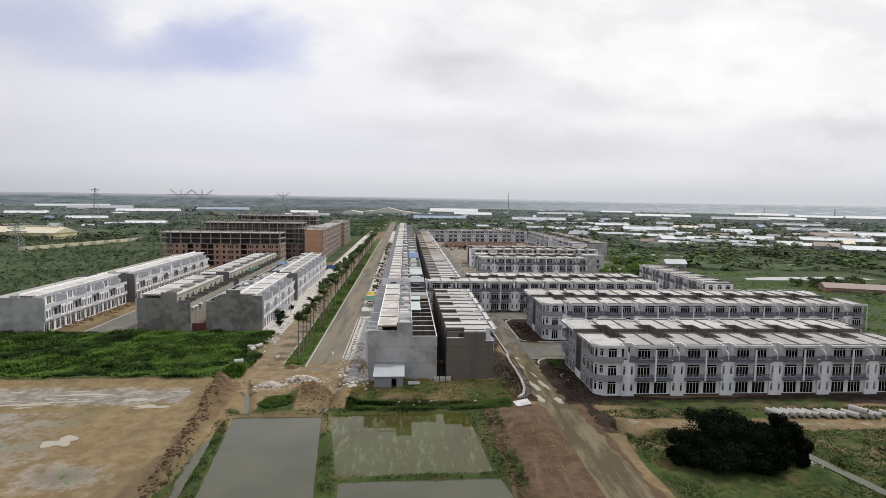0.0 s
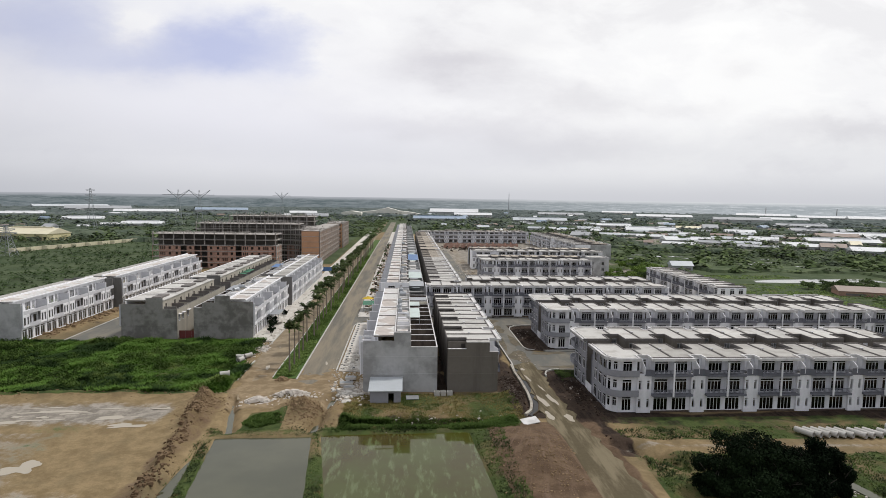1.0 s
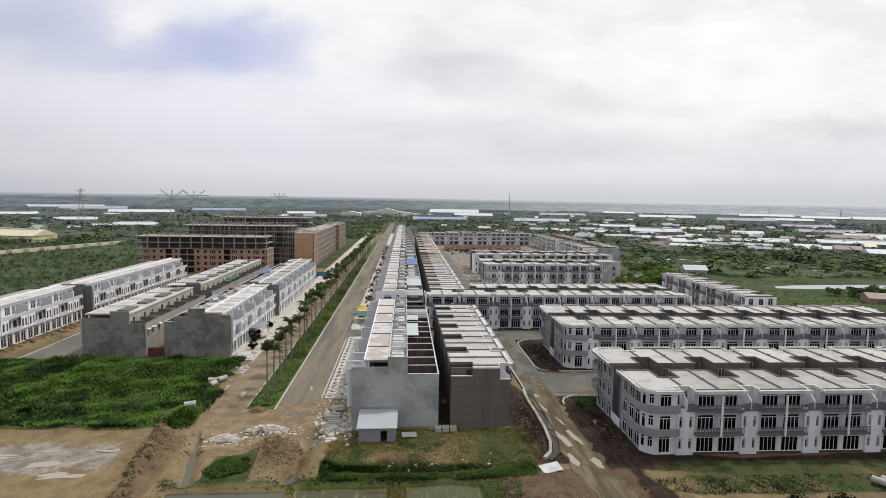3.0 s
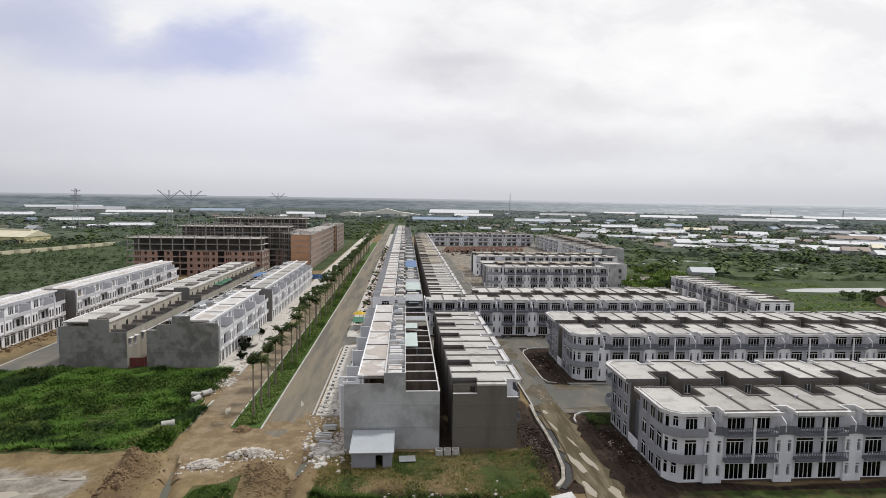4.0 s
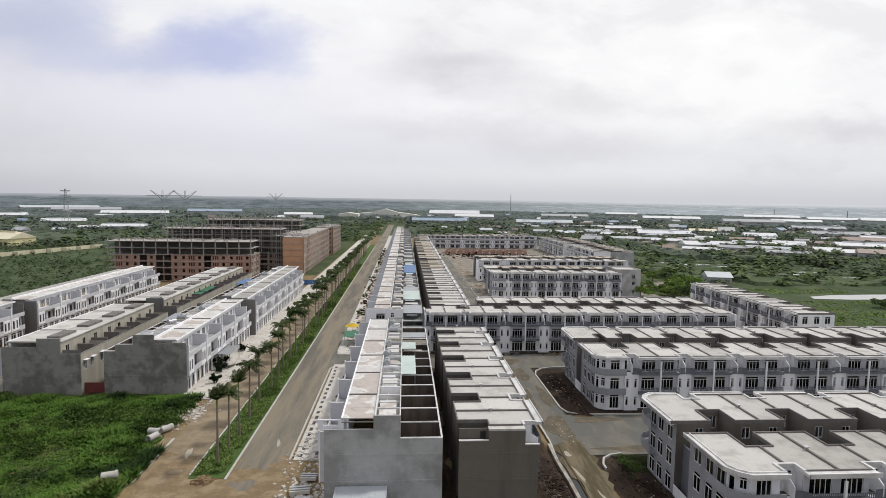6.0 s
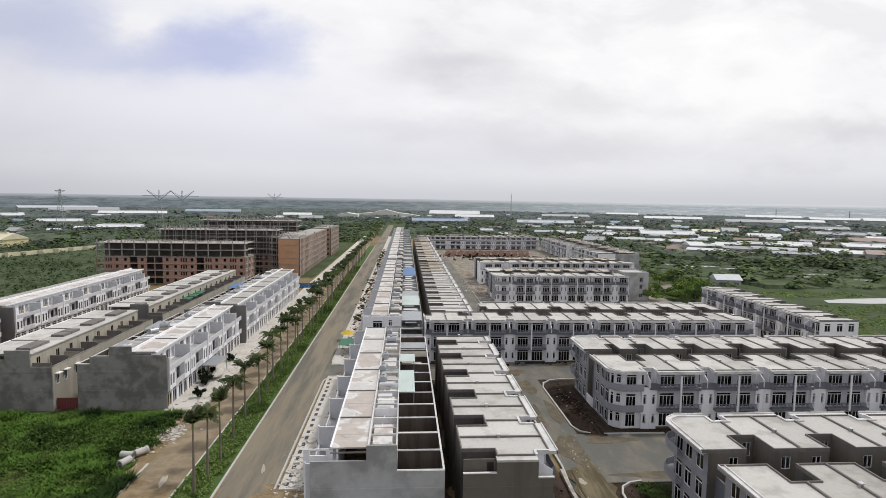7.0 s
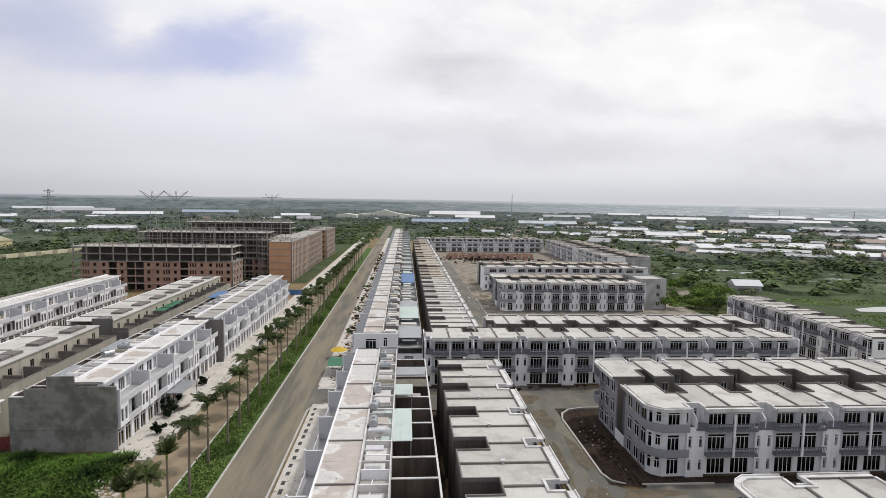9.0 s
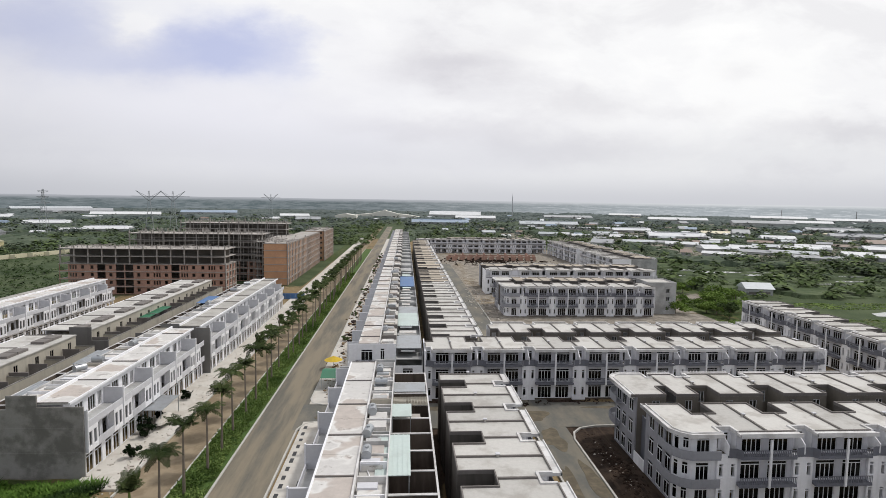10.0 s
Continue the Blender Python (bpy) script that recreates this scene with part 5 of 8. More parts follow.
        part("hatch", Shape(flip).box(2.5, 4.6, v1 + 0.5, v2 - 0.6, top - 0.6, top + 0.05), M_ROOFWHITE, h, "whitewashed stair head")
    run = [(0.075, v2), (0.075, v3 - 0.08), (5, v3 - 0.08)] if style == "cream" else [(0.075, v2), (0.075, v3 - 0.08), (4.95, v3 - 0.08), (4.95, v2)]
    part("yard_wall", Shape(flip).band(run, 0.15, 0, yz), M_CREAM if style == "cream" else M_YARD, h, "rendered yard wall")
    part("yard_floor", Shape(flip).box(0.15, 5, v2, v3 - 0.15, 5.4, 5.6), M_BROWNCONC, h, "dark brown yard floor")
    part("coping", Shape(flip).band(run, 0.22, yz, yz + 0.1), M_CORNICE if style != "cream" else M_CONCDARK, h, "pale coping")
    return h


def shop_row(n, m, key, *size, wide=1.0):
    out = []
    for i in range(n):
        f = bool(i % 2)
        out.append(make(CACHE, (key, f), lambda: shophouse(f, *size), m @ pose(5.0 * wide * i, 0, 0) @ Matrix.Diagonal((wide, 1, 1, 1))))
    return out


A_SIZE = (2.6, 3.4, 3.3, 5.2, 10.7, 8.8)
A_ROW = shop_row(11, pose(-7.3, 173.0, 0, 0, 0, -90), "A", *A_SIZE, "shop")
A_ROW.append(shophouse(True, *A_SIZE, "shop", 1.5))
A_ROW[-1].matrix_basis = pose(-7.3, 118.0, 0, 0, 0, -90)
A_NORTH = shop_row(25, pose(-7.3, 311, 0, 0, 0, -90), "A_far", *A_SIZE, "far")
shop_row(30, pose(-7.3, 615, 0, 0, 0, -90), "A_far", *A_SIZE, "far", wide=2.0)
L_SIZE = (2.3, 3.7, 3.9, 5.3, 10.2, 8.3)
L1_ROW = shop_row(9, pose(-39.8, 155.8, 0, 0, 0, 90), "L", *L_SIZE, "front")
L1_NORTH = shop_row(15, pose(-39.0, 202.5, 0, 0, 0, 90), "LN", *L_SIZE, "front")
for q in L1_NORTH[:2]:
    for c in q.children:
        if c.name.split(".")[0] == "roof":
            c.data.materials[0] = M_ROOFGREY
            tagged(c, "grey roof screed")
C_SIZE = (1.4, 5.0, 4.3, 3.6, 9.9, 7.8)
L2_ROW = shop_row(8, pose(-73.6, 195.8, 0, 0, 0, -90), "L2", *C_SIZE, "cream")
L2_NORTH = shop_row(15, pose(-73.2, 275.6, 0, 0, 0, -90), "L2", *C_SIZE, "cream")
L3_ROW = shop_row(9, pose(-96.4, 152, 0, 0, 0, 90), "L3", *L_SIZE, "street")
L3_NORTH = shop_row(15, pose(-94.9, 200, 0, 0, 0, 90), "L3", *L_SIZE, "street")


# ---- end walls of the rows: parts of the end houses ----
def end_wall(house, profile, at, material, label, thick=0.25):
    """profile: heights (y0, y1, z) along the house's depth, in the house's own axes, at x = at."""
    pts = [(profile[0][0], -0.6)] + [(profile[-1][1], -0.6)]
    for y0, y1, z in reversed(profile):
        pts += [(y1, z), (y0, z)]
    return part("end_wall", Shape().extrude(pts, at, at + thick), material, house, label)




end_wall(A_ROW[-1], [(0.0, 6.0, 10.1), (6.0, 9.3, 11.8), (9.3, 14.5, 8.9)], 5.0, M_CONC, "bare grey concrete end wall")
end_wall(A_ROW[0], [(0.0, 6.0, 10.1), (6.0, 9.3, 11.3), (9.3, 14.5, 8.9)], -0.25, M_CONC, "bare grey concrete end wall")
end_wall(B_ROW[0], [(0.0, 1.7, 7.9), (1.7, 6.3, 9.75), (6.3, 10.0, 8.5)], -1.0, M_CEMENT, "brown cement-rendered end wall")
part("end_slab", Shape().box(-1.0, 0.02, 1.7, 6.3, 9.76, 10.0), M_ROOF, B_ROW[0], "pale stained roof edge")
part("sill", Shape().box(-1.05, -0.7, 6.3, 10.0, 8.5, 8.6), M_CORNICE, B_ROW[0], "pale sill line")
part("front_sill", Shape().box(-1.05, -0.7, -0.1, 1.7, 7.9, 8.02), M_CORNICE, B_ROW[0], "pale sill line")
part("end_roof", Shape().box(-0.75, 0.0, 0.3, 9.8, 7.2, 7.4), M_CEMENT, B_ROW[0])
part("end_upper_wall", Shape().wall(1.75, 9.9, 7.4, EAVE, 0.0, 0.15, [(6.5, 7.3, 7.9, 9.4)]), M_CEMENT, B_ROW[0]).matrix_basis = pose(0.02, 0, 0, 0, 0, 90) 
end_wall(B_ROW[-1], [(0.3, 10.0, 9.75)], 5.0, M_CEMENT, "brown cement-rendered end wall")
end_wall(B_END[0], [(0.3, 10.0, 9.75)], -0.25, M_CONCDARK, "grey concrete end wall")
end_wall(B_NORTH[0], [(0.3, 10.0, 9.75)], -0.25, M_CEMENT, "brown cement-rendered end wall")
end_wall(L1_ROW[0], [(-0.2, 5.8, 9.9), (5.8, 9.7, 11.5), (9.7, 13.0, 9.6), (13.0, 15.2, 8.3)], -0.25, M_CONCDARK, "bare grey concrete end wall")
end_wall(L1_NORTH[0], [(-0.4, 6.0, 10.1), (6.0, 9.9, 11.0), (9.9, 15.2, 9.0)], -0.25, M_ENDGREY, "dark grey end wall")
end_wall(L2_ROW[-1], [(0.0, 6.4, 9.2), (6.4, 10.7, 10.8), (10.7, 14.3, 7.8)], 5.0, M_CONCDARK, "bare grey concrete end wall")
end_wall(L2_NORTH[-1], [(0.0, 6.4, 9.2), (6.4, 10.9, 10.7), (10.9, 14.3, 7.8)], 5.0, M_ENDGREY, "dark grey end wall")
end_wall(L3_ROW[0], [(-0.2, 6.0, 9.9), (6.0, 15.2, 9.8)], -0.25, M_CONC, "bare grey concrete end wall")
end_wall(L3_ROW[-1], [(-0.2, 6.0, 9.9), (6.0, 15.2, 9.8)], 5.0, M_ENDGREY, "dark grey end wall")
end_wall(L3_NORTH[0], [(-0.2, 6.0, 9.9), (6.0, 15.2, 9.8)], -0.25, M_ENDGREY, "dark grey end wall")
for r, at in ((CROSS_ROW[0], -0.2), (CROSS_ROW[-1], 5.0), (BLOCK_3[-1], 5.0), (FAR_RIGHT[0], -0.2), (BLOCK_4[0], -0.2), (FAR_SIDE[-1], 5.0), (FAR_SIDE_2[-1], 5.0)):
    end_wall(r, [(0.0, 10.0, 9.74)], at, M_WHITE, "plain white end wall", 0.2)


end_wall(BIG_END, [(9.9, 23.6, 9.72)], 5.0, M_CONC, "bare grey concrete end wall")
end_wall(FAR_SIDE[-1], [(9.9, 23.6, 9.72)], 5.0, M_CONC, "bare grey concrete end wall")


def end_front(house, y0, y1, top, openings, label, at=5.0):
    """A finished end facade with windows; openings (y0, y1, z0, z1, leaves) along the house's depth."""
    m = pose(at + 0.2, 0, 0, 0, 0, 90)
    part("end_facade", Shape().wall(y0, y1, -0.3, top, 0, 0.2, [o[:4] for o in openings]), M_WHITE, house, label).matrix_basis = m
    for a, b, c, d, n in openings:
        window(house, "end_window", a, b, c, d, 0.06, n, d - 0.45, m=m)
    return m


m = end_front(A_NORTH[-1], 0.2, 9.3, 10.7, [(2.6, 4.8, 7.5, 9.6, 3), (6.3, 7.1, 7.2, 9.8, 2), (2.6, 4.8, 4.0, 6.2, 3), (6.3, 7.1, 3.8, 6.4, 2), (2.4, 5.0, 0.2, 2.8, 4)], "white end facade with small windows")
b = part("end_balcony", Shape().box(1.6, 5.6, -1.1, 0, 6.7, 6.95), M_GREYPAINT, A_NORTH[-1], "grey balcony slab")
b.matrix_basis = m
part("railing", railing(Shape(), 1.6, 5.6, -1.05, 6.95, 7.9), M_GREYPAINT, b, "grey metal railing")
m = end_front(A_NORTH[-1], 9.3, 14.5, 6.4, [(10.6, 12.6, 3.8, 5.9, 3)], "grey end facade of the yard")
m = end_front(FAR_RIGHT[-1], 0.0, 10.0, 9.74, [(q, q + 1.5, z, z + 2.0, 2) for q in (1.2, 4.4, 7.4) for z in (0.5, 3.9, 7.3)], "white end facade with windows")
m = end_front(CROSS_ROW[-1], 0.0, 10.0, 9.74, [(q, q + 1.3, z, z + 2.0, 2) for q in (1.2, 4.4) for z in (0.5, 3.9, 7.3)], "white end facade with windows", at=5.2)

# floor beams and joints that show through the raw end walls
for house, at, wide, side in ((A_ROW[-1], 5.25, 14.4, 1), (L1_ROW[0], -0.25, 15.0, -1), (L2_ROW[-1], 5.25, 14.2, 1), (B_ROW[0], -1.0, 9.9, -1)):
    for z in (3.3, 6.75):
        x0, x1 = (at, at + 0.05) if side > 0 else (at - 0.05, at)
        part("floor_beam", Shape().box(x0, x1, 0.1, wide, z, z + 0.28), M_CONCDARK if house in (L1_ROW[0], L2_ROW[-1]) else (M_CEMENT if house is B_ROW[0] else M_CONC), house, "concrete beam line in the wall")

# each front shophouse has its own clutter on the stair strip
rk = random.Random(12)
for house, top, v1, v2 in [(q, 10.7, 6.0, 9.3) for q in A_ROW] + [(q, 10.2, 6.0, 9.9) for q in L1_ROW + L1_NORTH[:6]]:
    a = rk.uniform(0.4, 1.4)
    part("skylight", Shape().box(a, a + rk.uniform(0.8, 1.4), v1 + rk.uniform(0.4, 0.8), v2 - rk.uniform(0.7, 1.4), top - 0.6, top - 0.6 + rk.uniform(0.3, 1.0)), rk.choice((M_STEEL, M_ROOF, M_LILAC, M_CONC)), house, "low box over the stair")
    b = rk.uniform(1.8, 4.4)
    part("low_wall", Shape().box(b, b + 0.14, v1 + 0.3, v2 - 0.2, top - 0.6, top + rk.uniform(0.0, 0.5)), rk.choice((M_CREAM, M_CONC, M_WHITE)), house, "low party parapet")
    part("pipe_run", Shape().tube((0.3, v1 + rk.uniform(0.5, 2.4), top - 0.5), (4.8, v1 + rk.uniform(0.5, 2.4), top - 0.45), 0.06, 0.06, 6), M_WHITE, house, "white plastic pipe")
    if rk.random() < 0.35 and house not in A_ROW[6:]:
        c = rk.uniform(0.5, 3.0)
        part("yard_cover", Shape().box(c, c + rk.uniform(1.2, 1.9), v2 + 0.3, v2 + rk.uniform(1.5, 4.0), top - 2.3, top - 2.2), rk.choice((M_STEEL, M_CONC, M_FRAME)), house, "sheet cover over the yard")


for house in A_NORTH:
    a = rk.uniform(0.4, 2.4)
    part("skylight", Shape().box(a, a + rk.uniform(0.9, 1.8), 6.6, 8.6, 10.3, 10.3 + rk.uniform(0.3, 1.5)), rk.choice((M_STEEL, M_ROOF, M_LILAC, M_ROOFWHITE, M_CREAM)), house, "low box over the stair")
    c = rk.uniform(0.2, 2.2)
    part("yard_cover", Shape().box(c, c + rk.uniform(2.0, 2.7), 9.5 + rk.uniform(0, 0.8), 9.5 + rk.uniform(2.8, 4.9), 8.82, 8.92), rk.choice((M_STEEL, M_CONC, M_MINT, M_MINT, M_ROOFWHITE)), house, "sheet cover over the yard")


# a grey concrete house closing the block beyond
grey = thing("grey_house", "plain grey three-storey concrete house at the block's end", "house")
hs = [(q, q + 1.3, z, z + 1.6, 2) for q in (1.2, 6.4) for z in (1.0, 4.4, 7.2)]
m = pose(88.8, 269, 0)
part("front_wall", Shape().wall(0, 10, -0.3, 11.0, 0, 0.2, [q[:4] for q in hs]), M_CONC, grey).matrix_basis = m
for a, b, c, d, n in hs:
    window(grey, "window", a, b, c, d, 0.06, n, m=m, pane=False)
part("west_wall", Shape().box(88.8, 89.0, 269.2, 280, -0.3, 11.0), M_CONC, grey)
part("east_wall", Shape().box(98.6, 98.8, 269.2, 280, -0.3, 11.0), M_CONC, grey)
part("north_wall", Shape().box(89.0, 98.6, 279.8, 280, -0.3, 11.0), M_CONC, grey)
part("roof", Shape().box(89.0, 98.6, 269.2, 279.8, 10.4, 10.6), M_ROOF, grey)


# ---- brick apartment blocks under construction ----
def apartment(x0, x1, y0, y1, brick_floors, open_floors, material, label, gaps=(), pitch=3.4, storey=3.1, side=True, props=2.6, blind=False):
    """Concrete floors and columns; the lower storeys are bricked up with empty window openings, the upper ones stand open."""
    h = thing("apartment_building", label, "building", "brick apartment blocks")
    L, W = x1 - x0, y1 - y0
    zb = brick_floors * storey
    if brick_floors:
        holes = []
        n = int(L / pitch)
        for i in range(n):
            c = (i + 0.5) * L / n
            gap = any(a * L < c < b * L for a, b in gaps)
            for f in range(brick_floors):
                z = f * storey
                if blind:
                    holes += [(c - 0.5, c + 0.5, z + 0.3, z + storey - 0.3)] if gap else []
                elif gap:
                    holes.append((c - pitch * 0.46, c + pitch * 0.46, z + 0.25, z + storey - 0.25))
                elif i % 3 == 1:
                    holes += [(c + d - 0.32, c + d + 0.32, z + 0.75, z + storey - 0.65) for d in (-1.0, 0.0, 1.0)]
                else:
                    holes.append((c - 0.6, c + 0.6, z + 0.95, z + storey - 0.7))
        part("front_wall", Shape().wall(0, L, 0, zb, 0, 0.3, holes), material, h, "brick wall with empty window openings").matrix_basis = pose(x0, y0, 0)
        if side:
            n = int(W / 3.6)
            holes = []
            for i in range(n):
                c = (i + 0.5) * W / n
                for f in range(brick_floors):
                    z = f * storey
                    holes.append((c - 0.75, c + 0.75, z + 0.8, z + 2.5))
            part("side_wall", Shape().wall(0, W, 0, zb, 0, 0.3, holes), material, h, "brick wall with empty window openings").matrix_basis = pose(x1, y0, 0, 0, 0, 90)
            for f in range(brick_floors):
                shade = Shape()
                for i in range(n):
                    c = y0 + (i + 0.5) * W / n
                    shade.box(x1, x1 + 0.38, c - 1.0, c + 1.0, f * storey + 2.5, f * storey + 2.64).box(x1, x1 + 0.25, c - 0.9, c + 0.9, f * storey + 0.68, f * storey + 0.8)
                tagged(part("sunshade", shade, M_FRAME, h, "pale concrete sills and sunshades of one storey"), kind="stuff")
            for i in range(0, n + 1):
                part("pilaster", Shape().box(x1, x1 + 0.35, y0 + i * W / n - 0.3, y0 + i * W / n + 0.3, 0, zb), M_FRAME, h, "pale concrete pilaster")
    for f in range(1, brick_floors + open_floors + 1):
        z = f * storey
        part("floor_slab", Shape().box(x0 - 0.25, x1 + 0.25, y0 - 0.25, y1, z - 0.22, z), M_FRAME, h, "raw concrete floor slab")
    # inner wall added, toned down so the open floors read dark
    part("core_wall", Shape().box(x0 + 0.5, x1 - 0.5, (y0 + y1) / 2, (y0 + y1) / 2 + 0.3, 0, zb + open_floors * storey - 0.22), M_CEMENT, h, "added brown cement inner wall")
    n = max(2, int(L / 5.0))
    for i in range(n + 1):
        for yy in ((y0 + 0.35,) if W < 30 else (y0 + 0.35, y0 + W * 0.5)):
            x = x0 + 0.3 + (L - 0.6) * i / n
            part("column", Shape().box(x - 0.22, x + 0.22, yy, yy + 0.45, zb, zb + open_floors * storey + (1.2 if open_floors else 0.8)), M_FRAME, h, "raw concrete column")
    s = Shape()
    top = (brick_floors + open_floors) * storey
    rng = random.Random(int(L * 7 + W))
    for i in range(int(L * min(W, 24) * 0.22)):
        x, y = rng.uniform(x0 + 0.3, x1 - 0.3), rng.uniform(y0 + 0.3, y0 + min(W, 24) - 0.3)
        s.bar((x, y, top - 0.05), (x + rng.uniform(-0.3, 0.3), y, top + rng.uniform(0.3, props)), 0.14, 0.14)
        if rng.random() < 0.35:
            s.bar((x, y, top + 0.5), (x + rng.uniform(1, 4), y, top + rng.uniform(0.4, 1.2)), 0.14, 0.14)
    tagged(part("formwork", s, M_FRAME, h, "starter bars and formwork props"), kind="stuff")
    return h


apartment(-130.4, -67.2, 306, 319, 4, 2, M_BRICK, "long red-brick apartment block with two open concrete top floors", storey=2.99, props=0.9, gaps=((0.0, 0.05), (0.24, 0.30), (0.36, 0.46), (0.69, 0.75)))
apartment(-122, -62, 344, 358, 3, 4, M_BRICK, "unfinished brick apartment block in bare concrete frame", gaps=((0.2, 0.5), (0.6, 0.9)), side=False)
apartment(-116, -60, 388, 402, 3, 5, M_BRICK, "tall open concrete frame of an apartment block", side=False)
apartment(-64, -58.6, 340, 400, 0, 6, M_BRICK, "narrow scaffolded concrete frame beside the brick block")
apartment(-58.4, -48.2, 331, 425, 6, 0, M_BRICKB, "six-storey orange brick apartment block with pale pilasters", gaps=((0.4, 0.6),), blind=True, props=1.2)
apartment(-58, -46.5, 433, 476, 6, 0, M_BRICKB, "further orange brick apartment block")


def scaffold(x0, x1, y, z1):
    h = thing("scaffolding", "thin weathered scaffold poles against the brick frame", "scaffold", "scaffolds")
    s = Shape()
    for x in np.arange(x0, x1 + 0.1, 2.2):
        s.bar((x, y, 0), (x, y, z1 + random.uniform(0, 2.0)), 0.14, 0.14)
    for z in np.arange(2, z1, 2.0):
        s.bar((x0, y, z), (x1, y, z), 0.12, 0.12)
    ob = part("frame", s, M_FRAME, h)
    tagged(ob, kind="stuff")
    return h


scaffold(-64.3, -59, 338.5, 18)
scaffold(-121, -63, 342.6, 22)
scaffold(-115, -61, 386.6, 25)
fence = thing("site_hoarding", "dark blue sheet hoarding at the foot of the brick block", "fence")
for i in range(8):
    part("sheet", Shape().box(-49 + 1.8 * i, -47.25 + 1.8 * i, 296, 296.1, 0, 2.2), M_BLUE, fence)


# ---- plants ----
def palm(height, fronds, spread, seed, label):
    """A royal palm: slim tapered trunk, arching fronds whose two leaf rows hang from the rib."""
    rng = random.Random(seed)
    h = thing("palm_tree", label, "palm tree", "avenue palms")
    s = Shape()
    lean = rng.uniform(-0.02, 0.02)
    for k in range(6):
        z0, z1 = height * k / 6, height * (k + 1) / 6
        s.tube((lean * z0, 0, z0), (lean * z1, 0, z1), 0.2 - 0.018 * k, 0.2 - 0.018 * (k + 1), 8)
    part("trunk", s, M_TRUNK, h, "pale grey-brown trunk")
    part("crownshaft", Shape().tube((lean * height, 0, height), (lean * height, 0, height + 0.9), 0.14, 0.10, 8), M_HEDGE, h, "smooth green crownshaft")
    s = Shape()
    top = Vector((lean * height, 0, height + 0.8))
    for i in range(fronds):
        a = 6.2832 * (i + rng.random() * 0.7) / fronds
        rise = rng.uniform(0.5, 1.9) * (1.5 - spread * 0.6)
        length = rng.uniform(2.3, 3.3)
        out = Vector((math.cos(a), math.sin(a), 0))
        side = Vector((-out.y, out.x, 0))
        pts = []
        for k in range(7):
            t = k / 6
            pts.append(top + out * length * spread * t + Vector((0, 0, rise * t * 1.3 - 2.3 * spread * t * t * rng.uniform(0.85, 1.1))))
        for k in range(6):
            p, q = pts[k], pts[k + 1]
            w0, w1 = 0.12 + 0.38 * math.sin(3.0 * k / 6 + 0.15), 0.12 + 0.38 * math.sin(3.0 * (k + 1) / 6 + 0.15)
            for sg in (-1, 1):
                for j in range(3):
                    u0, u1 = p.lerp(q, j / 3), p.lerp(q, (j + 0.85) / 3)
                    w = (w0 + (w1 - w0) * j / 3) * 1.15 * rng.uniform(0.8, 1.15)
                    tip = Vector((0, 0, -0.45 * w)) + sg * side * w + out * 0.18
                    s.add([u0, u1, u1 + tip, u0 + tip * 0.9], [(0, 1, 2, 3)])
    part("fronds", s, M_PALM, h, "dark green arching fronds")
    return h


PALMS = [palm(8.6, 19, 0.8, 1, "tall palm with full drooping crown in the verge"), palm(8.0, 17, 0.65, 2, "slim palm with sparse crown in the verge"),
         palm(8.2, 15, 0.4, 3, "young palm with fronds tied upright in the verge")]
spots = [(124.6, 2), (128.9, 1), (134.1, 2), (142.0, 0), (150.4, 1), (157.0, 0), (163.6, 1), (170.5, 0), (177.2, 1)]
spots += [(184 + 6.9 * i, (0, 1, 0)[i % 3]) for i in range(38)]
used = set()
rp = random.Random(5)
for yy, k in spots:
    m = pose(-24.0 + rp.uniform(-0.5, 0.5), yy + rp.uniform(-0.5, 0.5), 0.1, 0, 0, rp.uniform(0, 360)) @ Matrix.Scale(rp.uniform(0.92, 1.08), 4)
    if k in used:
        copy_thing(PALMS[k], m)
    else:
        used.add(k)
        PALMS[k].matrix_basis = m


def leaf_cloud(centres, leaf, per, seed, flat=1.0):
    """Leaves as small tilted quads scattered in and over blobs (x, y, z, rx, rz)."""
    rng = np.random.RandomState(seed)
    V = []
    for x, y, z, rx, rz in centres:
        d = rng.normal(size=(per, 3))
        d /= np.linalg.norm(d, axis=1)[:, None]
        rad = rng.uniform(0.55, 1.08, per)[:, None]
        p = np.array([x, y, z]) + d * rad * np.array([rx, rx, rz])
        a = rng.normal(size=(per, 3))
        a /= np.linalg.norm(a, axis=1)[:, None]
        b = np.cross(a, d + 0.3 * rng.normal(size=(per, 3)))
        b /= np.linalg.norm(b, axis=1)[:, None] + 1e-6
        w = leaf * rng.uniform(0.6, 1.4, per)[:, None]
        V.append(np.stack([p - a * w, p - b * w * 0.5, p + a * w, p + b * w * 0.5], 1))
    V = np.concatenate(V).reshape(-1, 3)
    n = len(V) // 4
    return V, np.arange(4 * n).reshape(n, 4)


def raw(name, V, F, material, parent=None, label="", kind=""):
    me = bpy.data.meshes.new(name)
    me.from_pydata(V.tolist(), [], F.tolist())
    me.materials.append(material)
    ob = new(name, me)
    if parent:
        ob.parent = parent
    return tagged(ob, label, kind=kind)


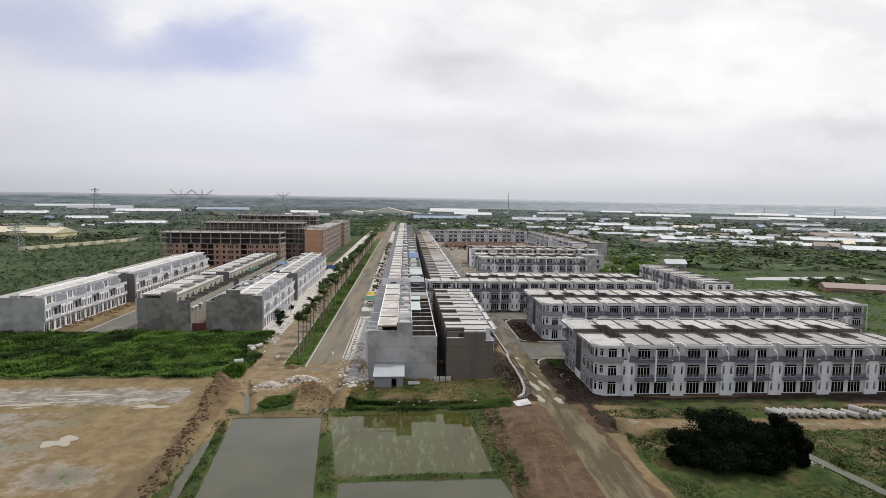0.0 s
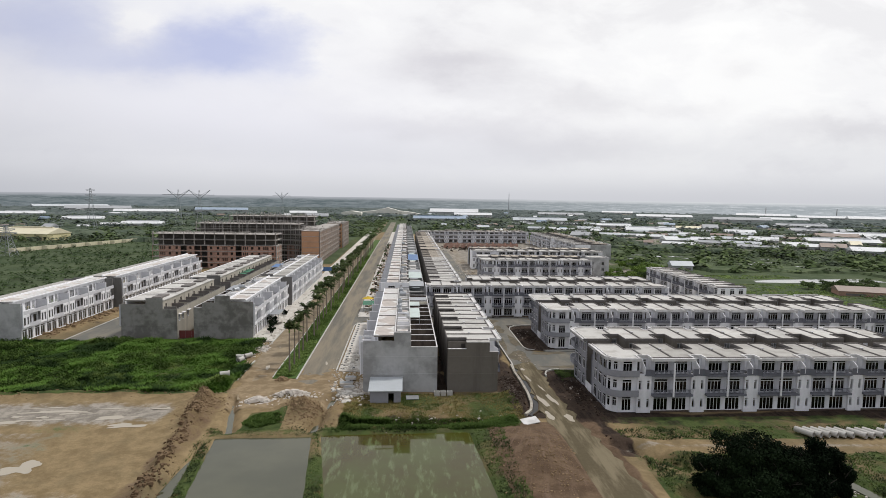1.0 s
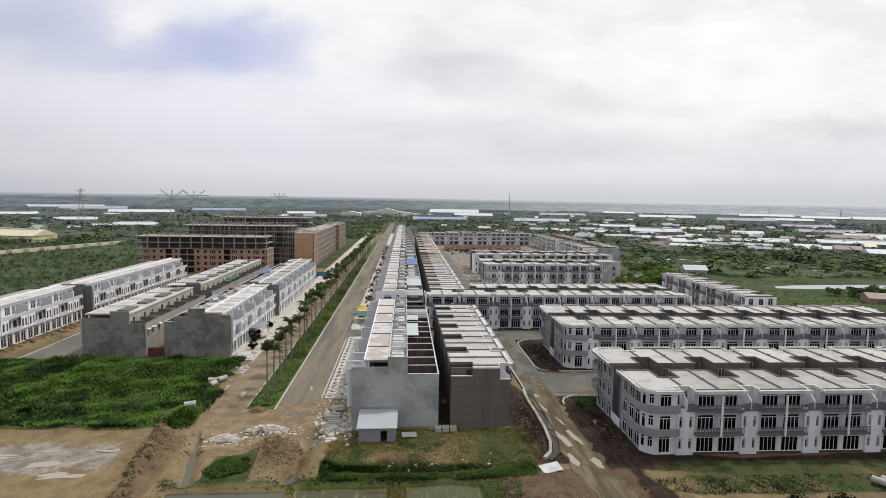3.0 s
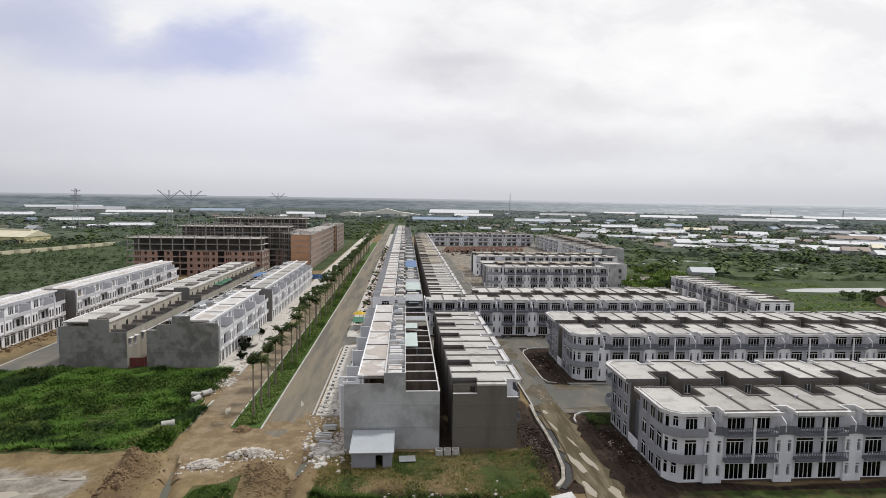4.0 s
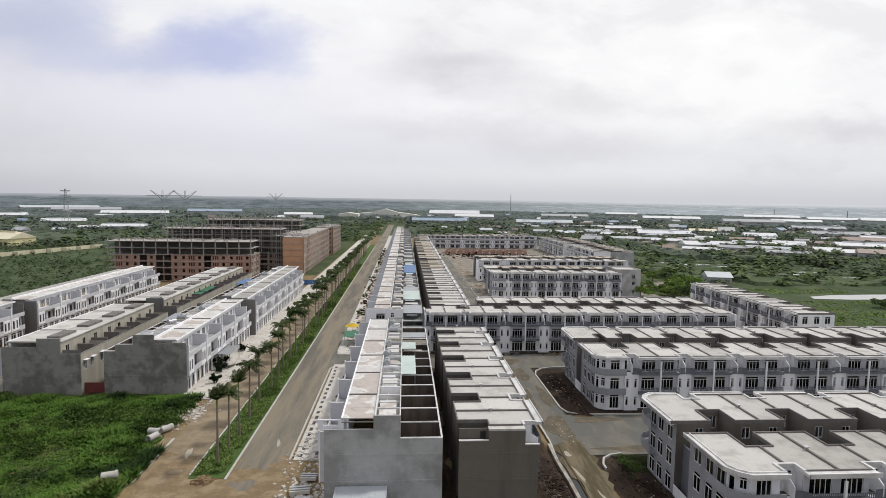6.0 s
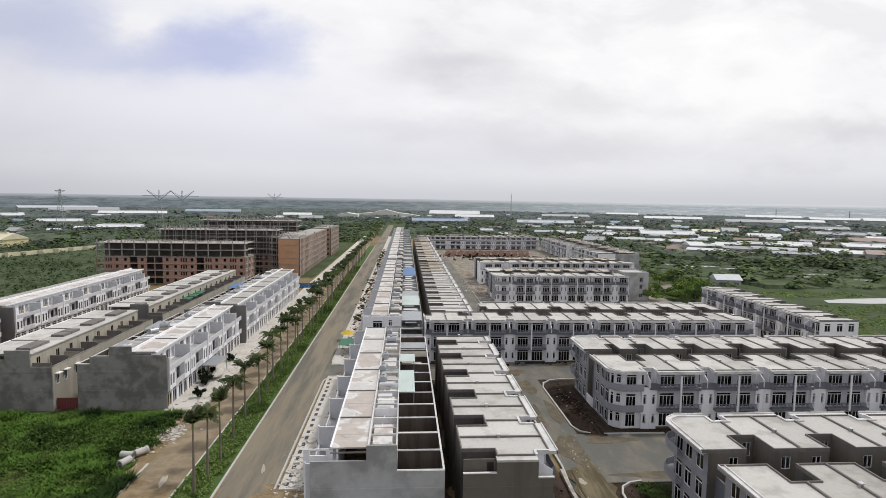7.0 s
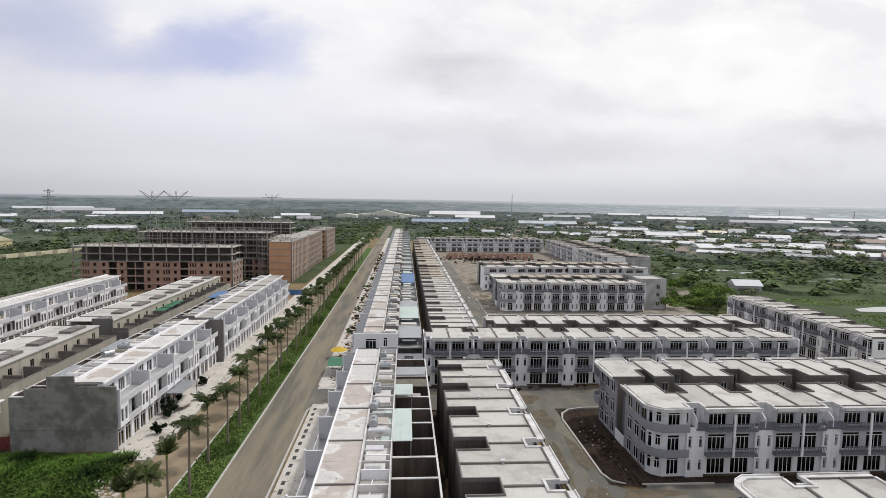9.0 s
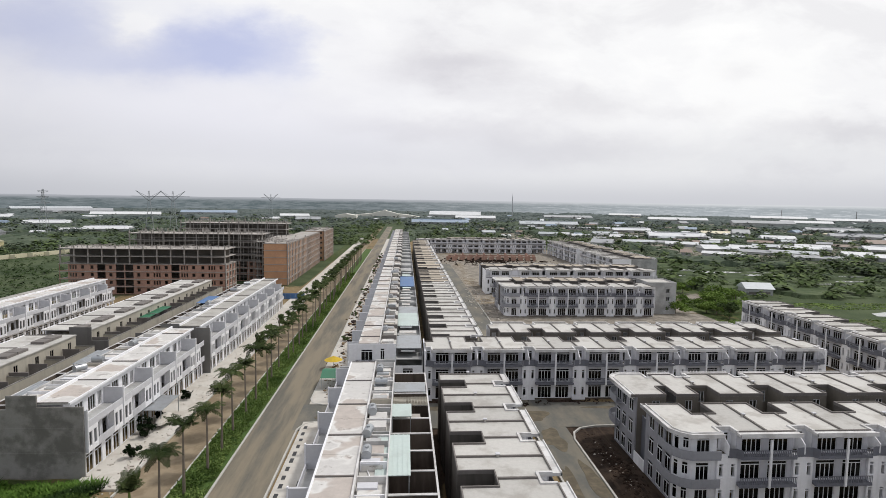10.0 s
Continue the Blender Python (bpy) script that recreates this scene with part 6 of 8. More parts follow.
def tree(x, y, height, radius, seed, material, label, trunks=1, leaf=0.28, per=170, clumps=14, group="trees"):
    rng = random.Random(seed)
    h = thing("tree", label, "tree", group)
    h.location = (x, y, -0.1)
    s = Shape()
    for k in range(trunks):
        a = rng.uniform(0, 6.28)
        r = radius * 0.35 * (k > 0)
        foot = Vector((r * math.cos(a), r * math.sin(a), 0))
        s.tube(foot, foot + Vector((0.1, 0.1, height * 0.55)), 0.2, 0.12, 7)
        for j in range(3):
            b = rng.uniform(0, 6.28)
            s.tube(foot + Vector((0.07, 0.07, height * (0.3 + 0.1 * j))), foot + Vector((radius * 0.6 * math.cos(b), radius * 0.6 * math.sin(b), height * rng.uniform(0.55, 0.8))), 0.09, 0.04, 5)
    part("trunk", s, M_DARKBARK if material is M_DARKTREE else M_TRUNK, h)
    low = 0.12 if trunks == 3 else 0.32
    cs = []
    for k in range(clumps):
        a, q = rng.uniform(0, 6.28), radius * math.sqrt(rng.random()) * 0.8
        z = height * rng.uniform(low, 0.88) * (1 - 0.25 * q / radius)
        cs.append((q * math.cos(a), q * math.sin(a), z, radius * rng.uniform(0.26, 0.45), height * rng.uniform(0.10, 0.17)))
    V, F = leaf_cloud(cs, leaf, per, seed)
    raw("crown", V, F, material, h)
    return h


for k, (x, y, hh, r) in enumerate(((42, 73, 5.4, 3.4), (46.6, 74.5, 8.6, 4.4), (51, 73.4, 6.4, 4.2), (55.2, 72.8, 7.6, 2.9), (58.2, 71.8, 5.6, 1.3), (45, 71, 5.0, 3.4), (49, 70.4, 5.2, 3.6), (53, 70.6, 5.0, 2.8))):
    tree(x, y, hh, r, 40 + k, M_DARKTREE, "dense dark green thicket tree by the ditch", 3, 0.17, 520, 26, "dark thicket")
for k in range(16):
    x, y = rp.uniform(98, 140), rp.uniform(258, 330)
    tree(x, y, rp.uniform(4, 7.5), rp.uniform(3.6, 6), 70 + k, M_LIGHTTREE if y > 268 else M_SCRUB, "leafy green tree at the edge of the estate", 1, 0.4, 90, 10, "estate edge trees")
for k in range(9):
    tree(rp.uniform(182, 205), rp.uniform(226, 262), rp.uniform(4, 6.5), rp.uniform(2.6, 4), 110 + k, M_SCRUB, "round green tree beside the lagoon", 1, 0.4, 90, 10, "lagoon trees")
for k in range(16):
    x = -33.2 + rp.uniform(-1.2, 1.0)
    tree(x, 222 + 13 * k + rp.uniform(-2, 2), rp.uniform(3.5, 6), rp.uniform(1.6, 2.6), 140 + k, M_SCRUB, "young street tree on the paved forecourt", 1, 0.25, 90, 9, "forecourt trees")
for k in range(10):
    tree(-12.6 + rp.uniform(-0.6, 0.6), 235 + 27 * k + rp.uniform(-6, 6), rp.uniform(1.6, 3.2), rp.uniform(0.8, 1.4), 180 + k, M_SCRUB, "small street tree on the pavement", 1, 0.18, 60, 7, "pavement trees")
for k, (x, y, hh, r) in enumerate(((-37.5, 168.5, 2.6, 1.5), (-38.4, 171, 3.2, 1.6), (-37.6, 186, 2.4, 1.3), (-36.0, 161.5, 2.8, 1.2), (-37.8, 176, 2.2, 1.1))):
    tree(x, y, hh, r, 220 + k, M_DARKTREE, "dark potted shrub before the white shophouses", 2, 0.16, 90, 8, "forecourt shrubs")

# clipped hedge in the verge
cs = []
rn = np.random.RandomState(9)
for yy in np.arange(122, 372, 0.55):
    for k in range(6):
        cs.append((rn.uniform(-26.2, -22.2), yy + rn.uniform(-0.4, 0.4), 0.35 + rn.uniform(0, 0.15), rn.uniform(0.4, 0.75), rn.uniform(0.25, 0.5)))
V, F = leaf_cloud(cs, 0.16, 26, 9)
tagged(raw("hedge", V, F, M_HEDGE), "low leafy green hedge planted in the verge", "hedge", "", "stuff")


def tufts(name, n, box, height, seed, material, label, keep=None, wide=1.0):
    """Grass as bent pointed blades in tufts over a stretch of ground."""
    rng = np.random.RandomState(seed)
    x, y = rng.uniform(box[0], box[1], n), rng.uniform(box[2], box[3], n)
    ok = 0.35 + 0.65 * sheet(x, y, 6, seed) > rng.uniform(-0.6, 0.5, n)
    if keep is not None:
        ok &= keep(x, y)
    x, y = x[ok], y[ok]
    z = ground_height(x, y)
    hgt = height * np.clip(0.55 + 0.35 * sheet(x, y, 8, seed + 1) + 0.55 * sheet(x, y, 3.4, seed + 2), 0.15, 2) * rng.uniform(0.6, 1.3, len(x))
    V = []
    for b in range(5):
        a = rng.uniform(0, 6.28, len(x))
        w = wide * (0.10 + 0.16 * rng.rand(len(x)))
        dx, dy = np.cos(a), np.sin(a)
        lean = hgt * rng.uniform(0.7, 1.6, len(x))
        ox, oy = rng.uniform(-0.3, 0.3, len(x)), rng.uniform(-0.3, 0.3, len(x))
        p0 = np.stack([x + ox - dy * w, y + oy + dx * w, z - 0.05], -1)
        p1 = np.stack([x + ox + dy * w, y + oy - dx * w, z - 0.05], -1)
        p2 = np.stack([x + ox + dx * lean, y + oy + dy * lean, z + hgt], -1)
        V.append(np.stack([p0, p1, p2], 1))
    V = np.concatenate(V).reshape(-1, 3)
    F = np.arange(len(V)).reshape(-1, 3)
    tagged(raw(name, V, F, material), label, "grass", "", "stuff")


tufts("wild_grass", 42000, (-108, -33.8, 113, 154), 0.85, 21, M_GRASS, "lush knee-high wild grass on the empty plot", lambda x, y: (x < -36.6 + 1.6 * sheet(x, y, 3.0, 51)) | (y < 129 + 4 * sheet(x, y, 5.0, 52)))
cs = []
rn = np.random.RandomState(61)
for k in range(420):
    x, y = rn.uniform(-106, -36), 153.5 - abs(rn.normal()) * 9 if k % 2 else rn.uniform(114, 153)
    if y < 114 or sheet(np.array([x]), np.array([y]), 11, 62)[0] < -0.1:
        continue
    for j in range(4):
        cs.append((x + rn.normal() * 0.9, y + rn.normal() * 0.7, rn.uniform(0.2, 0.7), rn.uniform(0.5, 1.2), rn.uniform(0.3, 1.0)))
V, F = leaf_cloud(cs, 0.2, 40, 63)
tagged(raw("weeds", V, F, M_WEED), "dark green weed clumps in the wild grass", "weeds", "", "stuff")
tufts("bund_grass", 20000, (-31, 17, 60, 96), 0.26, 22, M_BUNDGRASS, "short grass on the pond bunds", wide=0.45, keep=
      lambda x, y: np.all([inside(x, y, p) < -0.2 for p in PONDS], axis=0) & (ground_height(x, y) > -0.4))
tufts("waste_grass", 9000, (-10, 22, 98, 111.5), 0.22, 23, M_STRAW, "thin yellowed grass on the waste strip", wide=0.45)
tufts("bank_weeds", 5000, (-10, 20, 94.6, 99.0), 0.55, 27, M_WEED, "dark green weeds along the pond's bank", lambda x, y: np.all([inside(x, y, p) < -0.3 for p in PONDS], axis=0), 0.6)
tufts("corner_grass", 900, (34.2, 39.5, 118.5, 125.8), 0.25, 28, M_BUNDGRASS, "short green grass on the plot's corner", lambda x, y: y > 119 + 2.5 * sheet(x, y, 2.0, 53), 0.6)
tufts("roadside_grass", 18000, (36, 100, 60, 94), 0.26, 24, M_BUNDGRASS, "short green grass beside the ditch", lambda x, y: np.abs(y - 86.5) > 2.8, 0.5)
tufts("meadow_grass", 20000, (108, 200, 150, 290), 0.22, 26, M_MEADOW, "bright green meadow grass by the lagoon", lambda x, y: (y < 259) | (y > 277), 3.2)
tufts("verge_end_grass", 2400, (-26.5, -19.5, 96, 103), 0.3, 25, M_WEED, "green weeds beside the soil heap", lambda x, y: ((x + 23) / 3.6) ** 2 + ((y - 99.3) / 3.6) ** 2 < 0.7 + 0.4 * sheet(x, y, 2.0, 8))


def woods(name, n, area, size, seed, material, label, leaves, keep=None):
    """Far scrub and woods: crowns of loose leaf sprays with broken outlines, standing in their hundreds."""
    rng = np.random.RandomState(seed)
    a, r = rng.uniform(area[0], area[1], n), area[2] * (area[3] / area[2]) ** rng.rand(n)
    x, y = r * np.sin(a), 40 + r * np.cos(a)
    ok = sheet(x, y, 60, seed) + 0.6 * sheet(x, y, 21, seed + 1) > rng.uniform(-0.9, 0.5, n)
    if keep is not None:
        ok &= keep(x, y)
    x, y = x[ok], y[ok]
    n = len(x)
    s = size[0] + (size[1] - size[0]) * rng.rand(n) ** 1.6
    d = rng.normal(size=(n, leaves, 3))
    d /= np.linalg.norm(d, axis=2)[..., None]
    d[..., 2] = np.abs(d[..., 2]) * 1.3 - 0.2
    rad = rng.uniform(0.5, 1.15, (n, leaves, 1))
    p = d * rad * np.stack([s, s, s * rng.uniform(0.6, 1.0, n)], -1)[:, None] + np.stack([x, y, s * 0.42], -1)[:, None]
    u = rng.normal(size=(n, leaves, 3))
    nrm = d + np.array([0, 0, 1.7]) + 0.25 * rng.normal(size=(n, leaves, 3))
    nrm /= np.linalg.norm(nrm, axis=2)[..., None]
    u -= (u * nrm).sum(-1, keepdims=True) * nrm
    u /= np.linalg.norm(u, axis=2)[..., None]
    v = np.cross(nrm, u)
    w = (s[:, None, None] * rng.uniform(0.26, 0.50, (n, leaves, 1)))
    V = np.stack([p - u * w, p - v * w * 0.7, p + u * w, p + v * w * 0.7], 2).reshape(-1, 3)
    F = np.arange(len(V)).reshape(-1, 4)
    tagged(raw(name, V, F, material), label, "trees", "", "stuff")


def open_land(x, y):
    built = (x > -150) & (x < 135) & (y < 560)
    road = (np.abs(x + 22) < 26) & (y < 950)
    lagoon = (x > 140) & (x < 250) & (y > 240) & (y < 300)
    meadow = (x > 105) & (x < 185) & (y > 150) & (y < 262)
    lots = (y < 152) & (x > -140) & (x < 200) | (x < -100) & (x > -330) & (y < 430 + 0.35 * (x + 330))
    wet = np.zeros_like(built)
    for cx, cy, rx, ry in FLOODS:
        wet |= (x - cx) ** 2 / (rx + 3) ** 2 + (y - cy + 3) ** 2 / (ry + 9) ** 2 < 1
    return ~(built | road | lagoon | meadow | lots | wet)


woods("field_scrub", 15000, (-1.0, -0.2, 150, 560), (0.5, 1.6), 35, M_FIELD, "low green scrub on the open field", 12, lambda x, y: (x < -106) & (x > -340) & (y > 155) & ~((x > -134) & (y > 296)))
woods("scrub", 5000, (-0.95, 0.95, 170, 560), (0.7, 2.4), 31, M_SCRUB, "green scrub and bushes around the estate", 15, open_land)
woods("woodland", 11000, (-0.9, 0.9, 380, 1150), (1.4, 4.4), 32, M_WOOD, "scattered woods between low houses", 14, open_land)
woods("far_woods", 7000, (-0.85, 0.85, 700, 1930), (2.4, 6.5), 33, M_HAZELEAF, "distant hazy woods on the plain", 11, open_land)
woods("avenue_trees", 2600, (-0.16, 0.02, 480, 1000), (1.2, 3.2), 36, M_SCRUB, "green trees beside the avenue beyond the brick blocks", 20, lambda x, y: (x > -95) & (x < -27) & (y > 560) & (y < 1000))
woods("dark_copses", 3600, (-0.9, 0.9, 300, 1300), (2.2, 5.2), 34, M_SCRUB, "dark copses on the plain", 24, open_land)


# ---- the town in the distance ----
M_TIN = [surface("tin_roof_%s" % n, c, tuple(v * 0.7 for v in c), 0.4, 0.1, 0.6, rough=0.5) for n, c in
         (("white", (0.68, 0.69, 0.70)), ("grey", (0.36, 0.37, 0.385)), ("blue", (0.27, 0.34, 0.43)), ("rust", (0.24, 0.17, 0.135)), ("cream", (0.72, 0.66, 0.48)), ("pale", (0.50, 0.53, 0.55)))]
M_PALEWALL = surface("pale_far_wall", (0.42, 0.425, 0.43), (0.3, 0.3, 0.31), 0.4, 0.1, 1.0)
M_YELLOWWALL = surface("yellow_far_wall", (0.74, 0.66, 0.38), (0.62, 0.55, 0.34), 0.4, 0.1, 1.0)


HALLS = []


def hall(x, y, w, d, h, roof, wall, label, turn=0.0, category="factory", name="factory_hall", windows=True, group="distant halls"):
    """A low gabled hall: walls with ridged sheet roof, a ridge vent, a row of dark doorways."""
    e = h * 0.55
    HALLS.append((x, y, max(w, d) / 2))
    t = tagged(part(name, Shape().box(-w / 2, w / 2, -d / 2, d / 2, 0, e), wall), label, category, group)
    t.matrix_basis = pose(x, y, -0.2, 0, 0, turn)
    part("roof", Shape().extrude([(-d / 2 - 0.6, e), (d / 2 + 0.6, e), (0, h)], -w / 2 - 0.6, w / 2 + 0.6), roof, t, "sheet metal roof")
    if windows and y < 1100:
        n = min(4, max(2, int(w / 20)))
        for i in range(n):
            c = -w / 2 + w * (i + 0.5) / n
            part("doorway", Shape().box(c - w / n * 0.3, c + w / n * 0.3, -d / 2 - 0.06, -d / 2 + 0.1, 0.3, e * 0.55), M_SEAM, t, "dark doorway")
        if w > 40:
            part("ridge_vent", Shape().box(-w * 0.4, w * 0.4, -0.9, 0.9, h - 0.2, h + 0.7), roof, t)
    return t


W_, G_, B_, R_, C_, P_ = M_TIN
for x, y, w, d, h, rf, wl_, turn in (
        (-880, 1560, 170, 60, 11, P_, M_PALEWALL, 40), (-518, 1180, 115, 40, 10, W_, M_PALEWALL, 22), (-430, 1370, 115, 40, 11, B_, M_PALEWALL, 15),
        (-218, 1235, 56, 30, 9, W_, M_PALEWALL, 15), (-305, 490, 48, 24, 10, C_, M_YELLOWWALL, -12), (-345, 505, 40, 22, 9, C_, M_YELLOWWALL, -12), (-320, 720, 46, 20, 6, W_, M_PALEWALL, 10),
        (-517, 1060, 28, 18, 6, W_, M_PALEWALL, 20), (115, 1330, 112, 40, 16, W_, M_PALEWALL, -8),
        (147, 1225, 80, 34, 10, W_, M_PALEWALL, -6), (388, 1400, 110, 60, 9, G_, M_PALEWALL, -10), (660, 1730, 90, 60, 9, W_, M_PALEWALL, -22),
        (603, 1290, 120, 50, 10, W_, M_PALEWALL, -20), (684, 1115, 105, 40, 10, G_, M_PALEWALL, -22), (400, 655, 32, 18, 7, W_, M_PALEWALL, -20), (1060, 1370, 120, 60, 10, W_, M_PALEWALL, -30),
        (1103, 1270, 100, 60, 12, W_, M_PALEWALL, -32), (302, 682, 58, 24, 7.5, W_, M_PALEWALL, -16), (540, 712, 60, 24, 7, G_, M_PALEWALL, -26), (419, 520, 60, 20, 6, W_, M_PALEWALL, -24),
        (343, 461, 30, 14, 5, W_, M_PALEWALL, -24), (362, 414, 34, 16, 6, W_, M_PALEWALL, -24), (395, 762, 38, 18, 6, C_, M_PALEWALL, -20), (402, 725, 18, 14, 10, G_, M_PALEWALL, -20),
        (308, 822, 48, 20, 6, W_, M_PALEWALL, -14), (340, 538, 32, 12, 4.5, W_, M_PALEWALL, -20), (157, 314, 11, 9, 5, P_, M_PALEWALL, -10), (196, 228, 24, 9, 3.8, R_, M_BRICK, -20),
        (60, 985, 90, 30, 9, B_, M_PALEWALL, -2), (820, 1180, 90, 40, 9, W_, M_PALEWALL, -28), (1000, 1530, 130, 80, 11, W_, M_PALEWALL, -30),
        (640, 880, 70, 26, 7, G_, M_PALEWALL, -26), (520, 610, 60, 22, 7, W_, M_PALEWALL, -26), (470, 590, 40, 20, 7, R_, M_PALEWALL, -24), (-700, 1350, 130, 40, 12, G_, M_PALEWALL, 28),
        (-640, 1000, 60, 24, 8, W_, M_PALEWALL, 25), (-450, 830, 50, 20, 7, W_, M_PALEWALL, 20), (-160, 1050, 40, 20, 9, G_, M_PALEWALL, 6), (230, 960, 90, 26, 9, P_, M_PALEWALL, -8)):
    hall(x, y, w, d, h, rf, wl_, {W_: "white-roofed low factory hall on the plain", G_: "grey-roofed low factory hall on the plain", B_: "blue-roofed factory hall on the plain",
                                 R_: "rust-roofed low hall among trees", C_: "cream-roofed yellow hall beyond the scrub", P_: "pale-roofed large hall on the plain"}[rf], turn)

rh = random.Random(77)
homes = 0
while homes < 58:
    a, r = rh.uniform(-0.8, 0.8), 520 * (1500 / 520) ** rh.random()
    x, y = r * math.sin(a), 40 + r * math.cos(a)
    if -160 < x < 150 and y < 900 or (x < 0 and rh.random() < 0.6) or r < 680 and rh.random() < 0.6:
        continue
    hall(x, y, rh.uniform(6, 18), rh.uniform(7, 20), rh.uniform(3.5, 8), rh.choice((W_, G_, G_, P_, R_, C_, B_, W_)), M_PALEWALL, "small low tin-roofed house among trees", rh.uniform(-35, 35),
         "house", "low_house", False, "low houses on the plain")
    homes += 1


# lanes of long low workshops in the town to the east
rt = random.Random(91)
for lane, (a0, a1, r0, n) in enumerate(((0.44, 0.68, 525, 6), (0.36, 0.68, 590, 9), (0.30, 0.68, 655, 10), (0.26, 0.68, 730, 10), (0.20, 0.70, 850, 9), (0.12, 0.36, 690, 7), (0.30, 0.72, 1000, 9), (-0.62, -0.40, 760, 6), (0.05, 0.24, 790, 6))):
    for k in range(n):
        a = a0 + (a1 - a0) * (k + rt.uniform(0.1, 0.9)) / n
        r = r0 * rt.uniform(0.94, 1.06)
        long = rt.random() < 0.55
        hall(r * math.sin(a), 40 + r * math.cos(a), rt.uniform(14, 32) if long else rt.uniform(6, 13), rt.uniform(7, 11), rt.uniform(3.2, 4.8), rt.choice((W_, W_, G_, P_, P_, R_, W_)), M_PALEWALL,
             "long low tin-roofed workshop in the town" if long else "small low tin-roofed house among trees", -math.degrees(a) + rt.uniform(-16, 16), "workshop" if long else "house", "workshop" if long else "low_house", False, "low houses on the plain")


# a wide exhibition hall closing the avenue's view
expo = thing("exhibition_hall", "wide cream hall with stepped gables at the avenue's far end", "hall")
M_CREAMHALL = surface("cream_sheet_roof", (0.74, 0.72, 0.64), (0.60, 0.58, 0.52), 0.4, 0.1, 0.6, rough=0.6)
for prof, y0, nm in (([(-25, 0), (25, 0), (25, 11.5), (12, 15), (5, 16.2), (3, 17.6), (0, 18.4), (-3, 17.6), (-5, 16.2), (-12, 15), (-25, 11.5)], 0, "centre_hall"), ([(-80, 0), (-25, 0), (-25, 11), (-52, 8.5), (-80, 4.5)], 6, "west_wing"),
                     ([(25, 0), (72, 0), (72, 5), (48, 8.5), (25, 11)], 6, "east_wing"), ([(-92, 0), (-52, 0), (-52, 8), (-72, 11), (-92, 8)], -60, "side_hall")):
    part(nm, Shape().extrude([(-a, b) for a, b in reversed(prof)], y0, y0 + 40), M_CREAMHALL, expo).matrix_basis = pose(-38, 1235, 0, 0, 0, 90)
for i in range(6):
    part("doorway", Shape().box(-58.5 + 7.5 * i, -54 + 7.5 * i, 1234.8, 1235.4, 0.2, 6), M_SEAM, expo, "dark doorway")


# weathered steel, its base colour lightened to carry the distance's haze
M_PYLON = surface("hazed_lattice_steel", (0.34, 0.355, 0.37), (0.26, 0.27, 0.28), 0.4, 0.3, 1.0, rough=0.7)


def pylon(x, y, h, turn, label, wide=7):
    t = thing("pylon", label, "pylon", "power pylons")
    t.matrix_basis = pose(x, y, 0, 0, 0, turn)
    s = Shape()
    w = lambda z: 3.6 * (1 - z / h) ** 1.2 + 0.5
    zs = [h * k / 9 for k in range(10)]
    for z0, z1 in zip(zs, zs[1:]):
        for sx, sy in ((-1, -1), (1, -1), (1, 1), (-1, 1)):
            s.bar((sx * w(z0), sy * w(z0), z0), (sx * w(z1), sy * w(z1), z1), 0.24, 0.24)
            s.bar((sx * w(z0), sy * w(z0), z0), (-sy * w(z1) if sx == sy else sx * w(z1), sy * w(z1) if sx == sy else -sy * w(z1), z1), 0.12, 0.12)
    tagged(part("tower", s, M_PYLON, t, "grey steel lattice"), kind="stuff")
    if wide > 10:
        # a forked head: two arms rise outwards from a long cross beam
        for sx in (-1, 1):
            part("arm", Shape().bar((0, 0, h * 0.74), (sx * wide, 0, h), 0.5, 0.7).bar((0, 0, h * 0.83), (sx * wide, 0, h), 0.3, 0.3), M_PYLON, t)
        part("cross_beam", Shape().bar((-wide - 5, 0, h * 0.86), (wide + 5, 0, h * 0.86), 0.5, 0.6), M_PYLON, t)
    else:
        for z, r in ((0.70, 6.0), (0.82, 5.2), (0.94, 4.4)):
            part("arm", Shape().bar((-r, 0, h * z + 0.8), (r, 0, h * z + 0.8), 0.4, 0.5).bar((-r, 0, h * z + 0.6), (0, 0, h * z - 1), 0.25, 0.25).bar((r, 0, h * z + 0.6), (0, 0, h * z - 1), 0.25, 0.25), M_PYLON, t)
    return t


pylon(-335, 634, 44, 10, "grey lattice power pylon above the trees")
pylon(-285, 740, 45, 20, "grey lattice power pylon above the trees", 13)
pylon(-262, 748, 45, 20, "grey lattice power pylon above the trees", 13)
pylon(-238, 1120, 46, 15, "far lattice power pylon in the haze", 12)
pylon(-236, 356, 19, 0, "small lattice pole near the yellow hall")
pylon(-560, 800, 42, 30, "grey lattice power pylon at the edge of the plain")
mast = thing("radio_mast", "thin tall radio mast on the plain", "mast")
part("pole", Shape().tube((280, 1524, 0), (280, 1524, 54), 1.3, 0.7, 6), M_STEEL, mast)
part("antenna", Shape().tube((280, 1524, 54), (280, 1524, 60), 0.4, 0.2, 6), M_STEEL, mast)
for k, (x, y, hh) in enumerate(((1010, 1530, 27), (1180, 1480, 25))):
    c = thing("chimney", "slim grey factory chimney in the haze", "chimney", "chimneys")
    part("stack", Shape().tube((x, y, 0), (x, y, hh), 1.4, 1.0, 8), M_CONC, c)
    part("rim", Shape().tube((x, y, hh), (x, y, hh + 0.6), 1.3, 1.3, 8), M_CONC, c)
wall_ = thing("boundary_wall", "long cream wall at the edge of the scrub field", "wall")
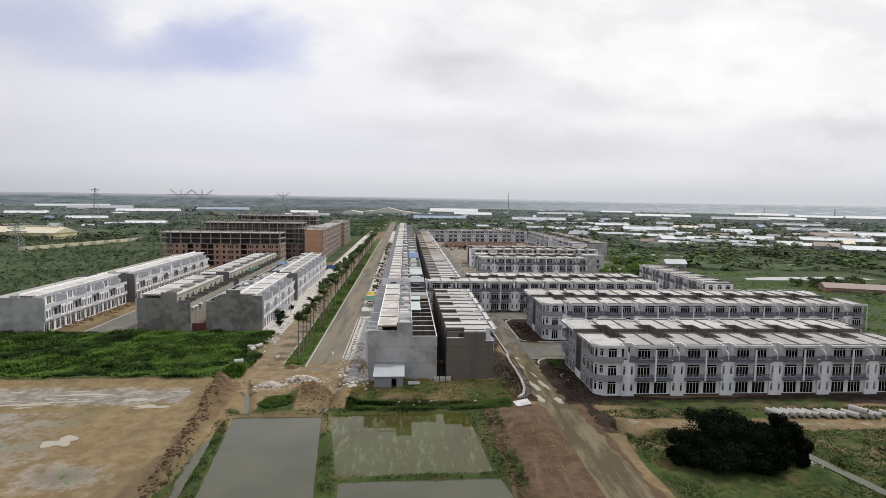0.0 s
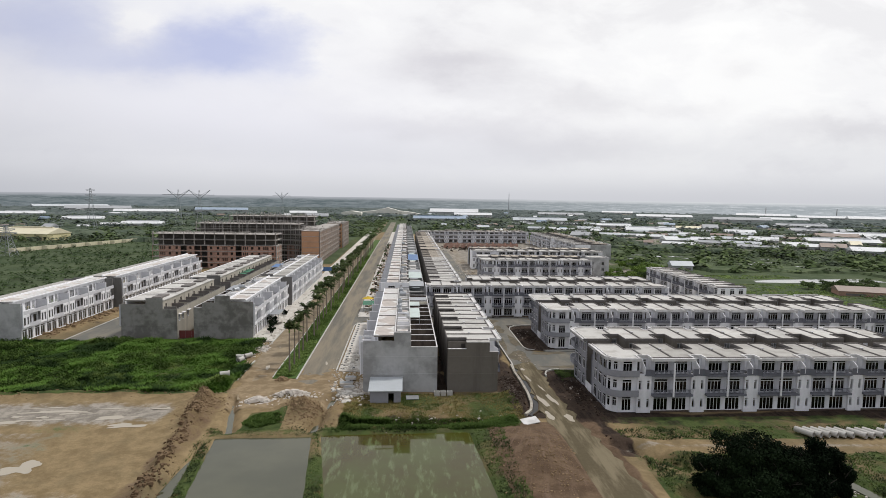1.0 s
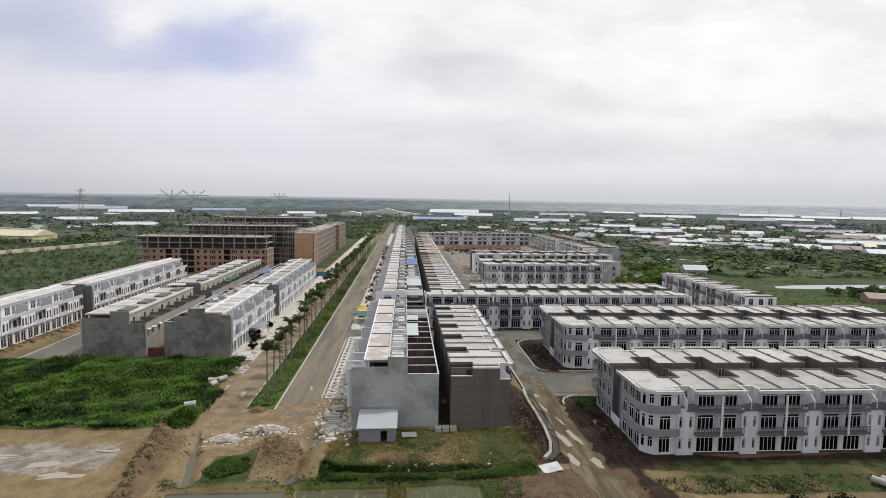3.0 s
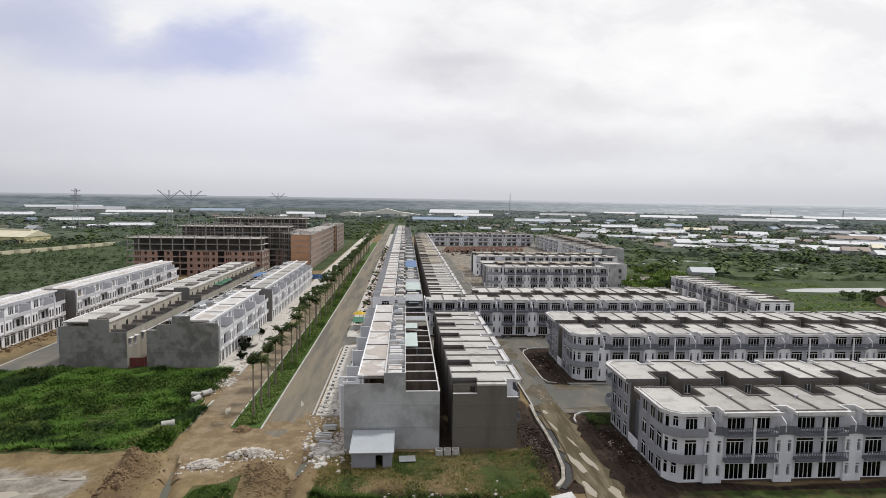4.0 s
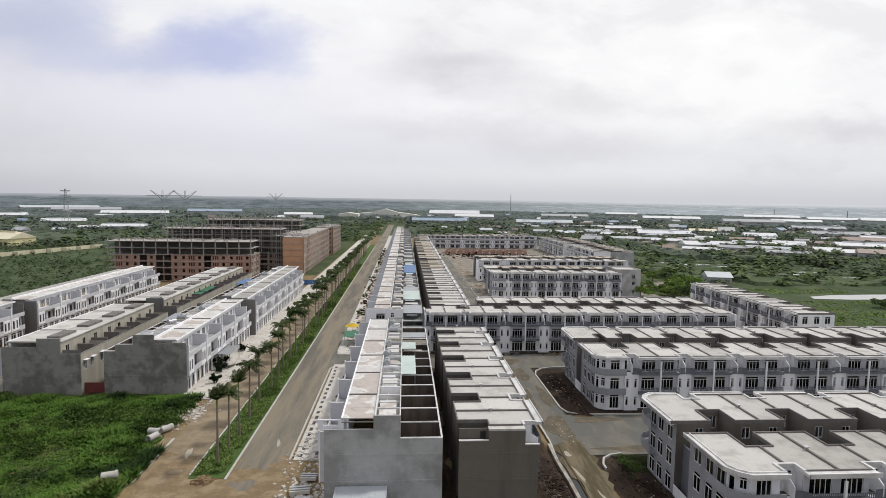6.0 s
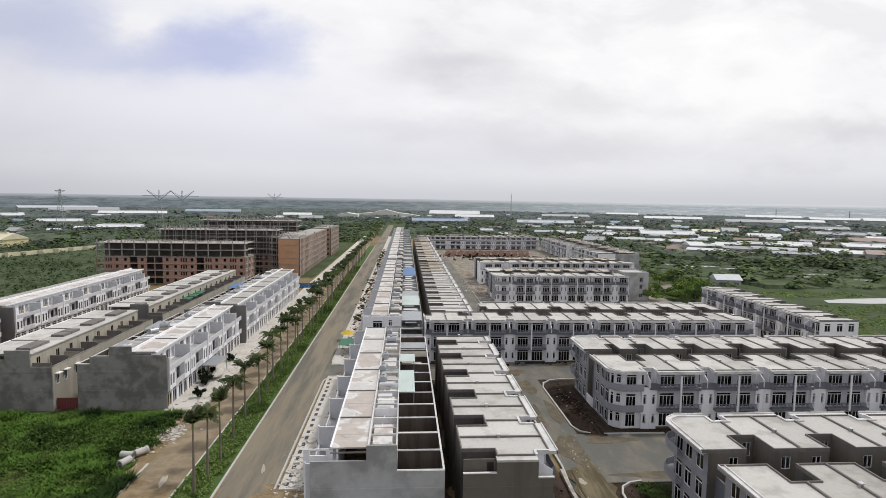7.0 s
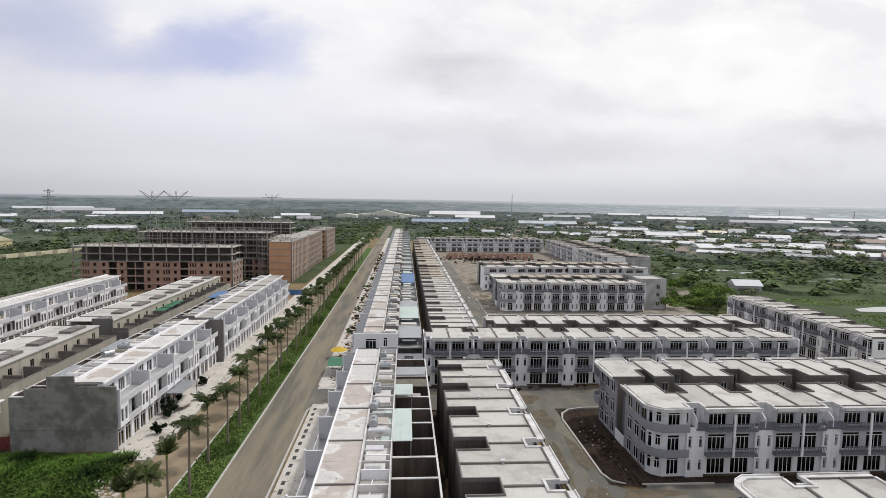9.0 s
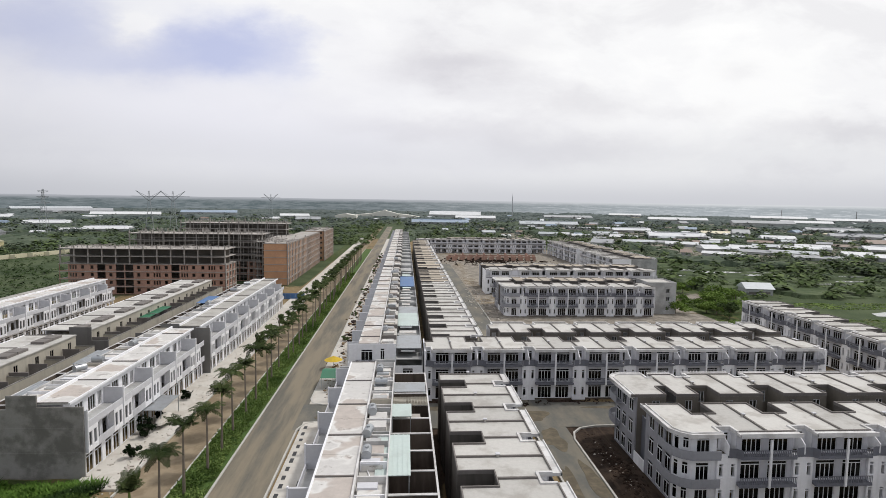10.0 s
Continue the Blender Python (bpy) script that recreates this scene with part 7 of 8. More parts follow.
for i in range(12):
    part("wall_panel", Shape().box(-250 + 3.6 * i, -246.6 + 3.6 * i, 378 + 10.5 * i, 378.3 + 10.5 * i, 0, 2.6).bar((-250 + 3.6 * i, 378 + 10.5 * i, 1.3), (-246.4 + 3.6 * i, 388.5 + 10.5 * i, 1.3), 0.25, 2.6), M_TIN[4], wall_)


# ---- closed canopies of scrub and woods between the roofs ----
def leafy(name, a, b, dark):
    """A closed canopy seen from afar: crowns of uneven green with soft relief."""
    m, n, l, p = nodes_of(name)
    pos = n.new("ShaderNodeNewGeometry").outputs["Position"]
    c = mixed(n, l, eased(n, l, noise_of(n, l, pos, 0.11, 4.0, 0.6), 0.36, 0.64), a, b)
    c = mixed(n, l, eased(n, l, noise_of(n, l, pos, 0.02, 5.0, 0.6), 0.50, 0.66), c, dark)
    l.new(c, p.inputs["Base Color"])
    p.inputs["Roughness"].default_value, p.inputs["Specular IOR Level"].default_value = 0.9, 0.1
    k = n.new("ShaderNodeBump")
    k.inputs["Strength"].default_value, k.inputs["Distance"].default_value = 0.4, 0.5
    l.new(noise_of(n, l, pos, 0.7, 4.0, 0.6), k.inputs["Height"])
    l.new(k.outputs[0], p.inputs["Normal"])
    return m


def canopy(name, r0, r1, turn, ratio, low, high, cover, seed, material, label):
    """Tree tops as one uneven sheet on rings about the start; it dips under the ground at clearings, roofs and water."""
    rng = np.random.RandomState(seed)
    a = np.arange(-0.92, 0.92, turn)
    r = r0 * ratio ** np.arange(int(math.log(r1 / r0) / math.log(ratio)) + 1)
    A, R = np.meshgrid(a, r)
    A = A + rng.uniform(-0.35, 0.35, A.shape) * turn
    R = R * (1 + rng.uniform(-0.35, 0.35, R.shape) * (ratio - 1))
    x, y = R * np.sin(A), 40 + R * np.cos(A)
    thick = 0.7 * sheet(x, y, 95, seed) + 0.5 * sheet(x, y, 34, seed + 1) + 0.35 * sheet(x, y, 13, seed + 2) + cover
    stand = np.clip(thick / 0.30, 0, 1)
    crown = 0.5 + 0.30 * sheet(x, y, 9.5, seed + 3) + 0.25 * sheet(x, y, 5.3, seed + 4)
    tall = 0.55 + 0.45 * sheet(x, y, 47, seed + 5)
    z = stand * (low + (high - low) * np.clip(crown, 0, 1) * (0.45 + 0.55 * np.clip(tall, 0, 1)))
    clear = ~open_land(x, y)
    for hx, hy, q in HALLS:
        clear |= ((x - hx) / (q + 5)) ** 2 + ((y - hy + 14) / (0.5 * q + 22)) ** 2 < 1
    z = np.where(clear | (stand < 0.05), -1.6, z)
    z[0], z[-1], z[:, 0], z[:, -1] = -1.6, -1.6, -1.6, -1.6
    n, m = z.shape
    idx = np.arange(n * m).reshape(n, m)
    F = np.stack([idx[:-1, :-1], idx[:-1, 1:], idx[1:, 1:], idx[1:, :-1]], -1).reshape(-1, 4)
    F = F[(z.reshape(-1)[F] > -1).any(1)]
    ob = raw(name, np.stack([x, y, z], -1).reshape(-1, 3), F, material)
    zf = z.reshape(-1)[F]
    ob.data.polygons.foreach_set("use_smooth", (np.ptp(zf, axis=1) < 1.5).tolist())
    tagged(ob, label, "trees", "", "stuff")


# ring by ring the greens turn bluer: haze put into the leaf colour
canopy("scrub_canopy", 235, 450, 0.0045, 1.0065, 0.3, 2.6, 0.12, 51, leafy("scrub_green", (0.062, 0.088, 0.042), (0.108, 0.135, 0.070), (0.050, 0.066, 0.036)), "low closed green scrub beyond the estate")
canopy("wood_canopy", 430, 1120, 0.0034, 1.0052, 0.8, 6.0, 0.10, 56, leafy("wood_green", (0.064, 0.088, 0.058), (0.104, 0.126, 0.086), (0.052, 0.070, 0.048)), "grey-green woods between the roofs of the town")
canopy("far_canopy", 1080, 1945, 0.0042, 1.0065, 1.5, 9.0, 0.22, 61, leafy("far_wood_hazed", (0.088, 0.110, 0.104), (0.130, 0.150, 0.140), (0.070, 0.088, 0.085)), "distant grey-green woods on the plain")

# ---- clutter of the building site ----
def top_height(x, y):
    """Height of what one stands on: pavement, road or bare ground."""
    if -14 < x < -7.5 and (126 < y < 174 or y > 182.4):
        return 0.16
    if -40 < x < -33.6 and y > 152:
        return 0.14
    z = float(ground_height(np.array([x]), np.array([y]))[0])
    return max(z, 0.02) if 23.6 < x < 31.4 and y > 128 or -21.7 < x < -14 and y > 120 else z


def stones(name, n, spread, size, seed, material, label, category="rubble"):
    """Broken lumps scattered by spread(rng) -> x, y, lift; one joined mesh."""
    rng = random.Random(seed)
    s = Shape()
    for i in range(n):
        x, y, up = spread(rng)
        z = top_height(x, y) + up
        k = size * (0.45 + 1.25 * rng.random() ** 3)
        a, b, c = (k * rng.uniform(0.4, 1.2) for _ in range(3))
        t = rng.uniform(0, 6.28)
        ca, sa = math.cos(t), math.sin(t)
        q = [(-a, -b, -c), (a, -b, -c), (a, b, -c), (-a, b, -c), (-a * 0.7, -b * 0.8, c), (a * 0.8, -b * 0.6, c), (a * 0.6, b * 0.8, c * 0.8), (-a * 0.8, b * 0.6, c * 0.7)]
        s.add([(x + u * ca - v * sa, y + u * sa + v * ca, z + w * 0.6) for u, v, w in q], [(3, 2, 1, 0), (4, 5, 6, 7), (0, 1, 5, 4), (1, 2, 6, 5), (2, 3, 7, 6), (3, 0, 4, 7)])
    return tagged(part(name, s, material), label, category, "", "stuff")


def disc(cx, cy, rx, ry, up=0.0):
    return lambda g: (lambda a, r: (cx + rx * r * math.cos(a), cy + ry * r * math.sin(a), up * max(0.0, 1 - r)))(g.uniform(0, 6.28), min(1.7, 0.25 * g.random() + abs(g.gauss(0, 0.55))))


def line(x0, y0, x1, y1, w):
    return lambda g: (lambda t: (x0 + (x1 - x0) * t + g.gauss(0, w), y0 + (y1 - y0) * t + g.gauss(0, w), 0.02))(g.random())


stones("rubble_heap", 480, disc(-20.5, 110.6, 4.4, 1.5, 0.35), 0.24, 1, M_RUBBLE, "pale heap of broken bricks across the avenue's end")
stones("sand_heap", 700, disc(-26.4, 107.9, 3.0, 1.7, 0.35), 0.20, 2, M_RUBBLE, "whitish heap of rubble and sand on the mud")
stones("rubble_heap", 1100, disc(22.4, 113, 1.7, 8.0, 0.1), 0.16, 3, M_SOIL, "dark clods and broken brick beside the row end")
stones("rubble_heap", 420, disc(22.0, 113, 1.5, 6.5, 0.15), 0.13, 33, M_BRICKBITS, "grey-brown scraps of broken concrete beside the row end")
stones("clods", 900, disc(22, 80, 8, 15, 0.05), 0.11, 4, M_CLAY, "pale stones strewn over the tipped earth", "stones")
stones("clods", 1500, disc(-16.5, 102.5, 4.6, 5.6, 0.05), 0.13, 5, M_CLAY, "brown clods of the dug soil heap", "soil")
stones("clods", 520, line(-36, 108, -31.2, 62, 0.8), 0.26, 6, M_CLODS, "brown clods along the field's bank", "soil")
stones("clods", 500, line(-108, 113, -37, 112.5, 0.8), 0.13, 7, M_CLAY, "brown clods along the grass edge", "soil")
stones("clods", 1400, disc(-35, 105, 3.2, 7.0, 0.05), 0.14, 8, M_CLAY, "brown clods of a soil heap by the lane", "soil")
stones("clods", 160, disc(-24.6, 120.2, 1.7, 1.2, 0.7), 0.26, 39, M_CLAY, "brown heap of clods and dead fronds at the verge's end", "soil")
stones("litter", 260, disc(-34.6, 145.6, 2.4, 4.5, 0.1), 0.30, 29, M_RUBBLE, "white dumped rubble at the edge of the grass")
stones("litter", 200, disc(-36.5, 141, 3.0, 8.5, 0.45), 0.17, 9, M_RUBBLE, "white scraps of rubble in the grass by the lane")
stones("litter", 90, line(-8, 97, 19, 99, 1.6), 0.16, 10, M_RUBBLE, "pale scraps along the pond's bank")
stones("litter", 700, disc(34.8, 112, 2.6, 13, 0.05), 0.15, 11, M_SOIL, "dark clods before the townhouses", "soil")
stones("litter", 700, disc(34.6, 156, 2.4, 13, 0.05), 0.15, 12, M_SOIL, "dark clods on the unpaved plot", "soil")
stones("litter", 380, line(10, 182.5, 90, 182.8, 0.7), 0.26, 13, M_SOIL, "brown spoil along the townhouse fronts", "soil")
stones("litter", 240, line(-10.6, 114, -11.2, 146, 1.5), 0.20, 14, M_RUBBLE, "pale broken paving and packs of rubble on the pavement")
stones("litter", 700, line(-11, 188, -11.5, 420, 1.1), 0.30, 15, M_RUBBLE, "pale packs of building material along the pavement")
stones("litter", 500, disc(-7, 115, 3.6, 6, 0.1), 0.28, 16, M_RUBBLE, "broken concrete beside the row end")
stones("litter", 420, line(-95, 160, -93, 205, 1.5), 0.5, 17, M_CLAY, "orange-brown spoil before the white row", "soil")
stones("litter", 160, disc(33, 290, 5, 60, 0.2), 0.4, 18, M_RUBBLE, "building material strewn along the far street")
stones("litter", 500, disc(60, 440, 34, 26, 0.3), 0.9, 19, M_SOIL, "reddish spoil on the unbuilt plots", "soil")
stones("litter", 60, disc(34.6, 156, 2.0, 12, 0.02), 0.10, 34, M_RUBBLE, "pale scraps on the dark plot")
stones("litter", 50, disc(34.8, 112, 2.2, 12, 0.02), 0.12, 35, M_RUBBLE, "pale scraps on the dark plot")
stones("litter", 60, disc(29, 137, 2.0, 7, 0.0), 0.12, 36, M_RUBBLE, "pale scraps on the street")
stones("litter", 90, line(57, 75, 62, 72, 0.9), 0.2, 20, M_RUBBLE, "pale stones along the ditch")


def patch(name, cx, cy, rx, ry, z, material, label, seed, turn=0.0, group="", lobes=1.0):
    rng = random.Random(seed)
    ca, sa = math.cos(radians(turn)), math.sin(radians(turn))
    plan = []
    ph = [rng.uniform(0, 6.28) for _ in range(3)]
    for i in range(36):
        a = 6.2832 * i / 36
        k = 0.78 + lobes * (0.18 * math.sin(2 * a + ph[0]) + 0.20 * math.sin(3 * a + ph[1]) + 0.16 * math.sin(5 * a + ph[2])) + rng.uniform(-0.06, 0.06) * lobes
        u, v = rx * k * math.cos(a), ry * k * math.sin(a)
        plan.append((cx + u * ca - v * sa, cy + u * sa + v * ca))
    return tagged(part(name, Shape().prism(plan, z - 0.06, z), material), label, "puddle", group, "structure")


for k, (x, y, a, b) in enumerate(((26.9, 106.6, 0.75, 3.6), (28.9, 107.6, 0.6, 3.8), (26.4, 99.4, 0.7, 2.6), (29.6, 98.4, 0.8, 2.2), (27.0, 120.3, 0.3, 2.9), (27.2, 126.7, 0.5, 1.3), (28.4, 114, 0.25, 2.4),
                                  (-17, 132, 0.35, 1.6), (-29.5, 129, 0.5, 2.2))):
    patch("puddle", x, y, a, b, 0.056, M_PUDDLE, "shallow pale muddy puddle on the road", 300 + k, 8, "puddles", 0.45)
for k, (x, y, a, b) in enumerate([(-52, 83, 2.8, 2.2), (-49, 101, 4.5, 0.9), (-60, 104, 5.0, 0.8), (-45, 97.5, 4.0, 1.0), (-72, 80, 4.0, 2.2), (-67, 99, 5, 0.9), (-41, 105, 3.0, 0.7)] + [(rp.uniform(-100, -42), rp.choice((98, 101, 102.5, 104, 106)) + rp.uniform(-0.8, 0.8), rp.uniform(1.2, 3.6), rp.uniform(0.25, 0.55)) for _ in range(22)]):
    patch("puddle", x, y, a, b, float(ground_height(np.array([x]), np.array([y]))[0]) + 0.03, M_PUDDLE, "shallow pale puddle on the cleared field", 330 + k, 4, "puddles")

# tan mud drawn over the ends of lane and avenue, thinning out unevenly
mx_, my_ = np.meshgrid(np.arange(-35.5, -12.6, 0.35), np.arange(104.5, 137, 0.35))
edge_m = np.minimum(np.minimum(mx_ + 35.2, -13.4 - mx_) / 1.6, np.minimum((my_ - 105) / 2.0, (127 - np.abs(mx_ + 24.5) * 0.35 + 6.5 * sheet(mx_, my_, 3.7, 41) + 3.5 * sheet(mx_, my_, 1.3, 42) - my_) / 5.0))
mz_ = 0.052 + 0.022 * sheet(mx_, my_, 2.3, 43) + 0.014 * sheet(mx_, my_, 0.8, 44) - 0.10 * np.clip(0.6 - edge_m, 0, 1.5)
mz_ = np.minimum(mz_, ground_height(mx_, my_) + 0.16)
mi_ = np.arange(mx_.size).reshape(mx_.shape)
mud_mesh = bpy.data.meshes.new("mud")
mud_mesh.from_pydata(np.stack([mx_, my_, mz_], -1).reshape(-1, 3).tolist(), [], np.stack([mi_[:-1, :-1], mi_[:-1, 1:], mi_[1:, 1:], mi_[1:, :-1]], -1).reshape(-1, 4).tolist())
mud_mesh.polygons.foreach_set("use_smooth", [True] * len(mud_mesh.polygons))
mud_mesh.materials.append(M_MUD)
tagged(new("mud", mud_mesh), "tan mud tracked over the road's end", "mud", "mud", "structure")
for k, (x, y, a, b, tn) in enumerate(((28.6, 137, 2.6, 7.0, 5), (30.0, 152, 1.2, 8.0, 0), (26.6, 150, 1.0, 9.0, 0), (40, 128.4, 9.0, 1.4, 0), (62, 140.6, 14, 1.2, 0), (36, 139.8, 5.0, 1.6, 4), (28, 166, 2.4, 5.0, 0), (26, 176, 4.0, 4.0, 0), (12, 180, 9.0, 1.5, 0), (50, 180, 14, 1.4, 0), (-8, 177, 5.0, 3.0, 0))):
    tagged(patch("mud", x, y, a, b, 0.046 + 0.004 * (k % 3), M_DUST, "dried mud and dust over the street", 370 + k, tn, "mud", 0.55), category="mud")
# kerbs round the unpaved plots, and an open drain
for path, lab in (([(46, 142.2), (34, 142.2), (32, 143.4), (31.3, 145.5), (31.3, 165.5), (32.0, 168.2), (33.6, 170.0), (36.5, 170.9), (46, 171)], "curved pale kerb round an unpaved plot"),
                  ([(35.4, 126.5), (33.6, 126.1), (32.2, 125.0), (31.5, 123.2), (31.4, 121.8)], "short curved pale kerb at the street corner"),
                  ([(-7.6, 174.2), (-11.0, 174.2), (-13.2, 173.2), (-14.1, 170.8), (-14.1, 126)], "pale kerb of the pavement"),
                  ([(-7.6, 182.2), (-11.5, 182.2), (-13.4, 183.1), (-14.1, 185.2), (-14.1, 420)], "pale kerb of the far pavement"),
                  ([(44, 250.4), (36, 250.4), (32.6, 251.4), (31.2, 254), (31.2, 288)], "curved pale kerb round a bare plot"), ([(25.4, 170), (25.6, 131), (25.2, 126.5)], "pale kerb along the street"), ([(-33.5, 150), (-33.5, 640)], "pale kerb of the forecourt"), ([(-33.6, 119), (-33.6, 134)], "short kerb beside the lane")):
    tagged(part("kerb", Shape().band(path, 0.28, -0.2, 0.22), M_KERB), lab, "kerb", "kerbs", "structure")
drain = thing("open_drain", "pale concrete wall and open drain curving beside the road", "drain")
part("drain_wall", Shape().band([(x, y) for x, y in DRAIN], 0.5, -0.5, 0.26), M_DRAINWALL, drain)
part("drain_bed", Shape().band([(x + 0.85, y) for x, y in DRAIN], 0.9, -0.5, -0.1), M_BLACK, drain, "dark drain bed")
part("drain_edge", Shape().band([(x + 1.4, y) for x, y in DRAIN], 0.22, -0.5, 0.06), M_EARTHEDGE, drain, "muddy outer edge of the drain")


# concrete pipes
def pipe(length, r, label, group):
    h = thing("concrete_pipe", label, "pipe", group)
    n = 14
    rings = [(0, r), (length, r), (length, r * 0.8), (0, r * 0.8)]
    vs = [(x, q * math.cos(6.2832 * i / n), r + q * math.sin(6.2832 * i / n)) for x, q in rings for i in range(n)]
    fs = [(k * n + i, k * n + (i + 1) % n, ((k + 1) % 4) * n + (i + 1) % n, ((k + 1) % 4) * n + i) for k in range(4) for i in range(n)]
    part("barrel", Shape().add(vs, fs), M_KERB, h)
    part("collar", Shape().tube((length - 0.35, 0, r), (length - 0.02, 0, r), r * 1.13, r * 1.13, n, False), M_KERB, h)
    return h


big = pipe(2.9, 0.47, "pale concrete drain pipe lying on the roadside grass", "stacked drain pipes")
at = [(66.0 + 1.3 * i, 91.6 - 0.1 * i) for i in range(6)] + [(74.6 + 1.35 * i, 90.9) for i in range(3)] + [(79.6 + 1.4 * i, 90.6) for i in range(4)] + [(86.6 + 1.5 * i, 90.2) for i in range(4)]
for k, (x, y) in enumerate(at):
    m = pose(x, y, 0.0, 0, 0, -62 + rp.uniform(-3, 3))
    if k:
        copy_thing(big, m)
    else:
        big.matrix_basis = m
copy_thing(big, pose(81.0, 90.5, 0.8, 0, 0, -62))
small = pipe(1.9, 0.5, "short white concrete pipe dumped in the grass", "dumped pipes")
small.matrix_basis = pose(-38.4, 136.4, 0.0, 0, 0, -10)
copy_thing(small, pose(-36.6, 136.6, 0.0, 0, 0, 50))
copy_thing(small, pose(-36.5, 134.9, 0.0, 0, 0, -110))
copy_thing(small, pose(-36.4, 118.2, 1.5, 0, 0, 20))

# lean-to shed at the row's end
shed = thing("lean_to_shed", "makeshift shed of grey sheet metal against the end wall", "shed")
part("roof", Shape().extrude([(106.2, 2.35), (106.2, 2.27), (112.4, 3.0), (112.4, 3.08)], -5.9, 0.4), P_, shed, "pale corrugated roof sheet")
for i in range(16):
    x = -5.7 + 0.4 * i
    part("roof_rib", Shape().extrude([(106.2, 2.41), (106.2, 2.34), (112.4, 3.07), (112.4, 3.14)], x, x + 0.08), P_, shed)
part("front_wall", Shape().wall(-5.6, 0.1, -0.3, 2.3, 106.6, 0.06, [(-2.2, -1.2, -0.3, 1.8)]), M_SIDEGREY, shed, "faded sheet wall")
part("side_wall", Shape().extrude([(106.66, -0.3), (112.3, -0.3), (112.3, 2.95), (106.66, 2.28)], 0.04, 0.1), M_SIDEGREY, shed)
part("side_wall", Shape().extrude([(106.66, -0.3), (112.3, -0.3), (112.3, 2.95), (106.66, 2.28)], -5.6, -5.54), M_SIDEGREY, shed)
for i in range(3):
    b = thing("concrete_box", "small open concrete box by the end wall", "box", "concrete boxes")
    x = 6.6 + 1.25 * i
    part("ring", Shape().band([(x, 110.2), (x + 0.9, 110.2), (x + 0.9, 111.1), (x, 111.1), (x, 110.25)], 0.14, -0.3, 0.75), M_KERB, b)
    part("bottom", Shape().box(x, x + 0.9, 110.2, 111.1, -0.3, 0.1), M_BLACK, b)
board = thing("board", "white sheet lying askew on the bank", "board")
part("sheet", Shape().box(-1.45, 1.45, -1.0, 1.0, 0, 0.1), M_CORNICE, board)
board.matrix_basis = pose(22.2, 96.4, 0.35, 8, -6, 12)
b2 = thing("board", "pale sheet propped beside the shed", "board")
part("sheet", Shape().box(-1.2, 1.2, -0.7, 0.7, 0, 0.08), M_STEEL, b2)
b2.matrix_basis = pose(2.3, 108.8, 0.15, 10, 0, 3)
for k, (x, y, w, d, tilt) in enumerate(((-11.0, 117.0, 2.6, 1.6, 8), (-10.4, 120.5, 2.2, 1.4, -5), (-10.2, 114.2, 2.0, 1.6, 4))):
    st = thing("material_stack", "stack of grey planks and sheets on the pavement", "stack", "material stacks")
    for j in range(5):
        part("plank", Shape().box(-w / 2, w / 2, -d / 2 + d * j / 5, -d / 2 + d * (j + 0.85) / 5, 0.0, 0.45 + 0.1 * (j % 2)), M_STEEL if j % 2 else M_PAVE, st)
    st.matrix_basis = pose(x, y, 0.1, 0, 0, tilt)
# pits in the pavement, in two files: black plates paint their dark
for i in range(26):
    inner = i >= 19
    x, y = (-10.4 if inner else -12.75) + rp.uniform(-0.08, 0.08), (128 + 6.1 * (i - 19) if inner else 127.4 + 2.45 * i) + rp.uniform(-0.15, 0.15)
    tagged(part("tree_pit", Shape().box(x - 0.27, x + 0.27, y - rp.uniform(0.45, 0.8), y + rp.uniform(0.45, 0.8), 0.1, 0.172), M_BLACK), "black plate painting a pit's dark in the pavement", "pit", "pavement pits", "structure")


# ---- roofs of the shophouses ----
def tank(label):
    h = thing("water_tank", label, "tank", "roof water tanks")
    part("barrel", Shape().tube((-0.9, 0, 1.15), (0.9, 0, 1.15), 0.55, 0.55, 14), M_STEEL, h, "stainless steel barrel")
    part("stand", Shape().box(-0.8, 0.8, -0.4, 0.4, 0.0, 0.65), M_FRAME, h)
    part("cap", Shape().tube((0, 0, 1.65), (0, 0, 1.85), 0.22, 0.22, 10), M_STEEL, h)
    return h


def sheet_roof(x0, x1, y0, y1, z0, z1, material, label):
    """A ribbed sheet roof on four posts; z0 at its near edge, z1 at its far edge."""
    h = thing("sheet_roof", label, "roof", "yard roofs")
    part("sheet", Shape().extrude([(y0, z0), (y1, z1), (y1, z1 + 0.07), (y0, z0 + 0.07)], x0, x1), material, h)
    n = int((x1 - x0) / 0.5)
    for i in range(n):
        x = x0 + (x1 - x0) * (i + 0.5) / n
        part("rib", Shape().extrude([(y0, z0 + 0.07), (y1, z1 + 0.07), (y1, z1 + 0.12), (y0, z0 + 0.12)], x - 0.05, x + 0.05), material, h)
    for x in (x0 + 0.15, x1 - 0.15):
        for y, z in ((y0 + 0.15, z0), (y1 - 0.15, z1)):
            part("post", Shape().box(x - 0.06, x + 0.06, y - 0.06, y + 0.06, 7.0, z), M_STEEL, h)
    return h


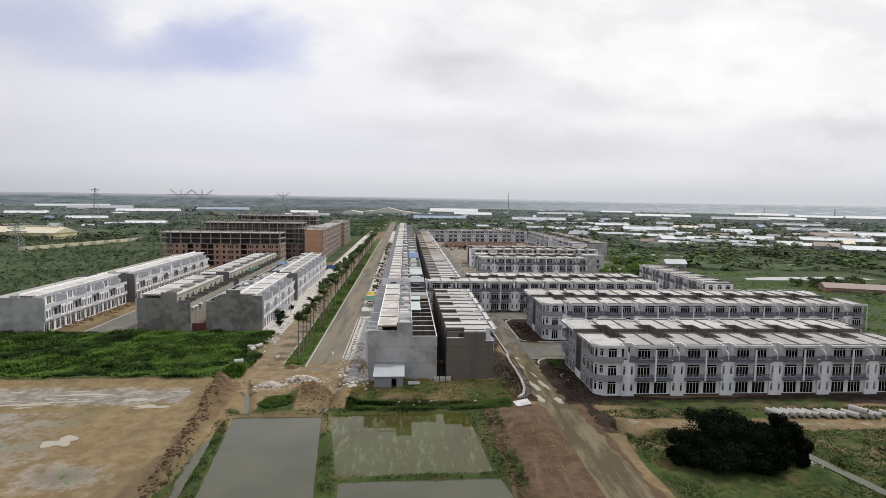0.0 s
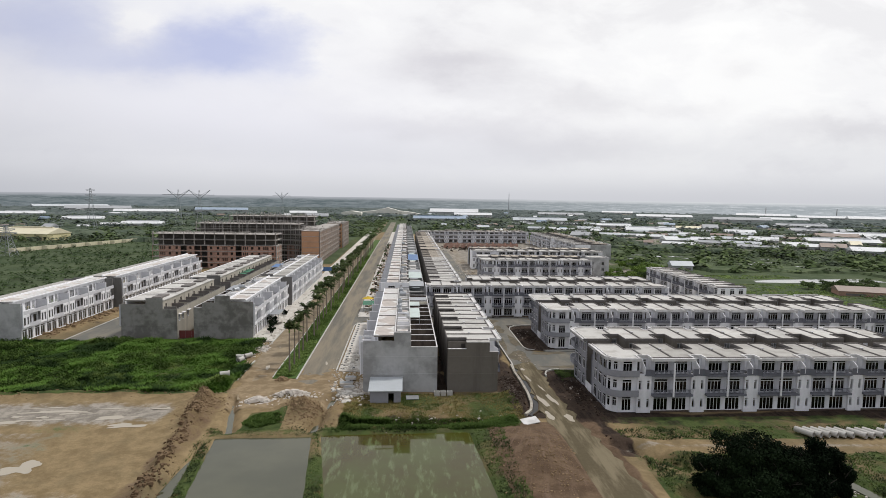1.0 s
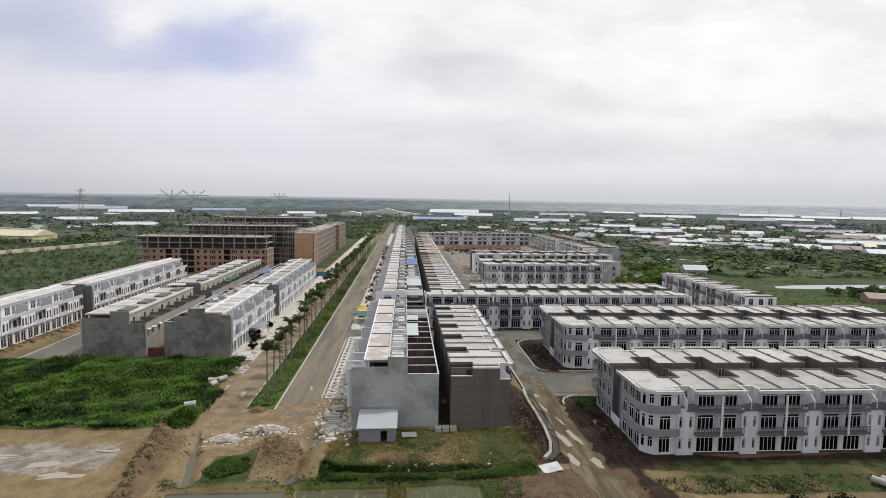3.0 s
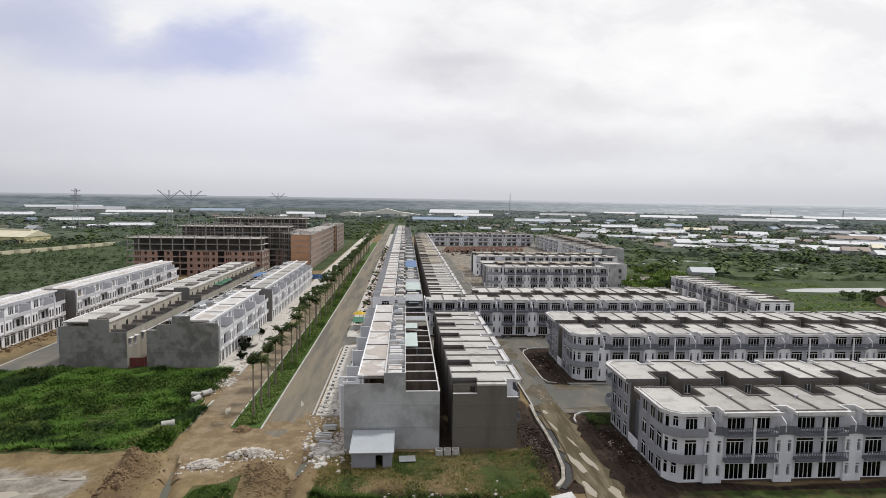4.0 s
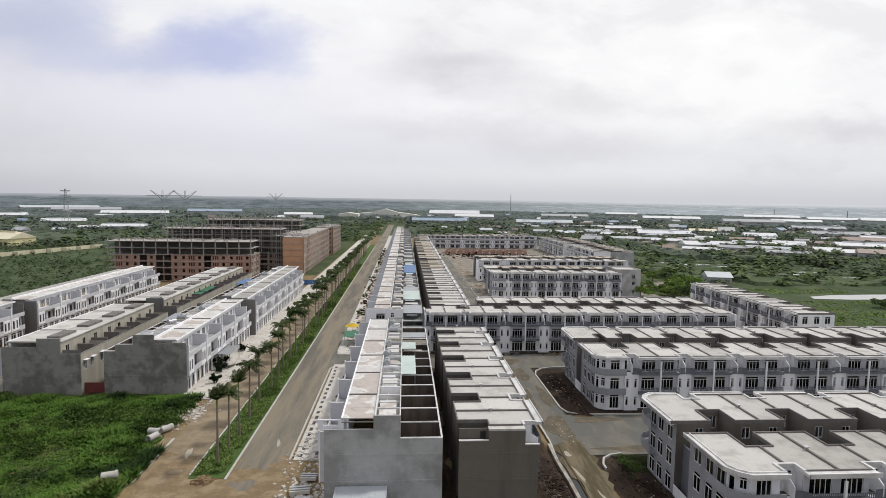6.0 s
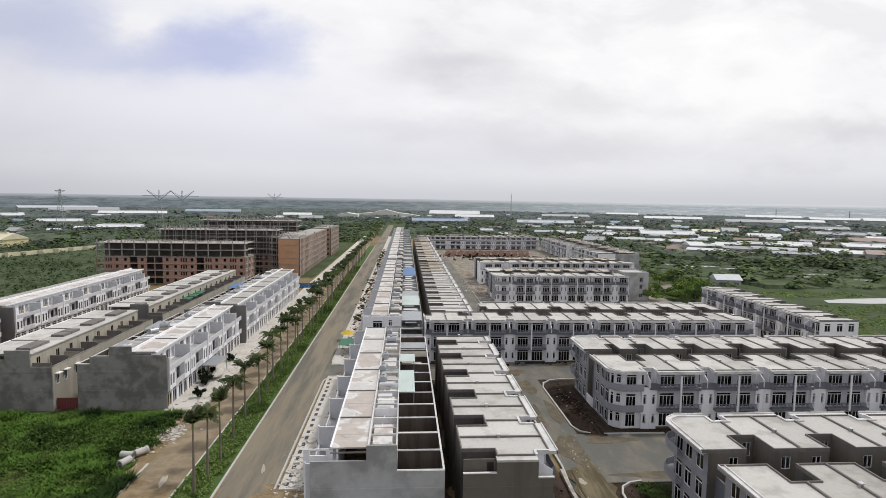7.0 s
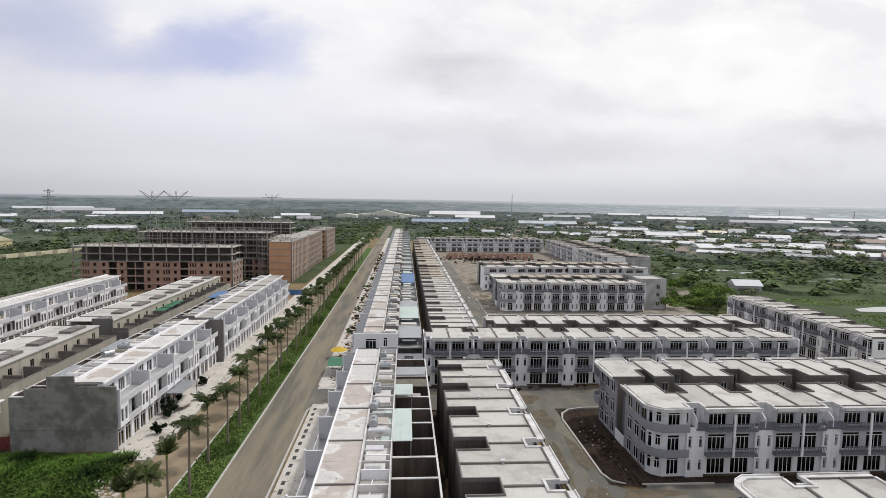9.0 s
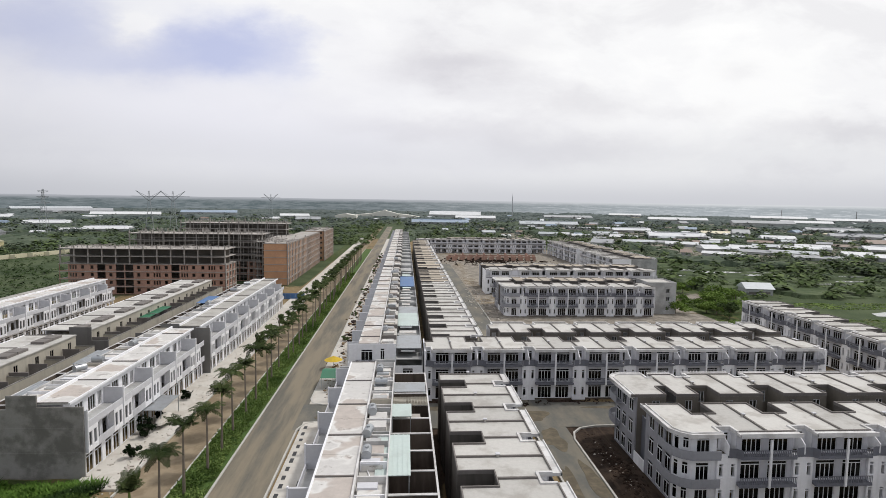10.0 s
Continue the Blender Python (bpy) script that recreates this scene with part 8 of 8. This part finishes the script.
tk = tank("shiny steel water tank on a roof stand")
tk.matrix_basis = pose(-0.4, 137.6, 10.1, 0, 0, 90)
for x, y, z, r in ((-0.6, 143.2, 10.1, 80), (-0.5, 150.2, 10.1, 95), (0.2, 161.5, 10.1, 0), (-0.3, 168.0, 10.1, 90), (-48.2, 176.0, 9.6, 0), (-47.6, 187.2, 9.6, 90), (-48.4, 171, 9.6, 60), (-47.9, 229, 9.6, 90), (-47.8, 251, 9.6, 0),
                   (-47.5, 264, 9.6, 30), (-0.4, 196, 10.3, 90), (-0.4, 214, 10.3, 80), (-0.2, 236, 10.3, 90), (-0.5, 259, 10.3, 90), (-0.5, 290, 10.3, 0), (-0.4, 340, 10.3, 0), (-0.3, 375, 10.3, 90)):
    copy_thing(tk, pose(x, y, z, 0, 0, r))
sheet_roof(0.6, 4.3, 134.2, 143.4, 10.2, 10.6, M_MINT, "pale mint sheet-metal roof over a back yard")
sheet_roof(1.9, 4.6, 151.4, 155.2, 9.7, 10.0, M_MINT, "pale mint sheet-metal roof over a back yard")
sheet_roof(1.9, 6.9, 163.2, 166.8, 9.0, 9.2, M_STEEL, "grey sheet roof over a back yard")
sheet_roof(2.0, 6.9, 209, 222, 9.0, 9.4, M_MINT, "pale mint sheet-metal roof over a back yard")
sheet_roof(2.0, 6.9, 224, 232, 8.9, 9.1, M_STEEL, "grey sheet roof over a back yard")
sheet_roof(2.0, 6.9, 270, 292, 9.0, 9.4, M_BLUE, "blue sheet-metal roof over a back yard")
sheet_roof(2.0, 6.9, 188, 197, 9.2, 9.5, M_STEEL, "grey sheet roof over a back yard")
sheet_roof(-52.8, -49.9, 162, 168, 9.3, 9.5, M_STEEL, "grey sheet roof over a back yard")
sheet_roof(-53.6, -49.9, 178, 186, 9.3, 9.5, M_STEEL, "grey sheet roof over a back yard")
sheet_roof(-53.6, -49.9, 236, 246, 9.3, 9.5, M_BLUE, "dark blue sheet roof over a back yard")
sheet_roof(-62.5, -60, 222, 236, 8.2, 8.4, M_TEAL, "green sheet roof over a back yard")
lat = thing("roof_pergola", "concrete lattice pergola over a back yard", "pergola")
for i in range(12):
    x = 2.1 + 0.42 * i
    part("slat", Shape().box(x, x + 0.12, 157.2, 160.4, 8.95, 9.1), M_CREAM, lat)
for i in range(7):
    y = 157.3 + 0.5 * i
    part("slat", Shape().box(2.0, 7.0, y, y + 0.12, 9.1, 9.2), M_CREAM, lat)

# vents on the seams between the townhouse roofs
vent = thing("roof_vent", "small grey capped vent on a roof seam", "vent", "roof vents")
part("cap", Shape().box(-0.24, 0.24, -0.24, 0.24, 0.26, 0.36), M_LILAC, vent)
part("neck", Shape().box(-0.15, 0.15, -0.15, 0.15, -0.1, 0.26), M_ROOFGREY, vent)
vent.matrix_basis = pose(48.7, 105.5, 10.1)
vs_ = [(48.7 + 10 * i, 105.5) for i in range(1, 6)] + [(48.7 + 10 * i, 118.9) for i in range(6)] + [(49.1 + 10 * i, 149.4) for i in range(8)] + [(49.1 + 10 * i, 162.9) for i in range(8)]
vs_ += [(14.0, 118.6 + 10 * i) for i in range(6)] + [(12.66 + 10 * i, 189) for i in range(8)]
for x, y in vs_:
    copy_thing(vent, pose(x, y, 10.1))

# street-side odds and ends
aw = thing("awning", "dark green sheet awning on the pavement", "awning")
part("canopy", Shape().extrude([(190.5, 2.5), (197.5, 2.5), (194, 3.3)], -13.2, -8.6), M_TEAL, aw)
for x in (-13.0, -8.8):
    for y in (190.8, 197.2):
        part("post", Shape().box(x - 0.06, x + 0.06, y - 0.06, y + 0.06, 0, 2.5), M_STEEL, aw)
par = thing("parasol", "yellow parasol on the pavement", "parasol")
part("canopy", Shape().tube((-12.4, 205.5, 2.0), (-12.4, 205.5, 2.9), 2.1, 0.05, 10), M_YELLOW, par)
part("pole", Shape().tube((-12.4, 205.5, 0), (-12.4, 205.5, 2.4), 0.05, 0.05, 6), M_STEEL, par)
aw = thing("awning", "grey sheet awning before a white shophouse", "awning")
part("canopy", Shape().extrude([(172.2, 3.0), (179.8, 3.0), (179.8, 3.08), (172.2, 3.08)], -39.9, -36.4), M_STEEL, aw)
for x, y in ((-36.6, 172.4), (-36.6, 179.6)):
    part("post", Shape().box(x - 0.06, x + 0.06, y - 0.06, y + 0.06, 0, 3.0), M_STEEL, aw)
bm = bmesh.new()
bmesh.ops.create_uvsphere(bm, u_segments=16, v_segments=8, radius=1.0)
for v in bm.verts:
    v.co = Vector((v.co.x * 1.1, v.co.y * 2.6, max(-0.1, v.co.z) * 0.9 * (1 + 0.1 * math.sin(3 * v.co.y)))) + Vector((-36.6, 173.6, 0.9))
me = bpy.data.meshes.new("tarpaulin")
bm.to_mesh(me)
bm.free()
me.materials.append(M_PAVE)
tagged(new("tarpaulin", me), "pale tarpaulin draped over a heap on the forecourt", "tarpaulin")

stones("litter", 200, line(-11.4, 112, -11.2, 140, 1.4), 0.34, 51, M_PAVE, "broken pale paving slabs along the unfinished pavement")
stones("litter", 160, disc(-10.5, 112, 2.6, 4.0, 0.2), 0.45, 52, M_PAVE, "tipped pale slabs at the end of the pavement")
stones("litter", 70, disc(-37, 162, 3.0, 9, 0.05), 0.18, 53, M_RUBBLE, "scattered rubble on the forecourt")

stones("litter", 420, line(-11.2, 186, -11.6, 470, 1.2), 0.42, 71, M_CLAY, "brown heaps of sand and brick along the pavement", "rubble")
stones("litter", 160, line(-12.0, 190, -12.2, 470, 0.9), 0.55, 72, M_SOIL, "dark piles of building waste along the kerb", "rubble")

# red sheet fence across the alley between the two row ends
red_fence = thing("sheet_fence", "dark red sheet metal fence across the alley between row ends", "fence")
M_REDSHEET = surface("dark_red_sheet", (0.16, 0.035, 0.03), (0.09, 0.04, 0.035), 0.5, 0.6, 3.0, rough=0.6)
for i in range(3):
    part("sheet", Shape().box(-59.2 + 1.55 * i, -57.7 + 1.55 * i, 156.6, 156.66, -0.2, 1.9), M_REDSHEET, red_fence)
for i in range(4):
    part("post", Shape().box(-59.3 + 1.55 * i, -59.2 + 1.55 * i, 156.66, 156.76, -0.2, 2.0), M_STEEL, red_fence)

# yard dividers and shaded windows on the back of the cream row
for q in L2_ROW + L2_NORTH:
    part("yard_divider", Shape().box(4.75, 4.95, 10.9, 14.1, 5.6, 8.5), M_SEAM, q, "dark weathered divider wall")
for q, xs in ((L2_ROW[-1], (1.2, 3.6)), (L2_ROW[-2], (2.6,))):
    for x in xs:
        w = part("yard_window", Shape().wall(x - 0.5, x + 0.5, 4.4, 6.2, 14.3, 0.05, [(x - 0.42, x - 0.04, 4.5, 6.1), (x + 0.04, x + 0.42, 4.5, 6.1)]), M_WHITE, q)
        part("pane", Shape().box(x - 0.44, x + 0.44, 14.27, 14.30, 4.5, 6.1), M_BLACK, w, "dark window glass")
        part("canopy", Shape().box(x - 0.7, x + 0.7, 14.3, 14.95, 6.3, 6.42), M_WHITE, w, "small white canopy")

# half-built brick walls on the plots before the far row
for k, (yy, x0, x1) in enumerate(((441, 31, 89), (452, 33, 91))):
    bw = thing("brick_foundation", "low red brick walls of unfinished houses on bare soil", "wall", "brick foundations")
    n = 12
    w = (x1 - x0) / n
    part("front_wall", Shape().wall(x0, x1, -0.2, 2.8, yy, 0.25, [(x0 + w * i + 1.4, x0 + w * i + 3.2, -0.2, 2.1) for i in range(n)]), M_BRICK, bw)
    for i in range(n + 1):
        part("cross_wall", Shape().box(x0 + w * i - 0.12 + (0.12 if i == 0 else 0), x0 + w * i + 0.12, yy + 0.25, yy + 8, -0.2, 2.6 + 0.5 * (i % 3)), M_BRICK, bw)

stones("litter", 120, line(-36.4, 158, -36.2, 275, 1.3), 0.24, 61, M_PAVE, "pale packs of rubble and broken paving on the forecourt")
stones("litter", 160, line(-34.4, 152, -34.2, 200, 0.6), 0.24, 62, M_RUBBLE, "white scraps along the forecourt's kerb")
